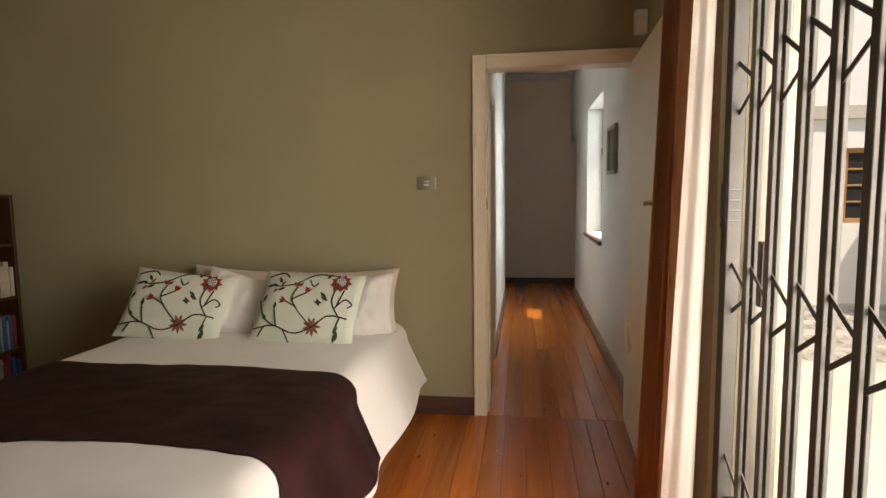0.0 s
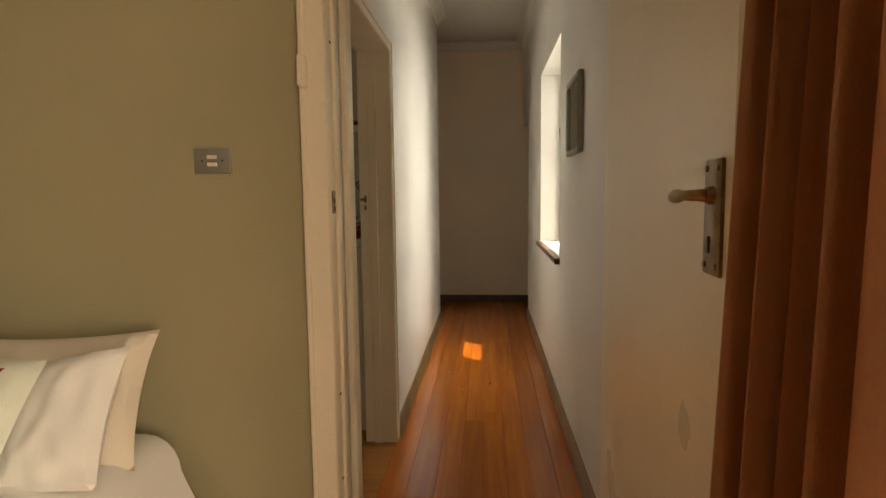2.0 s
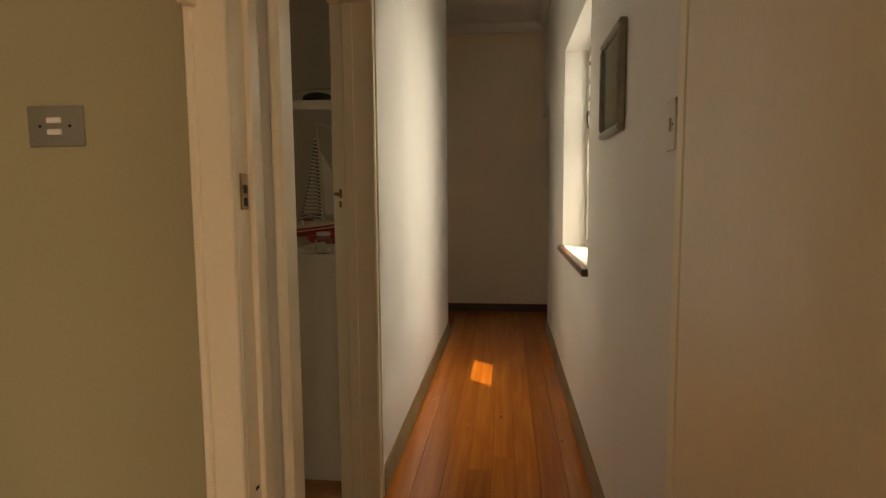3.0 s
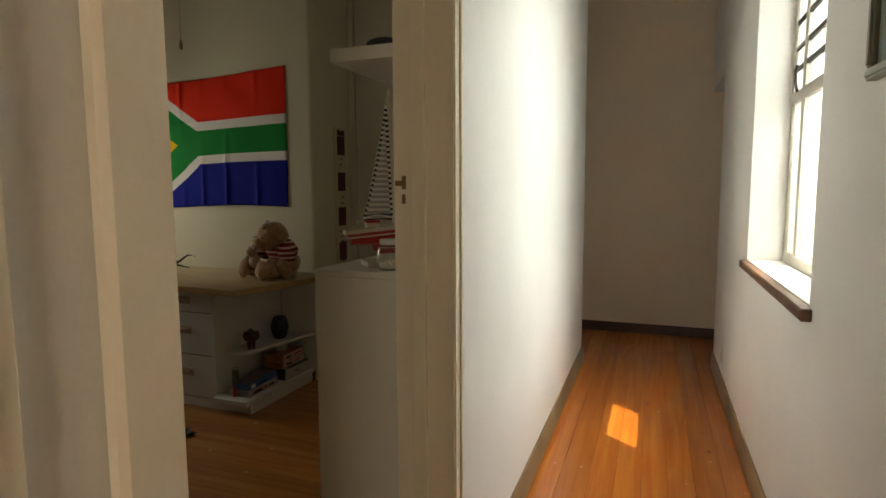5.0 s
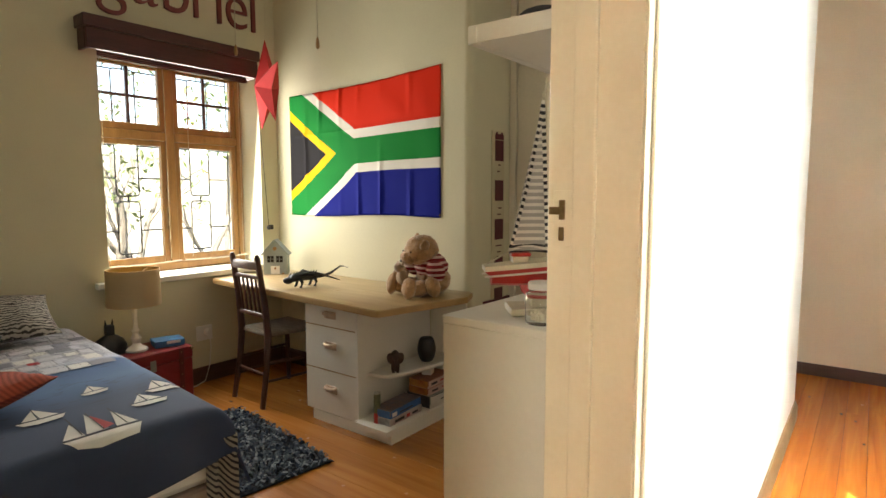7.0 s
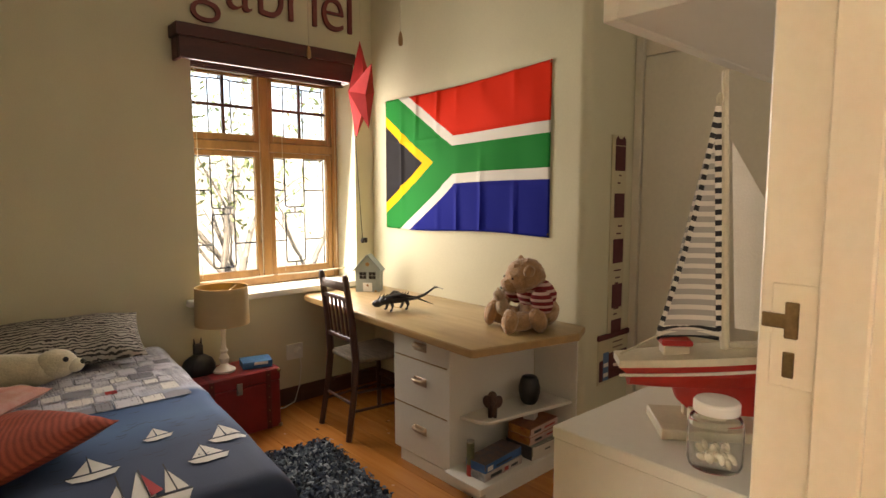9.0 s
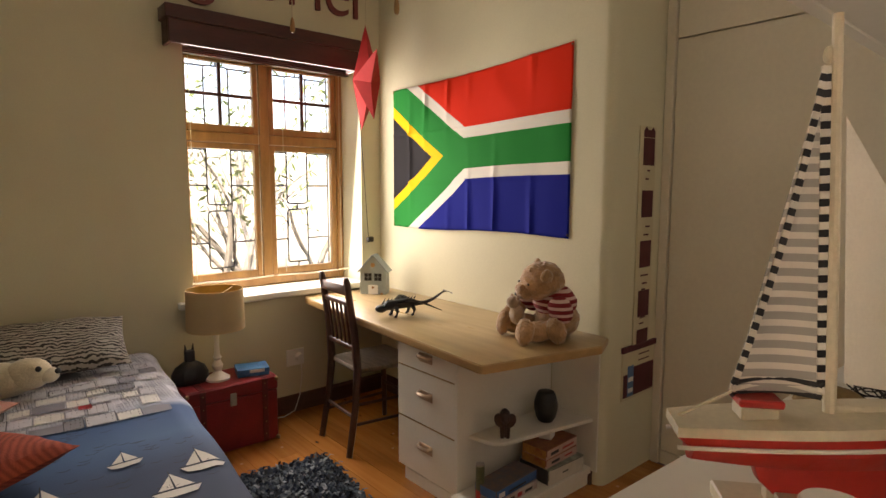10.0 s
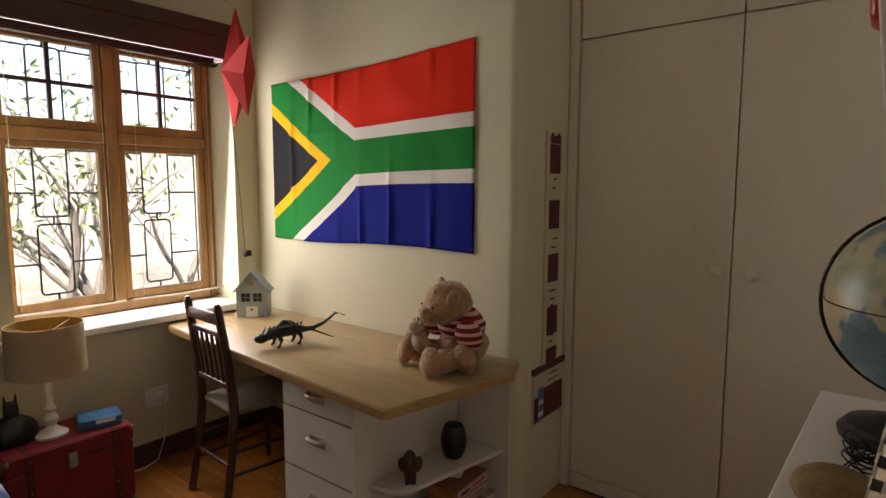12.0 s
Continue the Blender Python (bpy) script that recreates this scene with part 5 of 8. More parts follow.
# desk
def round_outline(pts, r, n=5):
    out = []
    for i, p in enumerate(pts):
        p = Vector(p)
        a, c = Vector(pts[i - 1]), Vector(pts[(i + 1) % len(pts)])
        rr = r[i]
        if rr <= 0:
            out.append(tuple(p))
            continue
        u, w = (a - p).normalized() * rr, (c - p).normalized() * rr
        for k in range(n + 1):
            t = k / n
            q = (p + u) * (1 - t) ** 2 + p * 2 * t * (1 - t) + (p + w) * t * t
            out.append(tuple(q))
    return out


HANDLE_PALE = material("worn_pale_brass", (0.58, 0.45, 0.32), 0.42, metal=0.45, vary=0.2, scale=25, fine=180, bump=0.05, alt=(0.34, 0.24, 0.16))
desk = thing("desk", "white desk with an oak-look top, three drawers and end shelves", "desk", (-2.5, 2.7, 0))
DT = 0.742
outline = round_outline([(-3.445, 2.44), (-1.674, 2.308), (-1.534, 2.905), (-1.60, 3.055), (-3.445, 3.055)], [0.09, 0.015, 0.01, 0, 0])
bm = bmesh.new()
prism(bm, outline, DT - 0.036, DT - 0.004, 0.006)
part("edge_band", bm, DESK_EDGE, desk, "rounded oak edge")
bm = bmesh.new()
prism(bm, [(x + (0.004 if x < -3 else -0.004), y + 0.005) for x, y in outline if y < 3.04] + [(-1.607, 3.05), (-3.44, 3.05)], DT - 0.0045, DT, 0.0015)
part("desktop", bm, DESK_TOP, desk)
DX0, DX1, DY = -2.355, -1.915, 2.405
for args, nm in (((DX0, DX0 + 0.018, DY + 0.02, 3.04, 0.075, DT - 0.037), "side_panel"), ((DX1 - 0.018, DX1, DY - 0.004, 3.04, 0.075, DT - 0.037), "side_panel"), ((DX0 + 0.018, DX1 - 0.018, 2.98, 3.0, 0.075, DT - 0.037), "back_panel"), ((DX0 + 0.018, DX1 - 0.018, DY + 0.02, 2.98, 0.075, 0.09), "base_panel")):
    part(nm, boxes(args), CAB_WHITE, desk)
part("plinth", boxes((DX0 + 0.05, -1.680, DY + 0.004, 3.04, 0.0, 0.060), bevel=0.002), CAB_WHITE, desk)
bm = bmesh.new()
box(bm, DX1 + 0.001, -1.668, DY - 0.045, 3.045, 0.0605, 0.091, bevel=0.002)
part("bottom_shelf", bm, CAB_WHITE, desk)
bm = bmesh.new()
prism(bm, round_outline([(DX1 + 0.001, 2.47), (-1.77, 2.50), (-1.665, 3.045), (DX1 + 0.001, 3.045)], [0, 0.05, 0, 0]), 0.318, 0.334, 0.002)
part("middle_shelf", bm, CAB_WHITE, desk)
part("shelf_back", boxes((DX1 + 0.001, -1.64, 3.046, 3.056, 0.0735, DT - 0.037)), CAB_WHITE, desk)
for z0, z1 in ((0.578, 0.694), (0.322, 0.572), (0.066, 0.316)):
    dr = tagged(new("drawer"), "white drawer with a metal cup handle")
    dr.parent = desk
    part("drawer_front", boxes((DX0 + 0.001, DX1 - 0.021, DY, DY + 0.0195, z0, z1), bevel=0.002), CAB_WHITE, dr)
    part("drawer_edge", boxes((DX0 + 0.001, DX1 - 0.021, DY - 0.0005, DY + 0.019, z1 + 0.0005, z1 + 0.003)), DESK_EDGE, dr)
    bm = bmesh.new()
    cx, cz = (DX0 + DX1) / 2 + 0.0, (z0 + z1) / 2 + (0.01 if z1 - z0 < 0.2 else 0.02)
    hw, hh = 0.042, 0.017
    box(bm, cx - hw - 0.006, cx + hw + 0.006, DY - 0.004, DY - 0.0004, cz - hh - 0.005, cz + hh + 0.005, bevel=0.0015)
    tube(bm, [(cx - hw, DY - 0.003, cz + hh - 0.006), (cx - hw + 0.006, DY - 0.02, cz + hh - 0.008), (cx - 0.02, DY - 0.026, cz + hh - 0.009), (cx + 0.02, DY - 0.026, cz + hh - 0.009), (cx + hw - 0.006, DY - 0.02, cz + hh - 0.008), (cx + hw, DY - 0.003, cz + hh - 0.006)], 0.0095, n=8)
    part("cup_handle", bm, HANDLE_PALE, dr, "worn metal cup handle")

# chair at the desk
chair = thing("desk_chair", "dark wooden spindle-back chair with a woven seat", "chair", (-2.845, 2.58, 0))
RUSH = material("woven_grey_seat", (0.30, 0.25, 0.19), 0.9, vary=0.25, scale=12, fine=120, stretch=(1, 8, 1), bump=0.5)
rot = pose(-2.845, 2.58, 0, 0, 0, -4)


def chair_part(name, fn, mat=DARK_WOOD):
    bm = bmesh.new()
    fn(bm)
    moved(bm, bm.verts, rot)
    part(name, bm, mat, chair)


for sx in (-1, 1):
    chair_part("back_post", lambda bm: tube(bm, [(0.028 + sx * 0.170, -0.258, 0), (0.012 + sx * 0.162, -0.205, 0.25), (sx * 0.157, -0.18, 0.45), (sx * 0.153, -0.195, 0.66), (sx * 0.148, -0.233, 0.935), (sx * 0.148, -0.236, 0.957)], [0.017, 0.020, 0.023, 0.021, 0.019, 0.010], n=8))
    chair_part("front_leg", lambda bm: rod(bm, (sx * 0.19, 0.19, 0), (sx * 0.19, 0.185, 0.44), 0.014, 0.018))
    for z in (0.15, 0.26):
        chair_part("side_stretcher", lambda bm: rod(bm, (sx * 0.157, -0.21, z), (sx * 0.19, 0.185, z), 0.009, n=8))
chair_part("top_rail", lambda bm: box(bm, -0.148, 0.148, -0.241, -0.219, 0.86, 0.915, bevel=0.006, seg=2))
chair_part("lower_rail", lambda bm: box(bm, -0.15, 0.15, -0.202, -0.182, 0.555, 0.585, bevel=0.005))
chair_part("upper_rail", lambda bm: box(bm, -0.149, 0.149, -0.228, -0.212, 0.80, 0.825, bevel=0.004))
for k in range(5):
    x = -0.10 + 0.05 * k
    chair_part("spindle", lambda bm: box(bm, x - 0.009, x + 0.009, -0.005, 0.005, 0.0, 0.225, bevel=0.002, turn=pose(0, -0.195, 0.58, 6.5, 0, 0)))
chair_part("front_stretcher", lambda bm: rod(bm, (-0.19, 0.187, 0.22), (0.19, 0.187, 0.22), 0.009, n=8))
chair_part("back_stretcher", lambda bm: rod(bm, (-0.155, -0.212, 0.2), (0.155, -0.212, 0.2), 0.009, n=8))
chair_part("seat_rail", lambda bm: box(bm, -0.195, 0.195, 0.175, 0.2, 0.415, 0.45, bevel=0.005))


def seat(bm):
    prism(bm, [(-0.165, -0.18), (0.165, -0.18), (0.20, 0.205), (-0.20, 0.205)], 0.43, 0.458, 0.010)


chair_part("seat", seat, RUSH)

# red trunk with what stands on it
RED_TRUNK = material("red_leatherette", (0.26, 0.012, 0.016), 0.42, vary=0.2, scale=6, fine=140, bump=0.2)
RED_STRAP = material("dark_red_strap", (0.13, 0.010, 0.012), 0.5, vary=0.2, scale=10, fine=140, bump=0.2)
trunk = thing("storage_trunk", "red leatherette storage trunk with brass catches", "trunk", (-3.30, 1.875, 0))
TX0, TX1, TY0, TY1 = -3.43, -3.138, 1.635, 2.13
part("trunk_body", boxes((TX0, TX1, TY0, TY1, 0.004, 0.29), bevel=0.006), RED_TRUNK, trunk)
part("trunk_lid", boxes((TX0 - 0.001, TX1 + 0.003, TY0 - 0.003, TY1 + 0.003, 0.292, 0.372), bevel=0.008), RED_TRUNK, trunk)
for y in (TY0 + 0.07, TY1 - 0.09):
    part("strap", boxes((TX1 + 0.0005, TX1 + 0.006, y, y + 0.03, 0.006, 0.365), bevel=0.001), RED_STRAP, trunk)
    part("strap", boxes((TX0 + 0.002, TX1 + 0.002, y, y + 0.03, 0.3722, 0.3755), bevel=0.001), RED_STRAP, trunk)
bm = bmesh.new()
box(bm, TX1 + 0.003, TX1 + 0.010, 1.86, 1.895, 0.255, 0.325, bevel=0.003)
rod(bm, (TX1 + 0.009, 1.8775, 0.275), (TX1 + 0.015, 1.8775, 0.275), 0.010)
part("catch", bm, STEEL_SW, trunk)
for y in (TY0 + 0.006, TY1 - 0.006):
    for z in (0.012, 0.355):
        bm = bmesh.new()
        ball(bm, (TX1 + 0.002, y, z), 0.012, u=10, v=8)
        part("corner_cap", bm, BRASS, trunk)
for y in (TY0 + 0.085, TY1 - 0.075):
    for z in (0.05, 0.12, 0.2, 0.27, 0.34):
        bm = bmesh.new()
        ball(bm, (TX1 + 0.007, y, z), 0.004, u=8, v=6)
        part("stud", bm, BRASS, trunk)

LAMP_WHITE = material("white_lamp_lacquer", (0.74, 0.70, 0.62), 0.35, vary=0.04)
SHADE = material("ivory_lampshade", (0.74, 0.59, 0.35), 0.85, vary=0.06, scale=8, fine=260, bump=0.15)
nt = SHADE.node_tree
tr = nt.nodes.new("ShaderNodeBsdfTranslucent")
tr.inputs[0].default_value = (0.80, 0.58, 0.30, 1)
mixs = nt.nodes.new("ShaderNodeMixShader")
mixs.inputs[0].default_value = 0.4
nt.links.new(nt.nodes["Principled BSDF"].outputs[0], mixs.inputs[1])
nt.links.new(tr.outputs[0], mixs.inputs[2])
nt.links.new(mixs.outputs[0], nt.nodes["Material Output"].inputs[0])
GOLD_IN = material("gold_shade_lining", (0.52, 0.33, 0.09), 0.4, metal=0.4, vary=0.1, scale=8)
lamp = thing("table_lamp", "white turned table lamp with an ivory drum shade on the trunk", "lamp", (-3.265, 1.845, 0.3755))
LZ = 0.3758
bm = bmesh.new()
lathe(bm, [(0.062, LZ), (0.064, LZ + 0.012), (0.05, LZ + 0.022), (0.028, LZ + 0.035), (0.018, LZ + 0.05), (0.026, LZ + 0.065), (0.03, LZ + 0.08), (0.02, LZ + 0.10), (0.016, LZ + 0.11), (0.024, LZ + 0.125), (0.014, LZ + 0.14), (0.012, LZ + 0.2), (0.015, LZ + 0.25), (0.010, LZ + 0.30), (0.009, LZ + 0.36)], at=(-3.265, 1.845, 0))
part("turned_base", bm, LAMP_WHITE, lamp)
bm = bmesh.new()
r0, r1, z0, z1 = 0.151, 0.147, LZ + 0.285, LZ + 0.505
lathe(bm, [(r0, z0), (r1, z1), (r1 - 0.003, z1), (r0 - 0.003, z0), (r0, z0)], n=40, at=(-3.265, 1.845, 0))
bmesh.ops.delete(bm, geom=[f for f in bm.faces if len(f.verts) > 4], context="FACES")
bmesh.ops.remove_doubles(bm, verts=bm.verts[:], dist=1e-5)
part("shade", bm, SHADE, lamp)
bm = bmesh.new()
lathe(bm, [(r0 - 0.0045, z0 + 0.002), (r1 - 0.0045, z1 - 0.002), (r1 - 0.005, z1 - 0.002), (r0 - 0.005, z0 + 0.002), (r0 - 0.0045, z0 + 0.002)], n=40, at=(-3.265, 1.845, 0))
bmesh.ops.delete(bm, geom=[f for f in bm.faces if len(f.verts) > 4], context="FACES")
part("shade_lining", bm, GOLD_IN, lamp)
bm = bmesh.new()
for k in range(3):
    a = k * math.tau / 3
    rod(bm, (-3.265, 1.845, z1 - 0.05), (-3.265 + (r1 - 0.004) * math.cos(a), 1.845 + (r1 - 0.004) * math.sin(a), z1 - 0.01), 0.002, n=6)
part("shade_ring", bm, BRASS, lamp)

BLACK_TOY = material("matt_black_plastic", (0.014, 0.013, 0.014), 0.4, vary=0.2, scale=20, fine=120)
bm = bmesh.new()
FX, FY, FZ = -3.315, 1.715, 0.3725
cape = lathe(bm, [(0.088, FZ), (0.098, FZ + 0.02), (0.096, FZ + 0.055), (0.078, FZ + 0.09), (0.045, FZ + 0.112), (0.022, FZ + 0.125)], n=24)
for v in cape:
    v.co.x, v.co.y = FX + v.co.x * 0.62 * (1 + 0.08 * math.sin(9 * math.atan2(v.co.y, v.co.x))), FY + v.co.y
box(bm, FX - 0.022, FX + 0.024, FY - 0.025, FY + 0.025, FZ + 0.118, FZ + 0.182, bevel=0.01, seg=2)
for s in (-1, 1):
    rod(bm, (FX, FY + s * 0.018, FZ + 0.176), (FX, FY + s * 0.021, FZ + 0.214), 0.008, 0.002, n=8)
solo("toy_figure", bm, BLACK_TOY, "small black plastic toy figure in a cape on the trunk", "toy")

GAME_BLUE = material("blue_box_print", (0.045, 0.20, 0.38), 0.45, vary=0.5, scale=18, fine=60, alt=(0.02, 0.07, 0.2))
gb = thing("game_box", "flat blue cardboard game box on the trunk", "box", (-3.25, 2.03, 0.3755))
part("box_base", boxes((-0.065, 0.065, -0.085, 0.085, 0, 0.018), bevel=0.002), GAME_BLUE, gb, local=True)
part("box_lid", boxes((-0.067, 0.067, -0.087, 0.087, 0.0182, 0.042), bevel=0.002), GAME_BLUE, gb, local=True)
part("printed_panel", boxes((0.0672, 0.0680, -0.02, 0.06, 0.021, 0.038)), WHITE_PLASTIC, gb, local=True)
gb.rotation_euler = (0, 0, radians(-14))

# toys and things on the desk
HOUSE_GREY = material("grey_green_toy_house", (0.32, 0.37, 0.34), 0.55, vary=0.1, scale=14, fine=120)
HOUSE_ROOF = material("grey_toy_roof", (0.22, 0.27, 0.27), 0.5, vary=0.1, scale=14, fine=120)
hs = thing("toy_house", "grey-green tin toy house on the desk corner", "toy house", (-3.23, 2.86, DT))
hs.rotation_euler = (0, 0, radians(42))
bm = bmesh.new()
hw, hd, hh, hr = 0.085, 0.05, 0.155, 0.25
vs = [bm.verts.new(p) for p in ((-hw, -hd, 0), (hw, -hd, 0), (hw, -hd, hh), (0, -hd, hr), (-hw, -hd, hh))]
vb = [bm.verts.new((v.co.x, hd, v.co.z)) for v in vs]
bm.faces.new(vs)
bm.faces.new(vb)
for k in range(5):
    bm.faces.new((vs[k], vs[(k + 1) % 5], vb[(k + 1) % 5], vb[k]))
part("house_body", bm, HOUSE_GREY, hs, local=True)
for s in (-1, 1):
    bm = bmesh.new()
    ln = math.hypot(hw, hr - hh) + 0.022
    box(bm, 0, ln, -hd - 0.012, hd + 0.008, 0.0, 0.006, bevel=0.001)
    moved(bm, bm.verts, pose(0, 0, hr + 0.0015) @ (Matrix.Diagonal((s, 1, 1, 1)) @ pose(0, 0, 0, 0, math.degrees(math.atan2(hr - hh, hw)), 0)))
    part("roof_slope", bm, HOUSE_ROOF, hs, local=True)
for x, z, w, h in ((-0.045, 0.125, 0.022, 0.022), (-0.02, 0.125, 0.022, 0.022), (-0.045, 0.10, 0.022, 0.022), (-0.02, 0.10, 0.022, 0.022), (0.02, 0.125, 0.022, 0.022), (0.045, 0.125, 0.022, 0.022), (0.02, 0.10, 0.022, 0.022), (0.045, 0.10, 0.022, 0.022)):
    part("window", boxes((x - w / 2, x + w / 2, -hd - 0.002, -hd - 0.0004, z - h / 2, z + h / 2)), HOLE, hs, local=True)
bm = bmesh.new()
rod(bm, (0, -hd - 0.0004, 0.19), (0, -hd - 0.004, 0.19), 0.014)
part("attic_window", bm, WIN_WOOD, hs, local=True)
part("door", boxes((-0.032, 0.032, -hd - 0.003, -hd - 0.0004, 0.002, 0.062), bevel=0.001), WHITE_GLOSS, hs, local=True)
bm = bmesh.new()
rod(bm, (0, -hd - 0.0031, 0.045), (0, -hd - 0.005, 0.045), 0.008)
part("door_knob", bm, WIN_WOOD, hs, local=True)
part("door_step", boxes((0.05, 0.065, -hd - 0.012, -hd - 0.002, 0.0, 0.012), bevel=0.002), WIN_WOOD, hs, local=True)

DRAGON = material("black_blue_toy_plastic", (0.018, 0.020, 0.026), 0.42, vary=0.4, scale=20, fine=90, bump=0.2)
dg_toy = thing("toy_dragon", "black plastic toy dragon with outstretched wings on the desk", "toy", (-2.578, 2.612, DT))
dg_toy.rotation_euler = (0, 0, radians(80))
bm = bmesh.new()
tube(bm, [(-0.13, 0, 0.045), (-0.10, 0, 0.062), (-0.06, 0, 0.066), (0, 0, 0.068), (0.05, 0, 0.062), (0.08, 0.0, 0.06)], [0.014, 0.026, 0.028, 0.03, 0.024, 0.014], n=10)
ball(bm, (-0.135, 0, 0.05), 0.034, 0.027, 0.022, u=12, v=8)
for s in (-1, 1):
    rod(bm, (-0.125, s * 0.015, 0.062), (-0.10, s * 0.024, 0.098), 0.007, 0.001, n=6)
    rod(bm, (-0.12, s * 0.02, 0.06), (-0.10, s * 0.04, 0.08), 0.006, 0.001, n=6)
part("body", bm, DRAGON, dg_toy, local=True)
for x, s in ((-0.06, -1), (-0.06, 1), (0.04, -1), (0.04, 1)):
    bm = bmesh.new()
    tube(bm, [(x, s * 0.02, 0.055), (x + 0.005, s * 0.034, 0.03), (x - 0.004, s * 0.034, 0.008), (x - 0.014, s * 0.034, 0.003)], [0.013, 0.010, 0.008, 0.006], n=8)
    part("leg", bm, DRAGON, dg_toy, local=True)
bm = bmesh.new()
tube(bm, [(0.07, 0, 0.058), (0.12, -0.01, 0.060), (0.17, -0.015, 0.075), (0.215, -0.012, 0.098), (0.245, 0, 0.108), (0.27, 0.012, 0.104)], [0.014, 0.010, 0.008, 0.006, 0.005, 0.003], n=8)
for s, k in ((-1, 0.9), (1, 1.0)):
    vs = [bm.verts.new((0.255 + a * k, s * c * k, z)) for a, c, z in ((-0.012, 0.002, 0.110), (0.004, 0.030, 0.113), (0.016, 0.028, 0.104), (0.024, 0.046, 0.104), (0.034, 0.030, 0.096), (0.044, 0.026, 0.098), (0.030, 0.004, 0.104))]
    bm.faces.new(vs)
part("tail", bm, DRAGON, dg_toy, local=True)
for s in (-1, 1):
    bm = bmesh.new()
    ribs = [(-0.05, s * 0.018, 0.085), (0.0, s * 0.062, 0.098), (0.06, s * 0.115, 0.082), (0.125, s * 0.185, 0.048)]
    low = [(0.03, s * 0.018, 0.078), (0.055, s * 0.050, 0.074), (0.095, s * 0.095, 0.058), (0.128, s * 0.176, 0.045)]
    a = [bm.verts.new(p) for p in ribs]
    b = [bm.verts.new(p) for p in low]
    for k in range(3):
        bm.faces.new((a[k], a[k + 1], b[k + 1], b[k]))
    thicken(bm, 0.002)
    tube(bm, ribs, [0.007, 0.006, 0.004, 0.002], n=6)
    for k in (1, 2):
        tube(bm, [ribs[k], low[k]], [0.003, 0.0015], n=5)
    part("wing", bm, DRAGON, dg_toy, local=True)
for k in range(9):
    x = -0.10 + 0.020 * k
    bm = bmesh.new()
    rod(bm, (x, 0, 0.085), (x + 0.01, 0, 0.101), 0.006, 0.001, n=6)
    part("spine", bm, DRAGON, dg_toy, local=True)

# teddy bear: one plain soft body in a striped jersey
FUR = material("tan_plush", (0.50, 0.28, 0.13), 0.95, vary=0.25, scale=18, fine=90, bump=0.9, sheen=0.5, depth=0.006)
FUR_PALE = material("pale_plush", (0.46, 0.31, 0.19), 0.95, vary=0.2, scale=18, fine=90, bump=0.9, sheen=0.5, depth=0.006)
JERSEY = material("red_striped_jersey", (0.24, 0.012, 0.016), 0.9, vary=0.1, scale=20, fine=240, bump=0.4)
n, l, b = nodes_of(JERSEY)
co = n.new("ShaderNodeTexCoord")
sp = n.new("ShaderNodeSeparateXYZ")
l.new(co.outputs["Object"], sp.inputs[0])
wv = n.new("ShaderNodeMath")
wv.operation = "SINE"
ml = n.new("ShaderNodeMath")
ml.operation = "MULTIPLY"
ml.inputs[1].default_value = 185.0
l.new(sp.outputs[2], ml.inputs[0])
l.new(ml.outputs[0], wv.inputs[0])
gt = n.new("ShaderNodeMath")
gt.operation = "GREATER_THAN"
gt.inputs[1].default_value = 0.25
l.new(wv.outputs[0], gt.inputs[0])
mx = n.new("ShaderNodeMix")
mx.data_type = "RGBA"
mx.inputs[7].default_value = (0.62, 0.42, 0.37, 1)
l.new(gt.outputs[0], mx.inputs[0])
l.new(b.inputs["Base Color"].links[0].from_socket, mx.inputs[6])
l.new(mx.outputs[2], b.inputs["Base Color"])
bear = thing("teddy_bear", "tan plush teddy bear in a red striped jersey on the desk", "teddy bear", (-1.785, 2.865, DT))
bear.rotation_euler, bear.scale = (0, 0, radians(-20)), (0.94, 0.94, 0.90)
# faces local -y, head bowed over a small bear in its lap


def plush(bm, at, rx, ry, rz, turn=(0, 0, 0), seed=0, u=44, v=30):
    """A soft lump with a tufted pile."""
    made = bmesh.ops.create_uvsphere(bm, u_segments=u, v_segments=v, radius=1)
    for q in made["verts"]:
        c = q.co.copy()
        q.co *= 1 + 0.07 * noise.noise(c * 2.0 + Vector((seed * 7.1, 0, 0))) + 0.085 * noise.noise(c * 7.0 + Vector((0, seed * 3.3, 0)))
    bmesh.ops.transform(bm, matrix=pose(*at, *turn) @ Matrix.Diagonal((rx, ry, rz, 1)), verts=made["verts"])


bm = bmesh.new()
plush(bm, (0, 0.03, 0.09), 0.118, 0.108, 0.093, seed=1)
part("plush_body", bm, FUR, bear, local=True)
bm = bmesh.new()
plush(bm, (-0.006, -0.050, 0.292), 0.102, 0.106, 0.098, turn=(10, 0, -14), seed=2)
plush(bm, (-0.030, -0.128, 0.242), 0.054, 0.050, 0.050, turn=(30, 0, -14), seed=3)
head = part("head", bm, FUR, bear, local=True)
for s, at, size, turn in ((1, (0.083, -0.078, 0.322), (0.022, 0.034, 0.050), (28, 26, 10)), (-1, (-0.078, -0.035, 0.365), (0.030, 0.018, 0.034), (0, -30, -14))):
    bm = bmesh.new()
    plush(bm, at, *size, turn=turn, seed=20 + s, u=16, v=10)
    part("ear", bm, FUR, bear, local=True)
for s in (-1, 1):
    bm = bmesh.new()
    plush(bm, (s * 0.088, -0.115, 0.058), 0.052, 0.105, 0.052, turn=(0, 0, s * 14), seed=4 + s)
    plush(bm, (s * 0.108, -0.205, 0.068), 0.050, 0.034, 0.066, turn=(-10, 0, s * 16), seed=7 + s)
    part("leg", bm, FUR, bear, local=True)
bm = bmesh.new()
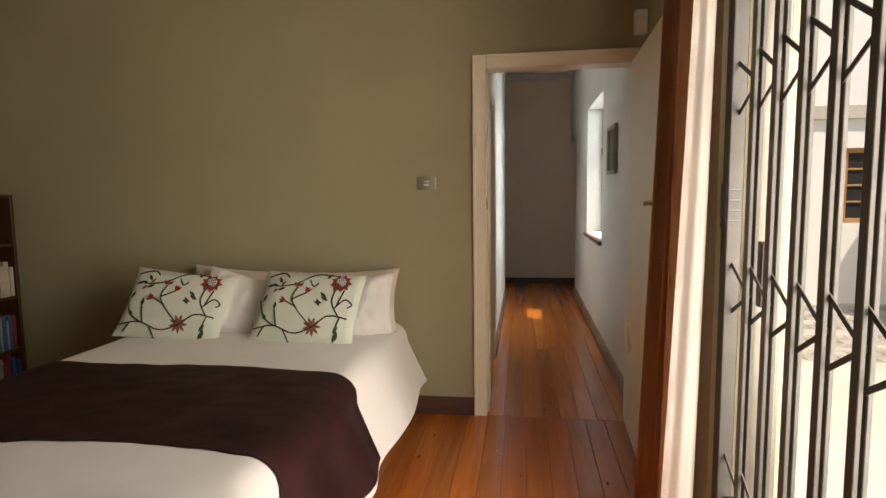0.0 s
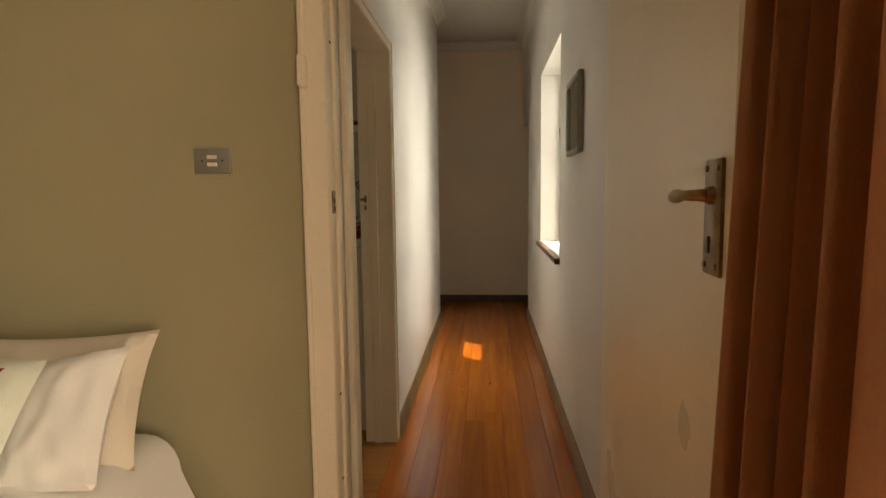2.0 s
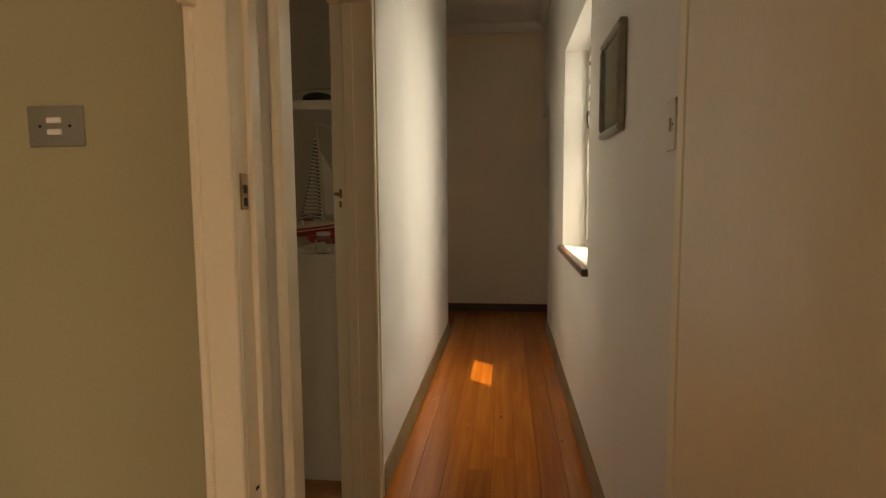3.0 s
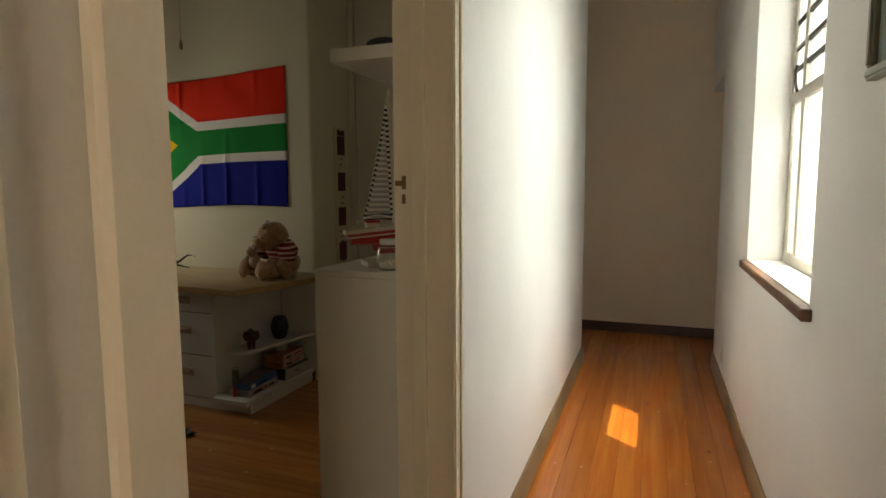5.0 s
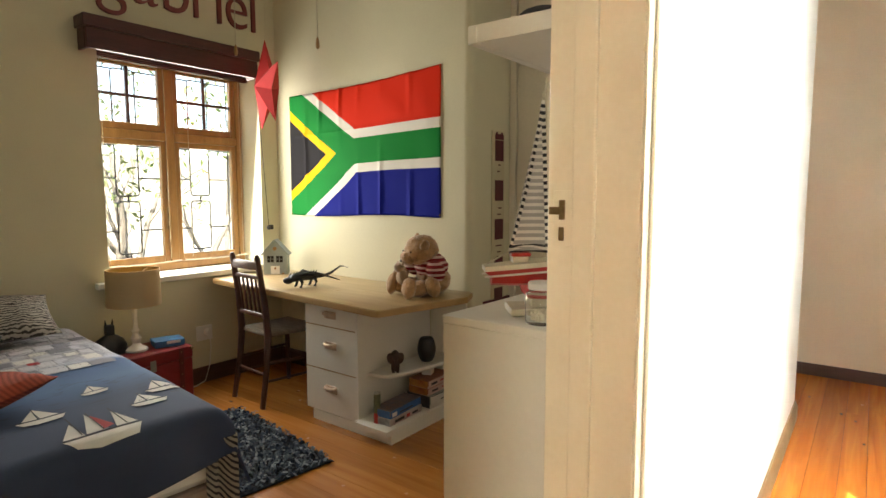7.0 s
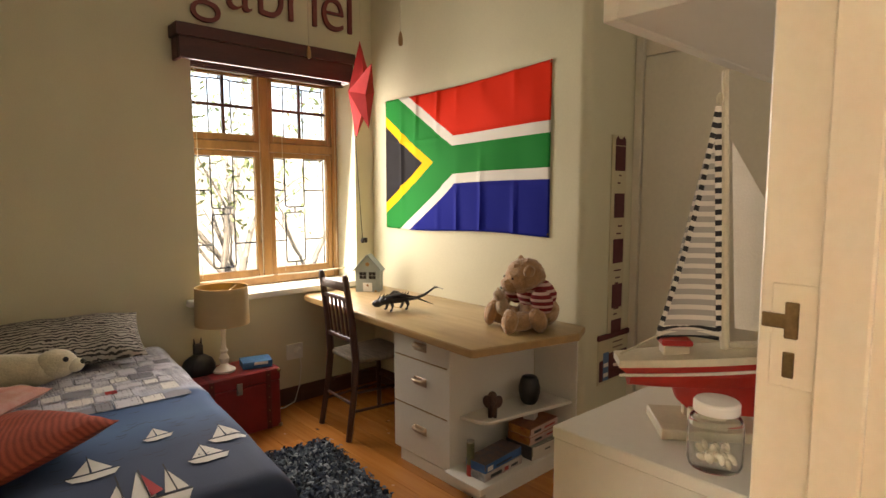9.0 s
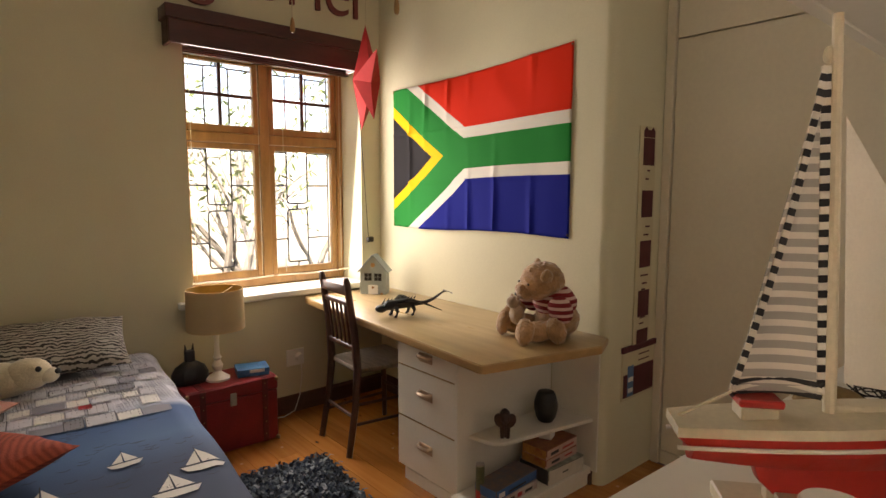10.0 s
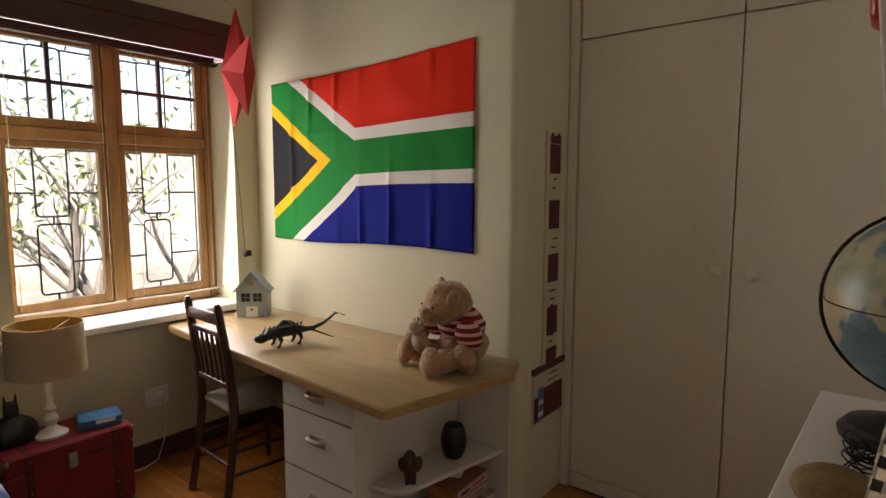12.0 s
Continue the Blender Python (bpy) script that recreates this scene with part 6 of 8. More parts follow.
plush(bm, (0.145, -0.060, 0.070), 0.044, 0.046, 0.068, turn=(18, -8, 0), seed=9)
part("arm", bm, FUR, bear, local=True)
bm = bmesh.new()
plush(bm, (-0.120, -0.135, 0.130), 0.040, 0.072, 0.042, turn=(14, 0, 16), seed=11)
part("arm", bm, FUR, bear, local=True)
bm = bmesh.new()
ball(bm, (0, 0.02, 0.180), 0.112, 0.102, 0.092, u=26, v=18, lump=0.05, seed=5)
for s, at, turn in ((1, (0.122, -0.025, 0.165), (24, -14, 0)), (-1, (-0.108, -0.045, 0.180), (46, 0, 10))):
    ball(bm, at, 0.052, 0.060, 0.070, u=20, v=14, turn=turn, lump=0.05, seed=30 + s)
part("jersey", bm, JERSEY, bear, local=True)
bm = bmesh.new()
plush(bm, (-0.045, -0.165, 0.118), 0.046, 0.036, 0.050, seed=12, u=20, v=14)
plush(bm, (-0.055, -0.180, 0.180), 0.036, 0.034, 0.033, seed=13, u=20, v=14)
for s in (-1, 1):
    ball(bm, (-0.055 + s * 0.030, -0.172, 0.206), 0.013, 0.008, 0.014, u=10, v=8)
part("small_bear", bm, FUR_PALE, bear, local=True)
bm = bmesh.new()
ball(bm, (-0.046, -0.170, 0.224), 0.013, 0.008, 0.010, u=10, v=8)
part("nose", bm, BLACK_TOY, bear, local=True)
for x, y in ((0.030, -0.146), (-0.070, -0.142)):
    bm = bmesh.new()
    ball(bm, (x, y, 0.284), 0.0065, u=8, v=6)
    part("eye", bm, BLACK_TOY, bear, local=True)

# end shelves of the desk
CARVED = material("carved_dark_wood", (0.060, 0.026, 0.018), 0.45, vary=0.3, scale=16, fine=120)
bm = bmesh.new()
ball(bm, (0, 0, 0.085), 0.026, 0.045, 0.036, u=16, v=12)
ball(bm, (0, -0.035, 0.095), 0.022, 0.024, 0.028, u=12, v=10)
for x, y in ((-0.012, -0.025), (0.012, -0.025), (-0.012, 0.025), (0.012, 0.025)):
    rod(bm, (x, y, 0), (x, y, 0.07), 0.009, 0.012, n=8)
tube(bm, [(0, -0.055, 0.095), (0, -0.066, 0.06), (0, -0.062, 0.02)], [0.009, 0.007, 0.005], n=8)
for s in (-1, 1):
    ball(bm, (s * 0.026, -0.036, 0.084), 0.023, 0.008, 0.032, u=12, v=8, turn=(0, s * 10, s * 16))
ob = solo("wooden_elephant", bm, CARVED, "small carved dark wooden elephant on the desk shelf", "figurine", (-1.81, 2.59, 0.3342))
ob.rotation_euler = (0, 0, radians(45))
bm = bmesh.new()
lathe(bm, [(0.034, 0), (0.046, 0.02), (0.056, 0.06), (0.056, 0.085), (0.046, 0.125), (0.038, 0.14), (0.032, 0.143)], n=20, at=(0, 0, 0))
solo("wooden_pot", bm, BLACK_TOY, "dark barrel-shaped wooden pot on the desk shelf", "pot", (-1.80, 2.86, 0.3342))


RED_PAINT = material("red_gloss_paint", (0.45, 0.025, 0.018), 0.35, vary=0.1, scale=8, fine=80)
INK_BAR = material("dark_print_ink", (0.03, 0.028, 0.03), 0.6, vary=0.1, scale=30)


def printed_carton(name, at, size, turn, lid, end, side, label, bars):
    """A lidded cardboard box with its own print on the lid, the end and the long side."""
    mats = [material(name + "_" + k + str(len(bpy.data.materials)), c, 0.5, vary=v, scale=24, fine=60, alt=alt, bump=0.02) for k, c, alt, v in (("lid", *lid, 0.3), ("end", *end, 0.3), ("side", *side, 0.15))]
    c = thing(name, label, "box", at)
    c.rotation_euler = (0, 0, radians(turn))
    sx, sy, sz = size[0] / 2, size[1] / 2, size[2]
    part("tray", boxes((-sx + 0.001, sx - 0.001, -sy + 0.001, sy - 0.001, 0, sz * 0.5), bevel=0.001), mats[2], c, local=True)
    part("lid", boxes((-sx, sx, -sy, sy, sz * 0.3, sz), bevel=0.0015), mats[0], c, local=True)
    part("end_print", boxes((-sx + 0.004, sx - 0.004, -sy - 0.0012, -sy - 0.0003, 0.003, sz - 0.003)), mats[1], c, local=True)
    part("side_print", boxes((sx + 0.0003, sx + 0.0012, -sy + 0.004, sy - 0.004, 0.003, sz - 0.003)), mats[2], c, local=True)
    for y0, y1, z0, z1, mt in bars:
        part("printed_bar", boxes((sx + 0.0014, sx + 0.0020, y0, y1, z0, z1)), mt, c, local=True)


DK, WH = INK_BAR, WHITE_PLASTIC
printed_carton("puzzle_box", (-1.765, 2.560, 0.0915), (0.12, 0.28, 0.040), 2, ((0.50, 0.46, 0.42), (0.30, 0.20, 0.16)), ((0.45, 0.42, 0.40), (0.06, 0.06, 0.07)), ((0.55, 0.50, 0.46), (0.34, 0.22, 0.18)), "grey and red cardboard puzzle box, lowest in its stack", ((-0.10, -0.02, 0.010, 0.026, DK), (0.0, 0.03, 0.010, 0.028, RED_PAINT), (0.05, 0.10, 0.012, 0.024, DK)))
printed_carton("puzzle_box", (-1.768, 2.560, 0.1320), (0.12, 0.28, 0.045), 4, ((0.07, 0.08, 0.11), (0.22, 0.14, 0.10)), ((0.04, 0.14, 0.36), (0.03, 0.08, 0.20)), ((0.035, 0.14, 0.38), (0.02, 0.08, 0.22)), "blue cardboard puzzle box on top of another", ((-0.125, -0.085, 0.008, 0.030, WH), (-0.06, 0.06, 0.012, 0.020, DK)))
printed_carton("game_box", (-1.770, 2.875, 0.0915), (0.18, 0.25, 0.075), -2, ((0.34, 0.36, 0.28), (0.08, 0.08, 0.07)), ((0.03, 0.03, 0.035), (0.10, 0.08, 0.08)), ((0.62, 0.58, 0.50), (0.54, 0.49, 0.42)), "white and black cardboard game box, lowest in its stack", ((-0.11, 0.11, 0.070, 0.0725, DK), (-0.03, 0.01, 0.035, 0.042, DK)))
printed_carton("game_box", (-1.772, 2.860, 0.1670), (0.14, 0.24, 0.042), 2, ((0.30, 0.06, 0.05), (0.40, 0.20, 0.06)), ((0.52, 0.26, 0.05), (0.25, 0.03, 0.02)), ((0.58, 0.42, 0.36), (0.46, 0.30, 0.26)), "red and orange cardboard game box in a stack", ((-0.08, -0.02, 0.014, 0.026, DK), (0.02, 0.08, 0.016, 0.024, RED_PAINT)))
printed_carton("game_box", (-1.772, 2.860, 0.2095), (0.14, 0.24, 0.045), 3, ((0.20, 0.05, 0.05), (0.42, 0.20, 0.07)), ((0.56, 0.30, 0.06), (0.28, 0.05, 0.03)), ((0.60, 0.44, 0.38), (0.48, 0.32, 0.27)), "orange cardboard game box on top of a stack", ((-0.09, -0.03, 0.014, 0.028, DK), (0.0, 0.09, 0.016, 0.026, RED_PAINT)))
bm = bmesh.new()
box(bm, -0.03, 0.03, -0.03, 0.03, 0, 0.048, bevel=0.004, seg=2)
ob = solo("small_white_box", bm, WHITE_PLASTIC, "small white plastic box on top of the game boxes", "box", (-1.79, 2.86, 0.2548))
ob.rotation_euler = (0, 0, radians(20))
can = thing("tube_can", "slim red and green tube standing on the desk shelf", "tube", (-1.80, 2.43, 0.0915))
CAN_GREEN = material("dark_green_print", (0.03, 0.06, 0.03), 0.45, vary=0.5, scale=30, alt=(0.18, 0.16, 0.08))
for z0, z1, mt, nm in ((0, 0.055, RED_PAINT, "red_band"), (0.0552, 0.16, CAN_GREEN, "printed_band"), (0.1602, 0.168, STEEL_SW, "lid")):
    bm = bmesh.new()
    rod(bm, (0, 0, z0), (0, 0, z1), 0.019, n=18)
    part(nm, bm, mt, can, local=True)

# height chart on the return wall
BOARD = material("pale_chart_board", (0.62, 0.55, 0.36), 0.6, vary=0.06, scale=8, fine=120)
CHART_RED = material("maroon_chart_print", (0.10, 0.012, 0.018), 0.55, vary=0.1, scale=10)
CHART_BLUE = material("blue_chart_print", (0.10, 0.20, 0.36), 0.55, vary=0.1, scale=10)
chart = thing("height_chart", "tall wooden lighthouse height chart with maroon squares on the wall", "height chart", (-1.62, 3.34, 0.4))
CXF = -1.6195
part("chart_strip", boxes((CXF, CXF + 0.008, 3.285, 3.43, 0.655, 1.72), bevel=0.001), BOARD, chart)
part("chart_base", boxes((CXF, CXF + 0.008, 3.20, 3.495, 0.39, 0.654), bevel=0.001), BOARD, chart)
part("chart_ledge", boxes((CXF, CXF + 0.014, 3.195, 3.50, 0.632, 0.66), bevel=0.001), CHART_RED, chart)
for z in (1.60, 1.35, 1.105, 0.86, 0.69):
    hh = 0.065 if z > 0.8 else 0.04
    part("maroon_square", boxes((CXF + 0.0082, CXF + 0.0095, 3.315, 3.415, z - hh, z + hh)), CHART_RED, chart)
for z in (1.51, 1.47, 1.24, 1.20, 1.0, 0.96, 0.93, 0.79, 0.76):
    part("writing_bar", boxes((CXF + 0.0082, CXF + 0.009, 3.33 + (z * 37 % 1) * 0.03, 3.40 - (z * 17 % 1) * 0.03, z - 0.004, z + 0.004)), CHART_RED, chart)
bm = bmesh.new()
prism(bm, [(3.315, 0), (3.415, 0), (3.415, 0.03), (3.395, 0.05), (3.38, 0.035), (3.35, 0.035), (3.335, 0.05), (3.315, 0.03)], 0, 0.0013)
moved(bm, bm.verts, Matrix(((0, 0, 1, CXF + 0.0082), (1, 0, 0, 0), (0, 1, 0, 1.668), (0, 0, 0, 1))))
part("tower_top", bm, CHART_RED, chart)
part("maroon_panel", boxes((CXF + 0.0082, CXF + 0.0095, 3.30, 3.485, 0.405, 0.55)), CHART_RED, chart)
part("maroon_panel", boxes((CXF + 0.0082, CXF + 0.0095, 3.21, 3.245, 0.405, 0.52)), CHART_RED, chart)
part("blue_panel", boxes((CXF + 0.0082, CXF + 0.0097, 3.246, 3.299, 0.405, 0.56)), CHART_BLUE, chart)
for z in (0.425, 0.48):
    part("white_stripe", boxes((CXF + 0.0098, CXF + 0.0105, 3.25, 3.295, z, z + 0.022)), WHITE_PLASTIC, chart)
for z in (0.575, 0.605):
    part("writing_bar", boxes((CXF + 0.0082, CXF + 0.009, 3.34, 3.44, z - 0.003, z + 0.003)), CHART_RED, chart)

# built-in wardrobe
ward = thing("built_in_wardrobe", "cream painted built-in wardrobe with tall flush doors", "wardrobe", (-0.9, 3.6, 0))
part("carcass", boxes((-1.615, -1.575, WARD_Y + 0.0, 4.09, 0.0, CEIL - 0.002), (-1.57, -0.185, WARD_Y + 0.04, 4.09, 0.0, CEIL - 0.002)), WARD_CREAM, ward)
part("plinth", boxes((-1.57, -0.185, WARD_Y + 0.012, WARD_Y + 0.039, 0.0, 0.068), bevel=0.002), WARD_CREAM, ward)
for x0, x1 in ((-1.568, -0.899), (-0.893, -0.19)):
    for z0, z1 in ((0.075, 2.139), (2.147, CEIL - 0.02)):
        d = part("door", boxes((x0, x1, WARD_Y + 0.016, WARD_Y + 0.038, z0, z1), bevel=0.0015), WARD_CREAM, ward)
        if z0 < 1:
            kx = x1 - 0.05 if x1 < -0.5 else x0 + 0.075
            bm = bmesh.new()
            tube(bm, [(kx, WARD_Y + 0.018, 1.135), (kx, WARD_Y + 0.006, 1.135), (kx, WARD_Y - 0.004, 1.135), (kx, WARD_Y - 0.012, 1.135), (kx, WARD_Y - 0.016, 1.135)], [0.012, 0.011, 0.019, 0.022, 0.012], n=16)
            part("knob", bm, WARD_CREAM, d, "small round painted knob")

# low white cabinet beside the door, and the shelf over it
cab = thing("white_cabinet", "plain white waist-high cabinet beside the doorway", "cabinet", (-0.37, 2.0, 0))
KX0, KX1, KY0, KY1, KZ = -0.538, -0.186, 1.360, 2.46, 1.034


def skewed(bm):
    """The front runs in a little towards the far end."""
    for v in bm.verts:
        if v.co.x < -0.4:
            v.co.x += 0.034 * (v.co.y - KY0)
    return bm


part("end_panel", skewed(boxes((KX0, KX1, KY0, KY0 + 0.018, 0, KZ - 0.0205), bevel=0.0015)), CAB_WHITE, cab)
part("end_panel", skewed(boxes((KX0, KX1, KY1 - 0.018, KY1, 0, KZ - 0.0205), bevel=0.0015)), CAB_WHITE, cab)
part("top", skewed(boxes((KX0 - 0.002, KX1, KY0 - 0.002, KY1 + 0.002, KZ - 0.02, KZ), bevel=0.002)), CAB_WHITE, cab)
part("back_panel", boxes((KX1 - 0.01, KX1, KY0 + 0.0185, KY1 - 0.0185, 0.0, KZ - 0.0205)), CAB_WHITE, cab)
for y0, y1 in ((KY0 + 0.019, (KY0 + KY1) / 2 - 0.002), ((KY0 + KY1) / 2 + 0.002, KY1 - 0.019)):
    part("door", skewed(boxes((KX0 + 0.0, KX0 + 0.018, y0, y1, 0.06, KZ - 0.022), bevel=0.0015)), CAB_WHITE, cab)
shelf = thing("wall_shelf", "thick white floating wall shelf above the cabinet", "shelf", (-0.3, 2.0, 1.645))
part("board", boxes((-0.4125, -0.186, 1.315, 2.75, 1.653, 1.691), bevel=0.001), CAB_WHITE, shelf)
part("front_edge", boxes((-0.436, -0.413, 1.315, 2.75, 1.652, 1.692), bevel=0.002), CAB_WHITE, shelf)

# things on the wall shelf
toy = thing("red_toy_tin", "glossy red toy tin jutting over the shelf edge", "toy", (-0.40, 1.99, 1.692))
bm = bmesh.new()
box(bm, -0.452, -0.36, 1.975, 2.06, 1.6925, 1.77, bevel=0.014, seg=3)
part("body", bm, RED_PAINT, toy)
bm = bmesh.new()
box(bm, -0.454, -0.358, 1.973, 2.062, 1.7705, 1.80, bevel=0.010, seg=3)
part("lid", bm, RED_PAINT, toy)
bm = bmesh.new()
ball(bm, (-0.33, 1.50, 1.722), 0.07, 0.10, 0.030, u=20, v=12)
bmesh.ops.bisect_plane(bm, geom=bm.verts[:] + bm.edges[:] + bm.faces[:], plane_co=(0, 0, 1.6925), plane_no=(0, 0, 1), clear_inner=True)
solo("dark_cap", bm, material("dark_grey_felt", (0.04, 0.04, 0.045), 0.95, vary=0.2, scale=20, fine=200, bump=0.4), "dark grey felt cap lying on the wall shelf", "cap")

# model sailing boat on the cabinet
boat = thing("model_sailboat", "red and cream wooden model sailboat on a stand", "model boat", (-0.385, 1.60, KZ))
BOAT_AT = Vector((-0.342, 1.548, KZ))
HULL_CREAM = material("cream_boat_paint", (0.66, 0.58, 0.42), 0.5, vary=0.1, scale=12, fine=120)
SAIL_WHITE = material("white_sailcloth", (0.74, 0.69, 0.60), 0.85, vary=0.05, scale=12, fine=260, bump=0.15)
BX, BY0, BY1 = -0.385, 1.395, 1.86


def hull_ring(t):
    """Place along, half width and rail height of the hull, which has a square end and a rising rail."""
    w = 0.034 + 0.020 * math.sin(math.pi * min(1, t * 1.15)) - 0.042 * max(0.0, t - 0.55) ** 2 / 0.2
    return BY0 + (BY1 - BY0) * t, max(0.006, w), 1.180 + 0.036 * t


bm, rail_bm, line_bm, deck_bm = bmesh.new(), bmesh.new(), bmesh.new(), bmesh.new()
rings, rails, decks, lines = [], [], [], ([], [])
for i in range(25):
    t = i / 24
    y, w, z = hull_ring(t)
    depth = 0.036 + 0.016 * math.sin(math.pi * t)
    yk = y + 0.022 * (1 - t) ** 4
    rings.append([bm.verts.new((BX + s * w * f, y if g < 0.4 else yk, z - 0.010 - depth * g)) for s, f, g in ((-1, 1, 0), (-1, 0.97, 0.4), (-1, 0.66, 0.8), (0, 0, 1), (1, 0.66, 0.8), (1, 0.97, 0.4), (1, 1, 0))])
    rails.append([rail_bm.verts.new((BX + s * (w + 0.0015), y, z + h)) for s, h in ((-1, -0.0098), (-1, 0.002), (1, 0.002), (1, -0.0098))])
    decks.append([deck_bm.verts.new((BX + s * (w + 0.0005), y, z + h)) for s, h in ((-1, 0.0022), (0, 0.0045), (1, 0.0022))])
    for k, s in enumerate((-1, 1)):
        lines[k].append((BX + s * (w + 0.0008), y, z - 0.022))
for a, b in zip(rings, rings[1:]):
    for k in range(6):
        bm.faces.new((a[k], a[k + 1], b[k + 1], b[k]))
for a, b in zip(rails, rails[1:]):
    for k in range(4):
        rail_bm.faces.new((a[k], a[(k + 1) % 4], b[(k + 1) % 4], b[k]))
for a, b in zip(decks, decks[1:]):
    for k in range(2):
        deck_bm.faces.new((a[k], a[k + 1], b[k + 1], b[k]))
for q, mesh in ((rings, bm), (rails, rail_bm)):
    mesh.faces.new(q[0])
    mesh.faces.new(q[-1])
part("hull", bm, RED_PAINT, boat)
part("rail", rail_bm, HULL_CREAM, boat, "cream painted rail")
part("deck", deck_bm, HULL_CREAM, boat, "cream painted deck")
for pts in lines:
    tube(line_bm, pts, 0.0026, n=6)
part("waterline", line_bm, SAIL_WHITE, boat)
bm = bmesh.new()
prism(bm, [(1.50, 1.140), (1.80, 1.150), (1.74, 1.122), (1.69, 1.098), (1.65, 1.092), (1.57, 1.092), (1.53, 1.100), (1.51, 1.116)], -0.012, 0.012, 0.004)
moved(bm, bm.verts, Matrix(((0, 0, 1, BX), (1, 0, 0, 0), (0, 1, 0, 0), (0, 0, 0, 1))))
part("keel", bm, RED_PAINT, boat)
for s in (-1, 1):
    part("stand_post", boxes(tuple(sorted((BX + s * 0.03, BX + s * 0.0125))) + (1.53, 1.60, KZ + 0.048, 1.105), bevel=0.001), HULL_CREAM, boat)
part("stand_foot", boxes((BX - 0.065, BX + 0.065, 1.47, 1.66, KZ + 0.0305, KZ + 0.048), bevel=0.002), HULL_CREAM, boat)
for y0, y1, z in ((1.480, 1.528, 1.188), (1.70, 1.745, 1.206)):
    part("cabin", boxes((BX - 0.020, BX + 0.020, y0, y1, z, z + 0.018), bevel=0.002), HULL_CREAM, boat)
    part("cabin_roof", boxes((BX - 0.025, BX + 0.025, y0 - 0.005, y1 + 0.005, z + 0.0182, z + 0.027), bevel=0.002), RED_PAINT, boat)
MY0 = 1.60
bm = bmesh.new()
rod(bm, (BX, MY0, 1.168), (BX - 0.016, MY0 - 0.019, 1.640), 0.0085, 0.0065, n=10)
part("mast", bm, HULL_CREAM, boat)
bm = bmesh.new()
rod(bm, (BX, MY0 + 0.005, 1.205), (BX, MY0 + 0.22, 1.20), 0.005, n=8)
part("boom", bm, HULL_CREAM, boat)
STRIPE = material("striped_jib_cloth", (0.70, 0.65, 0.57), 0.85, vary=0.05, scale=12, fine=260)
n, l, b = nodes_of(STRIPE)
co = n.new("ShaderNodeTexCoord")
sp = n.new("ShaderNodeSeparateXYZ")
l.new(co.outputs["Object"], sp.inputs[0])
ml = n.new("ShaderNodeMath")
ml.operation = "MULTIPLY"
ml.inputs[1].default_value = math.tau / 0.0168
l.new(sp.outputs[2], ml.inputs[0])
wv = n.new("ShaderNodeMath")
wv.operation = "SINE"
l.new(ml.outputs[0], wv.inputs[0])
gt = n.new("ShaderNodeMath")
gt.operation = "GREATER_THAN"
gt.inputs[1].default_value = -0.15
l.new(wv.outputs[0], gt.inputs[0])
mx = n.new("ShaderNodeMix")
mx.data_type = "RGBA"
mx.inputs[7].default_value = (0.36, 0.34, 0.31, 1)
l.new(gt.outputs[0], mx.inputs[0])
l.new(b.inputs["Base Color"].links[0].from_socket, mx.inputs[6])
l.new(mx.outputs[2], b.inputs["Base Color"])


def sail(bm, a, bl, br, belly, nx=12, nz=24):
    """A three-cornered cloth from its head to its foot."""
    a, bl, br = Vector(a), Vector(bl), Vector(br)

    def place(u, v):
        p = bl.lerp(br, u).lerp(a, v)
        return p + Vector((belly * math.sin(math.pi * u) * math.sin(math.pi * min(1, v + 0.15)) * (1 - v), 0, 0))
    sheet(bm, nx, nz, place)
    bmesh.ops.remove_doubles(bm, verts=bm.verts[:], dist=1e-5)
    thicken(bm, 0.0012)


bm = bmesh.new()
JA, JL, JR = (BX - 0.014, MY0 - 0.030, 1.585), (BX, 1.472, 1.218), (BX, MY0 - 0.013, 1.220)
sail(bm, JA, JL, JR, -0.016)
part("jib", bm, STRIPE, boat, "grey and white striped jib")
bm = bmesh.new()
sail(bm, (BX - 0.012, MY0 - 0.002, 1.530), (BX, MY0 + 0.014, 1.234), (BX, MY0 + 0.215, 1.215), 0.012)
part("mainsail", bm, SAIL_WHITE, boat, "plain white mainsail")
for a, c in ((JA, JL), (JA, JR)):
    a, c = Vector(a), Vector(c)
    along = (c - a).normalized()
    across = along.cross(Vector((1, 0, 0))).normalized()
    count = int((c - a).length / 0.0084)
    bow = 0.010 if c.y < 1.5 else 0.0
    for k in range(count):
        p = a.lerp(c, (k + 0.5) / count)
        p.y += bow * math.sin(math.pi * (k + 0.5) / count)
        bm = bmesh.new()
        wide = 0.0046 if bow else 0.0062
        box(bm, -0.0015, 0.0015, -wide, wide, -0.0042, 0.0042, bevel=0.0006)
        moved(bm, bm.verts, Matrix(((1, 0, 0, p.x), (0, across.y, along.y, p.y), (0, across.z, along.z, p.z), (0, 0, 0, 1))))
        part("braid", bm, BLACK_TOY if k % 2 else SAIL_WHITE, boat)
a, c = Vector(JL), Vector(JR)
for lift, mt in ((0.010, BLACK_TOY), (0.003, SAIL_WHITE), (-0.004, BLACK_TOY)):
    bm = bmesh.new()
    tube(bm, [a.lerp(c, k / 8) + Vector((-0.012 * math.sin(math.pi * k / 8), 0, lift + 0.004 * math.sin(math.pi * k / 8))) for k in range(9)], 0.0034, n=6)
    part("foot_band", bm, mt, boat)
bm = bmesh.new()
ball(bm, Vector(JA) + Vector((-0.004, 0.004, 0.012)), 0.007, 0.007, 0.010, u=8, v=6)
part("rope_knot", bm, CORD, boat)
bm = bmesh.new()
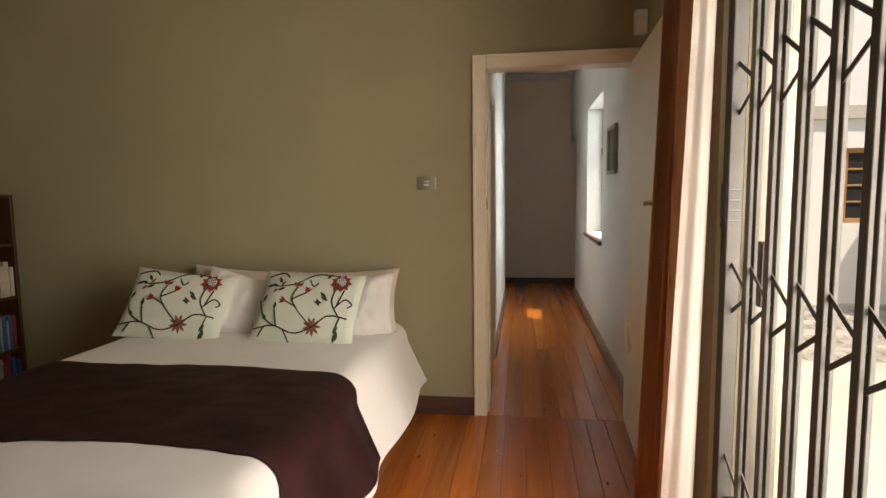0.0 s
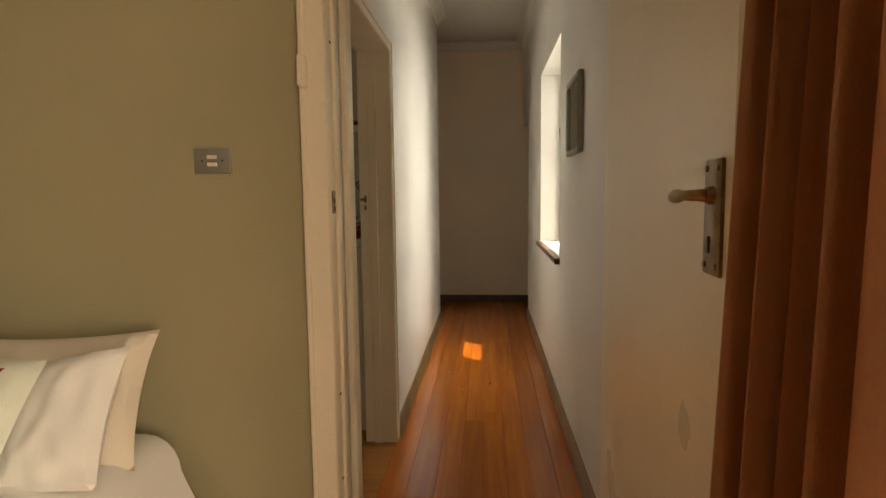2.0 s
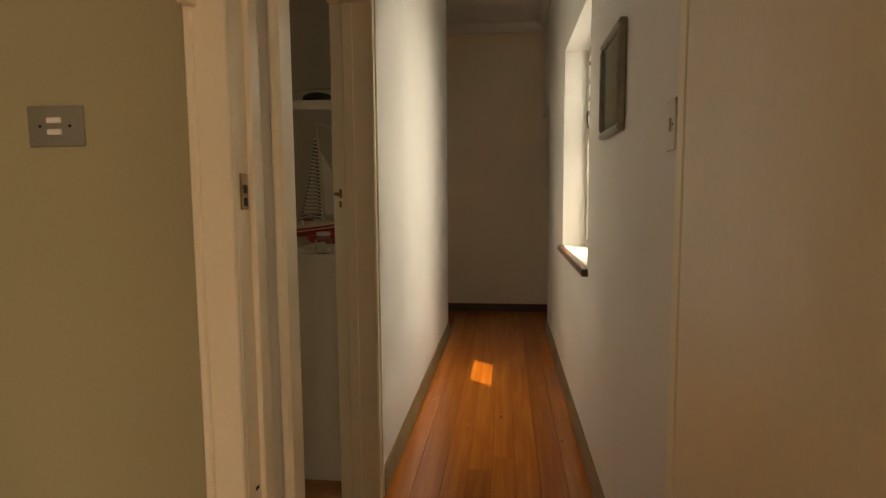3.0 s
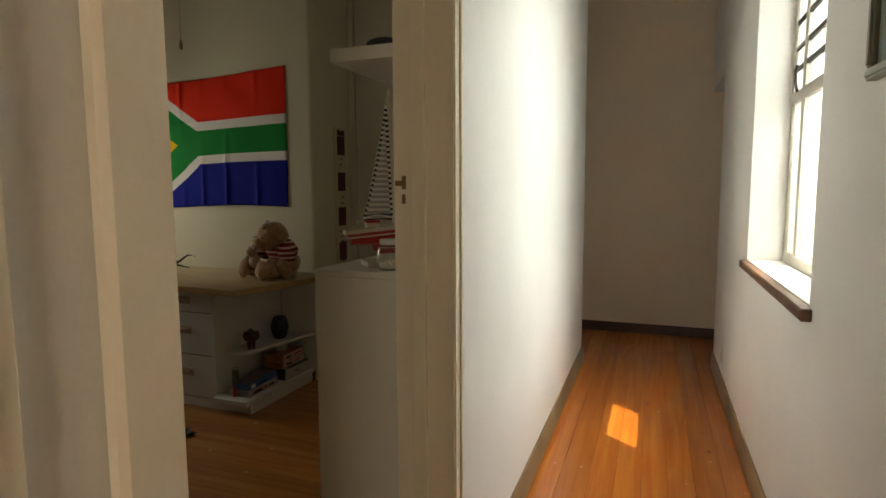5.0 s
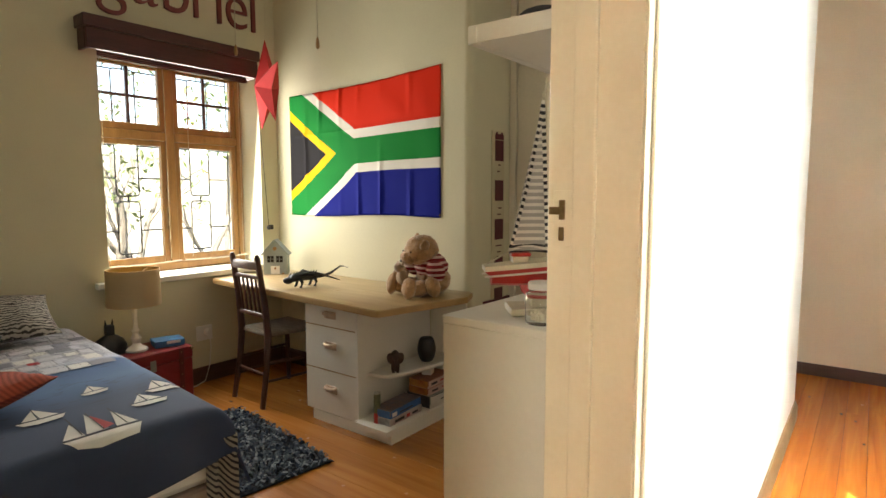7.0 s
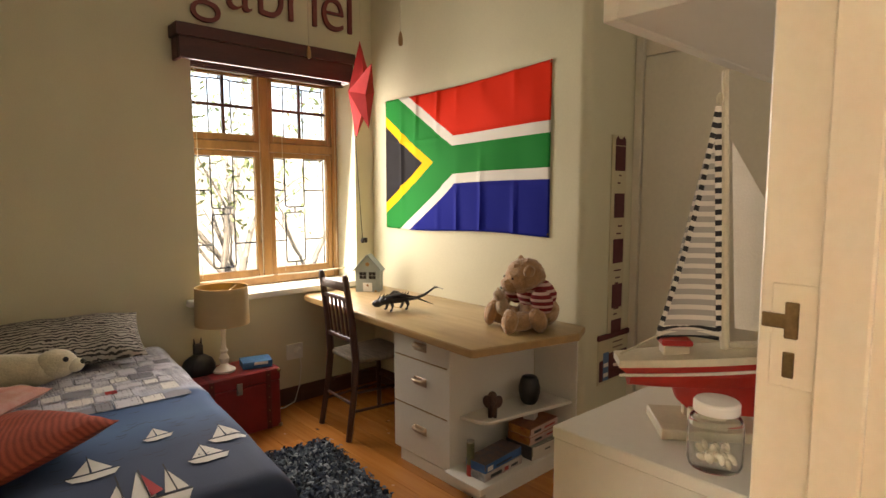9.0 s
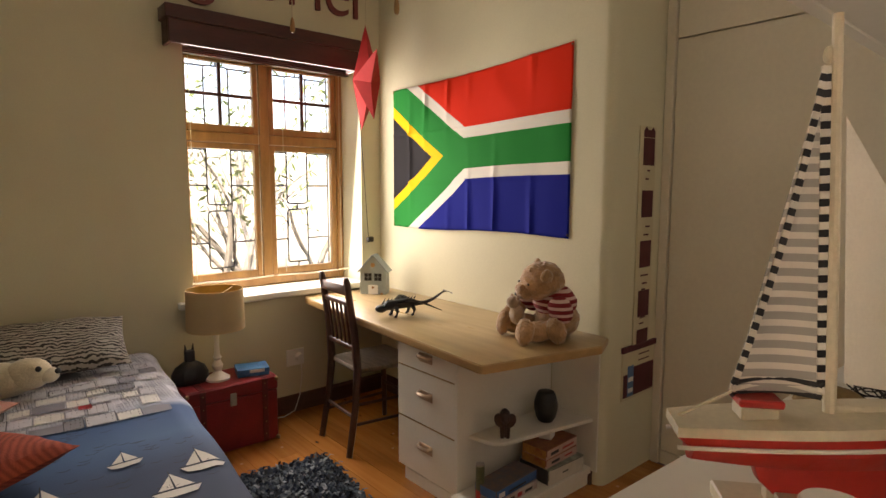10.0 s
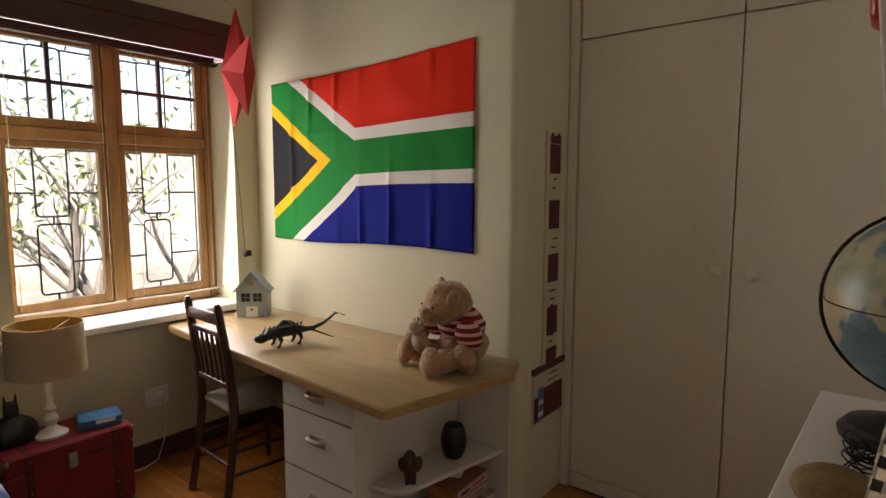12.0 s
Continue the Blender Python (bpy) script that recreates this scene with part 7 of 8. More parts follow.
rod(bm, (BX, 1.402, 1.185), JL, 0.0022, n=6)
part("forestay", bm, CORD, boat)
boat.location, boat.rotation_euler, boat.scale = BOAT_AT - Vector((0, 0, 0.030)), (0, 0, radians(-50)), (0.83, 0.83, 1)

# jar
JAR_G = glass_material()
JAR_G.name = "jar_glass"
jar = thing("glass_jar", "glass jar of pale shells with a white lid", "jar", (-0.298, 1.41, KZ))
bm = bmesh.new()
lathe(bm, [(0.030, 0.001), (0.040, 0.004), (0.043, 0.012), (0.043, 0.066), (0.040, 0.076), (0.031, 0.083), (0.031, 0.094), (0.0295, 0.094), (0.0295, 0.082), (0.038, 0.075), (0.041, 0.066), (0.041, 0.013), (0.038, 0.006), (0.0, 0.005)], n=28)
ob = part("glass_body", bm, JAR_G, jar, local=True)
ob.visible_shadow = False
bm = bmesh.new()
lathe(bm, [(0.030, 0.095), (0.0345, 0.086), (0.0355, 0.088), (0.0355, 0.100), (0.033, 0.103), (0.0, 0.103)], n=32)
part("lid", bm, WHITE_GLOSS, jar, "white screw lid", local=True)
bm = bmesh.new()
rnd = random.Random(2)
for k in range(26):
    a, r = rnd.uniform(0, 6.28), rnd.uniform(0, 0.027)
    ball(bm, (r * math.cos(a), r * math.sin(a), 0.013 + rnd.uniform(0, 0.018)), 0.009, 0.006, 0.005, turn=(rnd.uniform(0, 90), rnd.uniform(0, 90), 0), u=8, v=6)
part("shells", bm, HULL_CREAM, jar, local=True)

jar.scale = (0.86, 0.86, 0.95)
# globe and small things farther along the cabinet
GLOBE = material("printed_globe", (0.15, 0.25, 0.28), 0.38, vary=0.25, scale=9, fine=90, bump=0.15)
n, l, b = nodes_of(GLOBE)
co = n.new("ShaderNodeTexCoord")
land = n.new("ShaderNodeTexNoise")
land.inputs["Scale"].default_value, land.inputs["Detail"].default_value = 7.0, 8
relief = n.new("ShaderNodeTexNoise")
relief.inputs["Scale"].default_value, relief.inputs["Detail"].default_value = 16.0, 6
l.new(co.outputs["Object"], land.inputs["Vector"])
l.new(co.outputs["Object"], relief.inputs["Vector"])
cr = n.new("ShaderNodeValToRGB")
cr.color_ramp.elements[0].position, cr.color_ramp.elements[0].color = 0.35, (0.22, 0.27, 0.15, 1)
cr.color_ramp.elements[1].position, cr.color_ramp.elements[1].color = 0.68, (0.45, 0.30, 0.18, 1)
e = cr.color_ramp.elements.new(0.5)
e.color = (0.40, 0.37, 0.22, 1)
l.new(relief.outputs[0], cr.inputs[0])
shore = n.new("ShaderNodeMapRange")
shore.inputs["From Min"].default_value, shore.inputs["From Max"].default_value = 0.47, 0.495
l.new(land.outputs[0], shore.inputs["Value"])
mx = n.new("ShaderNodeMix")
mx.data_type = "RGBA"
l.new(shore.outputs[0], mx.inputs[0])
l.new(b.inputs["Base Color"].links[0].from_socket, mx.inputs[6])
l.new(cr.outputs[0], mx.inputs[7])
l.new(mx.outputs[2], b.inputs["Base Color"])
globe = thing("desk_globe", "old printed world globe on a dark stand", "globe", (-0.375, 2.24, KZ))
GC, GR = Vector((-0.335, 2.25, 1.275)), 0.160
bm = bmesh.new()
ball(bm, GC, GR, u=40, v=28)
part("sphere", bm, GLOBE, globe)
bm = bmesh.new()
ax = Vector((-0.20, 0.01, 0.98)).normalized()
side = Vector((1.0, -0.06, 0.0)).normalized()
side = (side - ax * side.dot(ax)).normalized()
tube(bm, [GC + (ax * math.cos(radians(a)) - side * math.sin(radians(a))) * (GR + 0.007) for a in range(0, 181, 9)], 0.0034, n=8)
part("meridian_arm", bm, IRON, globe)
bm = bmesh.new()
ring = [(GC + Vector((math.cos(radians(a)), math.sin(radians(a)), 0)) * (GR + 0.001)) for a in range(0, 361, 8)]
tube(bm, ring, 0.0012, n=5)
part("equator_line", bm, IRON, globe)
bm = bmesh.new()
lathe(bm, [(0.085, KZ + 0.0005), (0.088, KZ + 0.012), (0.075, KZ + 0.028), (0.04, KZ + 0.038), (0.018, KZ + 0.045), (0.012, KZ + 0.075)], n=32, at=(-0.375, 2.24, 0))
part("stand", bm, BLACK_TOY, globe)
wire = thing("wire_ball", "tangle of dark wire lying on the cabinet", "wire ornament", (-0.405, 2.055, KZ))
rnd = random.Random(6)
for k in range(13):
    a0, m = rnd.uniform(0, 6), pose(-0.405, 2.055, KZ + 0.034, rnd.uniform(-30, 30), rnd.uniform(-60, 60), rnd.uniform(0, 180))
    pts = [m @ Vector((0.05 * math.cos(q), 0.03 * math.sin(q), 0.004 * math.sin(3 * q + a0))) for q in [i * math.tau / 20 for i in range(21)]]
    bm = bmesh.new()
    tube(bm, [Vector((p.x, p.y, max(p.z, KZ + 0.003))) for p in pts], 0.0014, n=5)
    part("wire_loop", bm, IRON, wire)
STRAW = material("woven_straw", (0.26, 0.17, 0.06), 0.85, vary=0.25, scale=20, fine=120, bump=0.5)
bm = bmesh.new()
lathe(bm, [(0.052, 0.0005), (0.058, 0.012), (0.052, 0.026), (0.040, 0.035), (0.02, 0.040), (0.002, 0.041)], n=24)
solo("straw_hat", bm, STRAW, "small round woven straw dome on the cabinet", "basket", (-0.445, 1.955, KZ))

# bed
QUILT = bpy.data.materials.new("printed_quilt")
QUILT.use_nodes = True
n, l, b = nodes_of(QUILT)
co = n.new("ShaderNodeTexCoord")
sp = n.new("ShaderNodeSeparateXYZ")
l.new(co.outputs["Object"], sp.inputs[0])
wob = n.new("ShaderNodeTexNoise")
wob.inputs["Scale"].default_value = 3.5
l.new(co.outputs["Object"], wob.inputs["Vector"])
ad = n.new("ShaderNodeMath")
ad.operation = "MULTIPLY_ADD"
ad.inputs[1].default_value = 0.10
l.new(wob.outputs[0], ad.inputs[0])
l.new(sp.outputs[0], ad.inputs[2])
ramp = n.new("ShaderNodeValToRGB")
mr = n.new("ShaderNodeMapRange")
mr.inputs["From Min"].default_value, mr.inputs["From Max"].default_value = -3.45, -1.35
l.new(ad.outputs[0], mr.inputs["Value"])
l.new(mr.outputs[0], ramp.inputs[0])
cr = ramp.color_ramp
cr.elements[0].position, cr.elements[0].color = 0.32, (0.52, 0.52, 0.60, 1)
cr.elements[1].position, cr.elements[1].color = 0.96, (0.030, 0.044, 0.090, 1)
for p, c in ((0.43, (0.48, 0.53, 0.64, 1)), (0.475, (0.030, 0.090, 0.22, 1)), (0.60, (0.055, 0.130, 0.27, 1)), (0.72, (0.026, 0.052, 0.115, 1))):
    e = cr.elements.new(p)
    e.color = c
# town print: blocks and lines over the pale part
brick = n.new("ShaderNodeTexBrick")
brick.inputs["Color1"].default_value, brick.inputs["Color2"].default_value, brick.inputs["Mortar"].default_value = (0.60, 0.60, 0.66, 1), (0.42, 0.42, 0.49, 1), (0.72, 0.72, 0.74, 1)
brick.inputs["Scale"].default_value, brick.inputs["Mortar Size"].default_value = 9.0, 0.012
brick.offset = 0.37
wv2 = n.new("ShaderNodeTexNoise")
wv2.inputs["Scale"].default_value = 5
l.new(co.outputs["Object"], wv2.inputs["Vector"])
vm = n.new("ShaderNodeVectorMath")
vm.operation = "MULTIPLY_ADD"
vm.inputs[1].default_value = (0.02, 0.02, 0)
l.new(wv2.outputs[1], vm.inputs[0])
l.new(co.outputs["Object"], vm.inputs[2])
l.new(vm.outputs[0], brick.inputs["Vector"])
town = n.new("ShaderNodeMapRange")
town.inputs["From Min"].default_value, town.inputs["From Max"].default_value = 0.46, 0.39
l.new(mr.outputs[0], town.inputs["Value"])
mx = n.new("ShaderNodeMix")
mx.data_type = "RGBA"
l.new(town.outputs[0], mx.inputs[0])
l.new(ramp.outputs[0], mx.inputs[6])
lines = n.new("ShaderNodeTexBrick")
lines.inputs["Color1"].default_value, lines.inputs["Color2"].default_value, lines.inputs["Mortar"].default_value = (1, 1, 1, 1), (0.82, 0.83, 0.85, 1), (0.13, 0.13, 0.14, 1)
lines.inputs["Scale"].default_value, lines.inputs["Mortar Size"].default_value = 21.0, 0.018
lines.offset, lines.squash, lines.squash_frequency = 0.31, 1.7, 3
l.new(vm.outputs[0], lines.inputs["Vector"])
where = n.new("ShaderNodeTexNoise")
where.inputs["Scale"].default_value, where.inputs["Detail"].default_value = 8.0, 1
l.new(co.outputs["Object"], where.inputs["Vector"])
cut = n.new("ShaderNodeMapRange")
cut.inputs["From Min"].default_value, cut.inputs["From Max"].default_value = 0.45, 0.49
l.new(where.outputs[0], cut.inputs["Value"])
ink = n.new("ShaderNodeMix")
ink.data_type, ink.blend_type = "RGBA", "MULTIPLY"
l.new(cut.outputs[0], ink.inputs[0])
l.new(brick.outputs[0], ink.inputs[6])
l.new(lines.outputs[0], ink.inputs[7])
l.new(ink.outputs[2], mx.inputs[7])
l.new(mx.outputs[2], b.inputs["Base Color"])
b.inputs["Roughness"].default_value = 0.85
fb = n.new("ShaderNodeTexNoise")
fb.inputs["Scale"].default_value = 220
bp = n.new("ShaderNodeBump")
bp.inputs["Strength"].default_value, bp.inputs["Distance"].default_value = 0.2, 0.002
l.new(fb.outputs[0], bp.inputs["Height"])
l.new(bp.outputs[0], b.inputs["Normal"])

kb = thing("single_bed", "child's single bed with a beige upholstered base", "bed", (-2.45, 0.95, 0))
BEIGE = material("beige_bed_base", (0.36, 0.28, 0.23), 0.9, vary=0.08, scale=8, fine=260, bump=0.2)
KBY = 1.065
bed_turn = Matrix.Translation((-3.44, KBY, 0)) @ pose(0, 0, 0, 0, 0, -5.0)
for nm, args, mt in (("bed_base", (0.01, 1.86, -0.45, 0.45, 0.05, 0.29), BEIGE), ("mattress", (0.01, 1.86, -0.45, 0.45, 0.292, 0.52), LINEN)):
    bm = bmesh.new()
    box(bm, *args, bevel=0.03 if nm == "mattress" else 0.01)
    moved(bm, bm.verts, bed_turn)
    part(nm, bm, mt, kb)
for x in (0.08, 1.78):
    for y in (-0.38, 0.38):
        bm = bmesh.new()
        rod(bm, (x, y, 0), (x, y, 0.052), 0.022)
        moved(bm, bm.verts, bed_turn)
        part("leg", bm, DARK_WOOD, kb)
kplace = cover_place(0, 0, 0.55, 0.43, 1.80, 0.075, 0.22, seed=4.2, wave=0.012, soft=0.008)


def kid_place(s, t, lift=0.0):
    p = kplace(s, t)
    # head at x = 0, foot towards +x
    return bed_turn @ Vector((-p.y, p.x, p.z + lift))


HEM = material("striped_sheet_hem", (0.50, 0.46, 0.38), 0.9, vary=0.05, scale=10, fine=240)
n, l, b = nodes_of(HEM)
co = n.new("ShaderNodeTexCoord")
wv = n.new("ShaderNodeTexWave")
wv.bands_direction = "DIAGONAL"
wv.inputs["Scale"].default_value, wv.inputs["Distortion"].default_value = 26.0, 1.5
l.new(co.outputs["Object"], wv.inputs["Vector"])
gt = n.new("ShaderNodeMath")
gt.operation = "GREATER_THAN"
gt.inputs[1].default_value = 0.6
l.new(wv.outputs[1], gt.inputs[0])
mx = n.new("ShaderNodeMix")
mx.data_type = "RGBA"
mx.inputs[7].default_value = (0.06, 0.06, 0.065, 1)
l.new(gt.outputs[0], mx.inputs[0])
l.new(b.inputs["Base Color"].links[0].from_socket, mx.inputs[6])
l.new(mx.outputs[2], b.inputs["Base Color"])
bm = bmesh.new()


def hem_place(u, v):
    run = u * 0.24
    x = 1.885 - max(0.0, run - 0.12)
    y = 0.385 + min(run, 0.12)
    return bed_turn @ Vector((x + 0.006 * math.sin(u * 21), y + 0.006 * math.sin(u * 17), 0.46 - v * (0.22 + 0.05 * math.sin(u * 3.1))))


sheet(bm, 24, 12, hem_place)
thicken(bm, 0.003)
solo("striped_sheet", bm, HEM, "striped cotton sheet corner hanging below the quilt", "bed sheet")
bm = bmesh.new()
sheet(bm, 54, 84, lambda u, v: kid_place((u - 0.5) * 2 * (0.43 + 0.30), v * (1.80 + 0.24 + 0.05 * math.sin(u * 5)), 0))
bmesh.ops.recalc_face_normals(bm, faces=bm.faces)
thicken(bm, -0.010)
quilt = thing("printed_quilt", "navy and pale printed quilt with sailing boats on the single bed", "quilt", (-2.45, 0.95, 0.5))
quilt.location = (0, 0, 0)
part("quilt_cloth", bm, QUILT, quilt)
WHITE_PRINT = material("white_quilt_print", (0.76, 0.74, 0.70), 0.85, vary=0.05, scale=20, fine=220)
RED_PRINT = material("red_quilt_print", (0.42, 0.025, 0.03), 0.85, vary=0.08, scale=20, fine=220)
INK = material("dark_quilt_ink", (0.02, 0.022, 0.03), 0.85, vary=0.1)


def patch(name, outline, mat, lift=0.004):
    """A printed shape that follows the quilt, from points (s across, t along)."""
    bm = bmesh.new()
    f = bm.faces.new([bm.verts.new((x, y, 0)) for x, y in outline])
    bmesh.ops.triangulate(bm, faces=[f])
    for _ in range(2):
        bmesh.ops.subdivide_edges(bm, edges=bm.edges[:], cuts=1, use_grid_fill=True)
    for v in bm.verts:
        v.co = kid_place(v.co.x, v.co.y, lift + 0.0105)
    part(name, bm, mat, quilt, smooth=False)


def print_boat(s, t, k, red=False, masts=2):
    """Seen from the foot: across is s, up is towards the head."""
    def q(pts):
        return [(s + a * k, t - c * k * 1.6) for a, c in pts]
    patch("boat_hull", q([(-0.5, 0), (0.55, 0.02), (0.42, -0.16), (-0.1, -0.2), (-0.38, -0.15)]), WHITE_PRINT)
    patch("boat_stripe", q([(-0.5, 0.0), (0.55, 0.02), (0.54, 0.045), (-0.5, 0.03)]), INK, 0.005)
    if masts == 3:
        patch("sail", q([(-0.48, 0.05), (-0.2, 0.05), (-0.26, 0.42)]), WHITE_PRINT)
        patch("sail", q([(-0.18, 0.06), (0.12, 0.06), (0.02, 0.6)]), WHITE_PRINT)
        patch("sail", q([(0.06, 0.06), (0.22, 0.12), (0.05, 0.52)]), RED_PRINT, 0.006)
        patch("sail", q([(0.22, 0.06), (0.52, 0.07), (0.36, 0.52)]), WHITE_PRINT)
    else:
        patch("sail", q([(-0.36, 0.06), (-0.03, 0.06), (-0.02, 0.5)]), WHITE_PRINT)
        patch("sail", q([(0.02, 0.06), (0.42, 0.08), (0.0, 0.56)]), WHITE_PRINT)
    for x in ((-0.02,) if masts == 2 else (-0.24, 0.04, 0.36)):
        patch("mast", q([(x - 0.008, 0.05), (x + 0.012, 0.05), (x + 0.012, 0.62), (x - 0.008, 0.62)]), INK, 0.007)


print_boat(0.10, 1.79, 0.22, masts=3)
print_boat(0.31, 1.60, 0.125)
print_boat(0.21, 1.33, 0.095)
print_boat(0.41, 1.47, 0.13)
print_boat(-0.005, 1.50, 0.14)
print_boat(-0.26, 1.64, 0.16)
print_boat(-0.30, 1.36, 0.11)


def flat_print(name, quads, mat, lift):
    """Small printed rectangles (across, along, width, height) in one layer on the quilt."""
    bm = bmesh.new()
    for s, t, w, h in quads:
        bm.faces.new([bm.verts.new(kid_place(x, y, lift + 0.0105)) for x, y in ((s, t), (s + w, t), (s + w, t + h), (s, t + h))])
    part(name, bm, mat, quilt, smooth=False)


LILAC_PRINT = material("pale_lilac_quilt_print", (0.61, 0.60, 0.645), 0.85, vary=0.06, scale=20, fine=220)
GREY_PRINT = material("grey_quilt_print", (0.27, 0.27, 0.31), 0.85, vary=0.06, scale=20, fine=220)
rnd = random.Random(11)
row = 0.20
while row < 0.90:
    tall = rnd.uniform(0.075, 0.115)
    s = -0.40 + rnd.uniform(0, 0.03)
    while s < 0.38:
        w, h = rnd.uniform(0.045, 0.105), tall * rnd.uniform(0.6, 1.0)
        t = row + tall - h
        if rnd.random() < 0.85:
            body = WHITE_PRINT if rnd.random() < 0.25 else LILAC_PRINT if rnd.random() < 0.75 else GREY_PRINT
            patch("town_house", [(s, t), (s + w, t), (s + w, t + h), (s, t + h)] if rnd.random() < 0.6 else [(s, t + 0.012), (s + w / 2, t - 0.012), (s + w, t + 0.012), (s + w, t + h), (s, t + h)], body, 0.0034)
            marks = [(s, t, w, 0.003), (s, t + h, w, 0.003), (s, t, 0.0024, h), (s + w, t, 0.0024, h)]
            n_win = rnd.randint(3, 6)
            for i in range(n_win):
                for j in range(rnd.randint(1, 3)):
                    marks.append((s + (i + 0.5) * w / n_win - 0.003, t + 0.010 + j * h * 0.3, rnd.uniform(0.0018, 0.005), rnd.uniform(0.005, 0.011)))
            flat_print("house_ink", marks, INK if rnd.random() < 0.55 else GREY_PRINT, 0.0058)
        s += w + rnd.uniform(0.0, 0.010)
    row += tall + rnd.uniform(0.0, 0.012)
patch("red_house", [(0.12, 0.70), (0.165, 0.70), (0.165, 0.75), (0.12, 0.75)], RED_PRINT, 0.0052)
for k in range(90):
    s, t = rnd.uniform(-0.38, 0.42), rnd.uniform(0.93, 1.6)
    patch("wave_line", [(s, t), (s + 0.02, t + 0.006), (s + 0.035, t - 0.004), (s + 0.035, t - 0.001), (s + 0.02, t + 0.009), (s, t + 0.003)], INK, 0.0040)

PILLOW_STRIPE = material("wavy_striped_pillowcase", (0.42, 0.39, 0.34), 0.88, vary=0.05, scale=8, fine=240, bump=0.2)
n, l, b = nodes_of(PILLOW_STRIPE)
co = n.new("ShaderNodeTexCoord")
wv = n.new("ShaderNodeTexWave")
wv.bands_direction = "Y"
wv.inputs["Scale"].default_value, wv.inputs["Distortion"].default_value, wv.inputs["Detail"].default_value, wv.inputs["Detail Scale"].default_value = 17.0, 7.0, 2.5, 1.6
l.new(co.outputs["Object"], wv.inputs["Vector"])
gt = n.new("ShaderNodeMath")
gt.operation = "GREATER_THAN"
gt.inputs[1].default_value = 0.60
l.new(wv.outputs[1], gt.inputs[0])
mx = n.new("ShaderNodeMix")
mx.data_type = "RGBA"
mx.inputs[7].default_value = (0.045, 0.04, 0.036, 1)
l.new(gt.outputs[0], mx.inputs[0])
l.new(b.inputs["Base Color"].links[0].from_socket, mx.inputs[6])
l.new(mx.outputs[2], b.inputs["Base Color"])
bm = bmesh.new()
cushion(bm, 0.70, 0.36, 0.13, seed=9, crease=0.014)
ob = solo("striped_pillow", bm, PILLOW_STRIPE, "pillow in a wavy dark-striped case at the bed head", "pillow")
ob.matrix_world = pose(-3.265, 1.06, 0.690, 28, 0, 84)

PLUSH_WHITE = material("cream_plush", (0.74, 0.66, 0.47), 0.95, vary=0.12, scale=16, fine=110, bump=0.7, sheen=0.5, depth=0.005)
seal = thing("plush_seal", "cream plush baby seal lying on the bed", "soft toy", (-3.09, 0.845, 0.56))
seal.rotation_euler = (0, 0, radians(62))
bm = bmesh.new()
ball(bm, (0, 0, 0.072), 0.22, 0.085, 0.078, u=26, v=14, lump=0.06, seed=1)
ball(bm, (0.17, 0, 0.095), 0.085, 0.07, 0.066, u=20, v=12, lump=0.03, seed=2)
ball(bm, (0.245, 0, 0.085), 0.036, 0.045, 0.032, u=14, v=10)
ball(bm, (-0.22, 0, 0.03), 0.06, 0.075, 0.02, u=14, v=8)
part("plush_body", bm, PLUSH_WHITE, seal, local=True)
for s in (-1, 1):
    bm = bmesh.new()
    ball(bm, (0.06, s * 0.095, 0.02), 0.055, 0.04, 0.016, u=14, v=8, turn=(0, 0, s * 30))
    part("flipper", bm, PLUSH_WHITE, seal, local=True)
bm = bmesh.new()
ball(bm, (0.277, 0, 0.10), 0.012, 0.018, 0.012, u=10, v=8)
part("nose", bm, BLACK_TOY, seal, local=True)
for s in (-1, 1):
    bm = bmesh.new()
    ball(bm, (0.225, s * 0.045, 0.125), 0.012, u=10, v=8)
    part("eye", bm, BLACK_TOY, seal, local=True)

CORAL = material("coral_knit", (0.44, 0.075, 0.035), 0.9, vary=0.15, scale=10, fine=200, bump=0.5)
n, l, b = nodes_of(CORAL)
co = n.new("ShaderNodeTexCoord")
wv = n.new("ShaderNodeTexWave")
wv.bands_direction = "DIAGONAL"
wv.inputs["Scale"].default_value, wv.inputs["Distortion"].default_value = 28.0, 0.6
l.new(co.outputs["Object"], wv.inputs["Vector"])
mx = n.new("ShaderNodeMix")
mx.data_type = "RGBA"
mx.blend_type = "MULTIPLY"
mx.inputs[7].default_value = (0.62, 0.55, 0.5, 1)
l.new(wv.outputs[1], mx.inputs[0])
l.new(b.inputs["Base Color"].links[0].from_socket, mx.inputs[6])
l.new(mx.outputs[2], b.inputs["Base Color"])
bm = bmesh.new()
cushion(bm, 0.50, 0.50, 0.14, seed=5, crease=0.006)
ob = solo("coral_cushion", bm, CORAL, "coral knitted square cushion lying on the bed", "cushion")
ob.matrix_world = pose(-2.21, 0.71, 0.612, 4, -5, 28)
PINK = material("pink_printed_cotton", (0.50, 0.20, 0.16), 0.88, vary=0.25, scale=22, fine=240, bump=0.2, alt=(0.62, 0.40, 0.34))
bm = bmesh.new()
cushion(bm, 0.34, 0.28, 0.08, seed=8, crease=0.008)
ob = solo("pink_cushion", bm, PINK, "pink printed cushion behind the coral cushion", "cushion")
ob.matrix_world = pose(-2.78, 0.73, 0.602, 4, -4, 40)

# shaggy rug
RAG = [material("rug_strip_" + nme, c, 0.95, vary=0.2, scale=30, fine=200, bump=0.3) for nme, c in (("navy", (0.030, 0.045, 0.075)), ("slate", (0.095, 0.125, 0.155)), ("pale", (0.25, 0.29, 0.32)), ("black", (0.014, 0.017, 0.024)))]
rug = thing("shaggy_rug", "blue-grey shaggy rag rug on the floor boards", "rug", (-2.32, 1.82, 0.001))
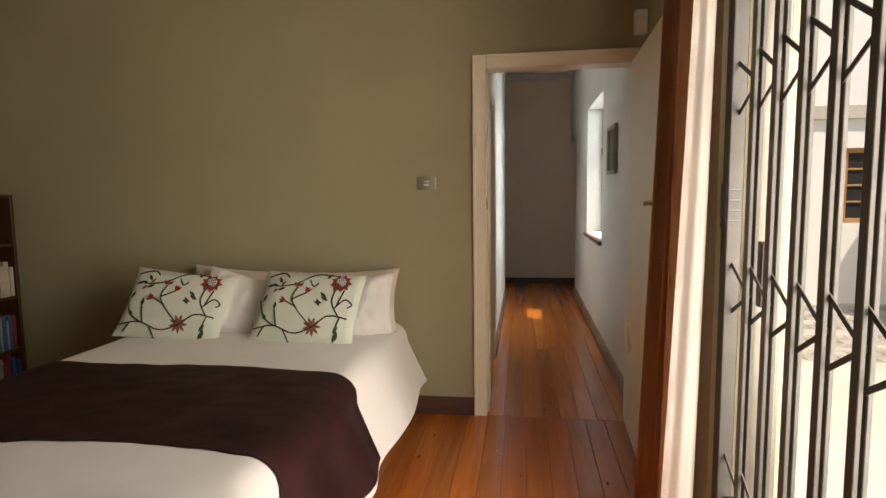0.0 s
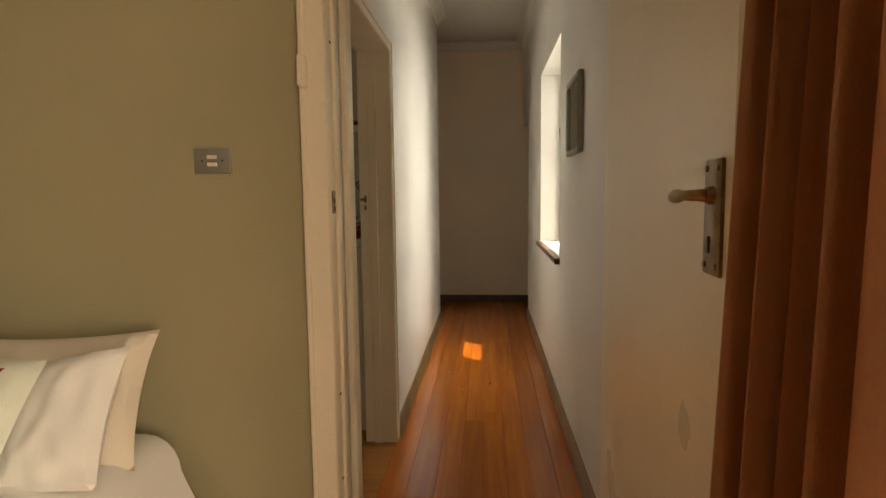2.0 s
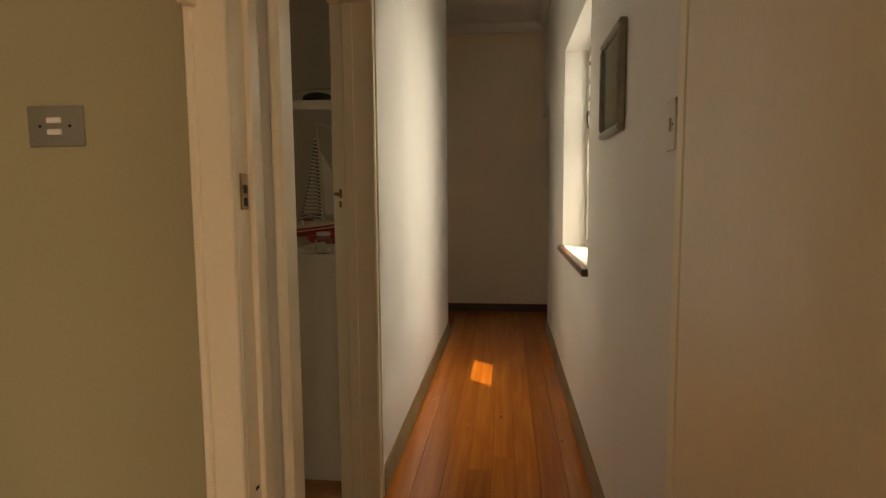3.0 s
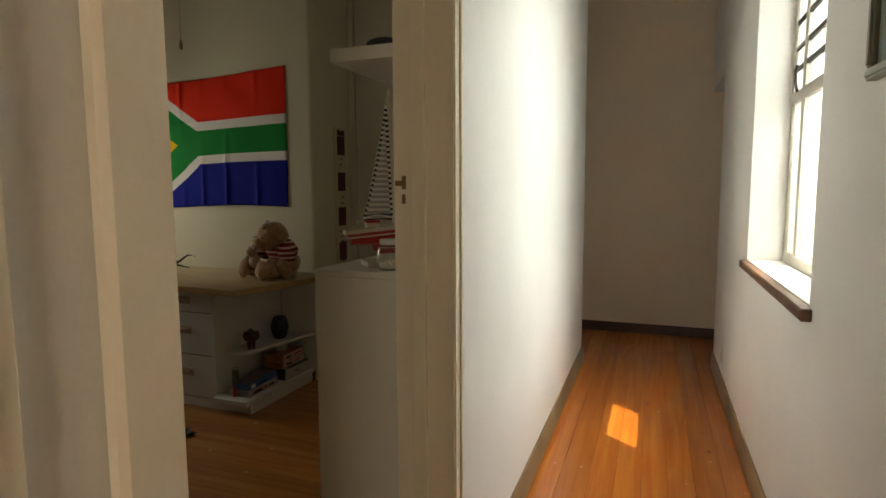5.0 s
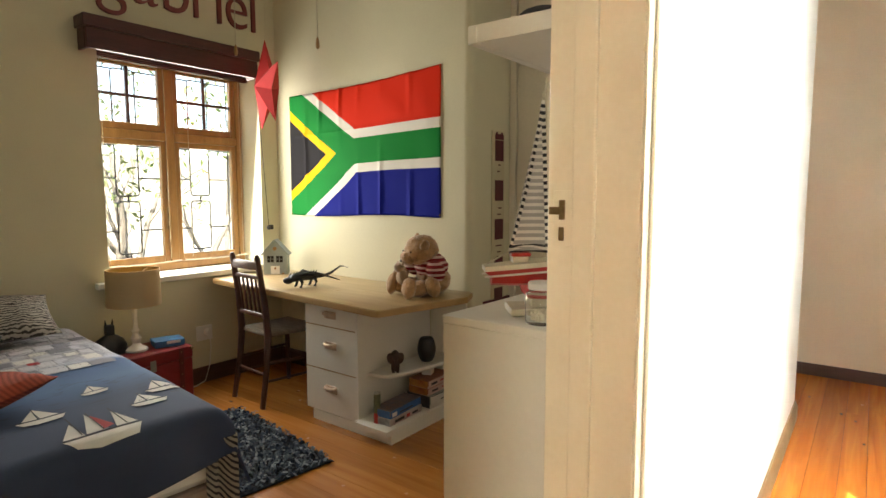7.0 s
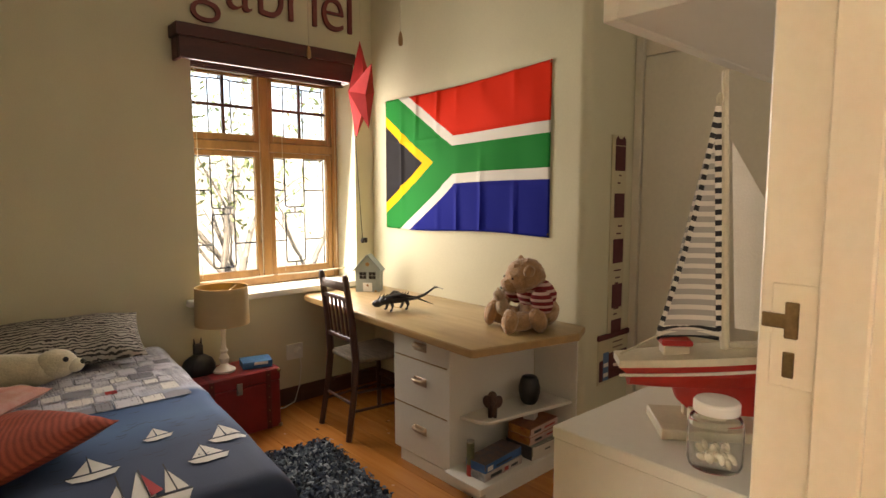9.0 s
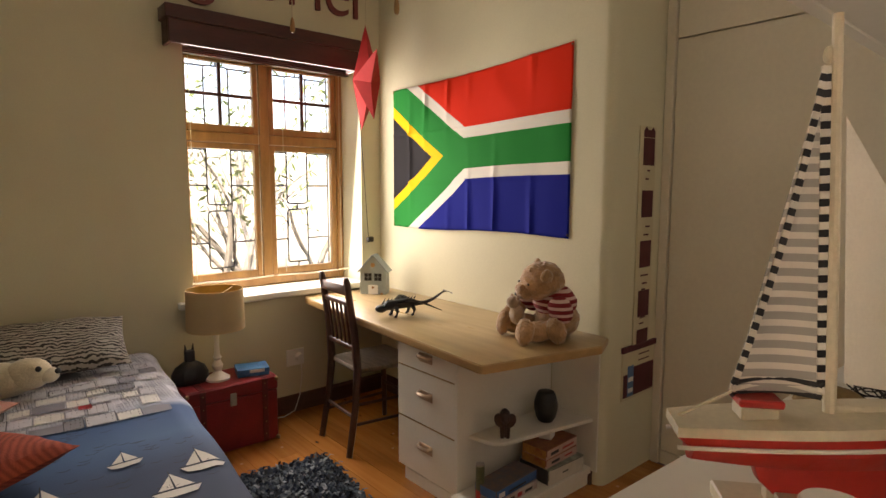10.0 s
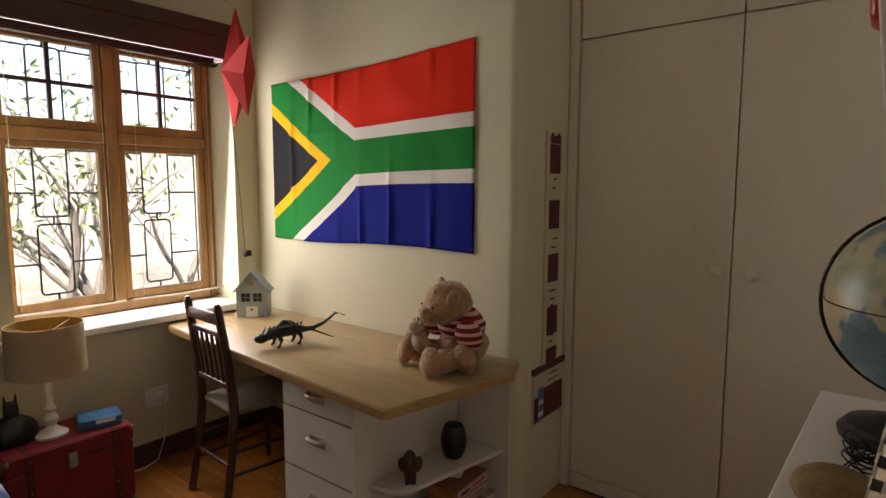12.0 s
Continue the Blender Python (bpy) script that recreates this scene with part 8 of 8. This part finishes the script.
rug.rotation_euler = (0, 0, radians(-7.8))
RW, RD = 0.98, 0.68
part("backing", boxes((-RW / 2, RW / 2, -RD / 2, RD / 2, 0, 0.008), bevel=0.002), RAG[3], rug, local=True)
rnd = random.Random(21)
tufts = [bmesh.new() for _ in RAG]
for i in range(int(RW / 0.0165)):
    for j in range(int(RD / 0.0165)):
        bmx = tufts[rnd.choice((0, 0, 1, 1, 2, 3))]
        x, y = -RW / 2 + 0.008 + i * 0.0165 + rnd.uniform(-0.006, 0.006), -RD / 2 + 0.008 + j * 0.0165 + rnd.uniform(-0.006, 0.006)
        a = rnd.uniform(0, math.tau)
        ln, w, hh = rnd.uniform(0.024, 0.042), rnd.uniform(0.005, 0.008), rnd.uniform(0.018, 0.036)
        dx, dy = math.cos(a), math.sin(a)
        p0 = Vector((x, y, 0.008))
        p1 = Vector((x + dx * ln * 0.45, y + dy * ln * 0.45, hh))
        p2 = Vector((x + dx * ln, y + dy * ln, hh * rnd.uniform(0.5, 0.95)))
        sd = Vector((-dy, dx, rnd.uniform(-0.3, 0.3))) * w
        q = [bmx.verts.new(p + sg * sd) for p in (p0, p1, p2) for sg in (-1, 1)]
        bmx.faces.new((q[0], q[1], q[3], q[2]))
        bmx.faces.new((q[2], q[3], q[5], q[4]))
for bmx, mt in zip(tufts, RAG):
    ob = part("shag_layer", bmx, mt, rug, smooth=False, local=True)
    ob["kind"] = "stuff"

# hanging things
RED_CARD = material("red_paper_star", (0.46, 0.012, 0.012), 0.85, vary=0.08, scale=14, fine=120)
star = thing("paper_star", "red folded paper star lantern hanging beside the window", "star lantern", (-3.125, 2.745, 2.07))
bm = bmesh.new()
SC = Vector((-3.125, 2.745, 2.07))
turn = pose(0, 0, 0, 0, 0, -22)
front, back = bm.verts.new(SC + turn.to_3x3() @ Vector((0, -0.085, 0))), bm.verts.new(SC + turn.to_3x3() @ Vector((0, 0.085, 0)))
rim = []
for k in range(10):
    a = math.pi / 2 + k * math.tau / 10 + 0.06
    r = 0.33 if k % 2 == 0 else 0.132
    rim.append(bm.verts.new(SC + turn.to_3x3() @ Vector((r * math.cos(a), 0, r * math.sin(a)))))
for k in range(10):
    bm.faces.new((front, rim[k], rim[(k + 1) % 10]))
    bm.faces.new((back, rim[(k + 1) % 10], rim[k]))
part("star_body", bm, RED_CARD, star, smooth=False)
bm = bmesh.new()
rod(bm, SC + Vector((0, 0, 0.33)), (SC.x, SC.y, CEIL), 0.0015, n=5)
part("hanging_thread", bm, CORD, star)
bm = bmesh.new()
tube(bm, [(-3.335, 2.81, 2.2), (-3.36, 2.84, 1.9), (-3.39, 2.89, 1.5), (-3.415, 2.935, 1.09)], 0.0022, n=6)
cordp = part("draw_cord", bm, IRON, blind, "dark draw cord with a small knob")
bm = bmesh.new()
ball(bm, (-3.415, 2.935, 1.075), 0.02, 0.014, 0.018, u=10, v=8)
box(bm, -3.43, -3.40, 2.948, 2.97, 1.06, 1.095, bevel=0.004)
part("knob", bm, IRON, cordp)
for nm, x, y, z in (("pull_cord", -1.662, 1.551, 1.861), ("pull_cord", -1.339, 1.671, 1.861)):
    pc = thing(nm, "thin ceiling pull cord with a wooden toggle", "pull cord", (x, y, z), group="ceiling pull cords")
    bm = bmesh.new()
    rod(bm, (x, y, z + 0.03), (x, y, CEIL), 0.0016, n=5)
    part("cord", bm, CORD, pc)
    bm = bmesh.new()
    lathe(bm, [(0.002, z + 0.03), (0.005, z + 0.022), (0.007, z + 0.008), (0.007, z - 0.004), (0.004, z - 0.011)], n=12, at=(x, y, 0))
    part("toggle", bm, WIN_WOOD, pc)

# socket and lead by the trunk
sock = thing("double_socket", "white double wall socket with a plug and lead", "socket", (WIN_X, 2.39, 0.352))
part("plate", boxes((WIN_X + 0.0002, WIN_X + 0.009, 2.33, 2.45, 0.30, 0.405), bevel=0.002), WHITE_PLASTIC, sock)
bm = bmesh.new()
rod(bm, (WIN_X + 0.0092, 2.412, 0.355), (WIN_X + 0.040, 2.412, 0.355), 0.026, 0.020, n=20)
part("plug", bm, WHITE_PLASTIC, sock)
bm = bmesh.new()
tube(bm, [(WIN_X + 0.03, 2.415, 0.335), (WIN_X + 0.035, 2.42, 0.25), (WIN_X + 0.04, 2.40, 0.12), (WIN_X + 0.045, 2.36, 0.02), (WIN_X + 0.06, 2.28, 0.004), (WIN_X + 0.03, 2.15, 0.004)], 0.0035, n=6)
part("lead", bm, WHITE_PLASTIC, sock)


# ---- floor boards ----
def boards(name, label, x0, x1, y0, y1, width, along, seed, mat=PINE_FLOOR):
    """Tongued boards, each an object of its own under the floor, with hairline gaps and staggered ends."""
    rnd = random.Random(seed)
    floor = tagged(new(name), label, "floor", kind="structure")
    lo, hi, a, b = (x0, x1, y0, y1) if along == "y" else (y0, y1, x0, x1)
    p = lo
    while p < hi - 0.01:
        w = min(width * rnd.uniform(0.92, 1.08), hi - p)
        cuts = [a] + sorted(rnd.uniform(a + 0.5, b - 0.5) for _ in range(1 if b - a > 2.6 and rnd.random() < 0.7 else 0)) + [b]
        for c, d in zip(cuts, cuts[1:]):
            bm = bmesh.new()
            drop = rnd.uniform(-0.0012, 0.0)
            L, W = d - c - 0.001, w - 0.0012
            vs = box(bm, -W / 2, W / 2, -L / 2, L / 2, -0.022, drop, bevel=0.0009)
            ob = part("board", bm, mat, floor, smooth=False)
            mid = ((p + p + w) / 2, (c + d) / 2, 0)
            ob.matrix_basis = pose(mid[0], mid[1], 0) if along == "y" else pose(mid[1], mid[0], 0, 0, 0, 90)
        p += w
    return floor


boards("floor_bedroom", "red-brown varnished pine floor boards", ROOM_X0, 0.90, -4.9, 0.0, 0.118, "y", 3)
boards("floor_corridor", "orange varnished pine floor boards, knotty and worn", -0.02, 0.90, 0.0, END_Y, 0.118, "y", 5, HALL_FLOOR_LIT)
boards("floor_passage_left", "orange varnished pine floor boards", -1.6, -0.02, 4.13, END_Y, 0.118, "y", 8, HALL_FLOOR_LIT)
boards("floor_passage_right", "orange varnished pine floor boards", 0.9, 2.6, 4.30, END_Y, 0.118, "y", 9, HALL_FLOOR_LIT)
boards("floor_child", "honey varnished pine floor boards", WIN_X, -0.02, 0.12, 3.5, 0.118, "x", 7, HONEY_FLOOR)

# pavers of the patio where it is seen through the gate
patio = bpy.data.objects["pavement_patio"]
bm = bmesh.new()
box(bm, -0.143, 0.143, -0.068, 0.068, 0, 0.022, bevel=0.008)
paver = mesh_from("paver", bm, material("grey_clay_paver", (0.40, 0.36, 0.29), 0.85, vary=0.2, scale=6, fine=50, bump=0.3, per_object=0.22), smooth=False)
rnd = random.Random(17)
for j in range(17):
    for i in range(13):
        ob = new("paver", paver)
        ob.parent = patio
        ob.matrix_basis = pose(2.55 + i * 0.30 + (0.15 if j % 2 else 0), 1.95 + j * 0.15, -0.1525 + rnd.uniform(0, 0.004), 0, 0, rnd.uniform(-1.2, 1.2))
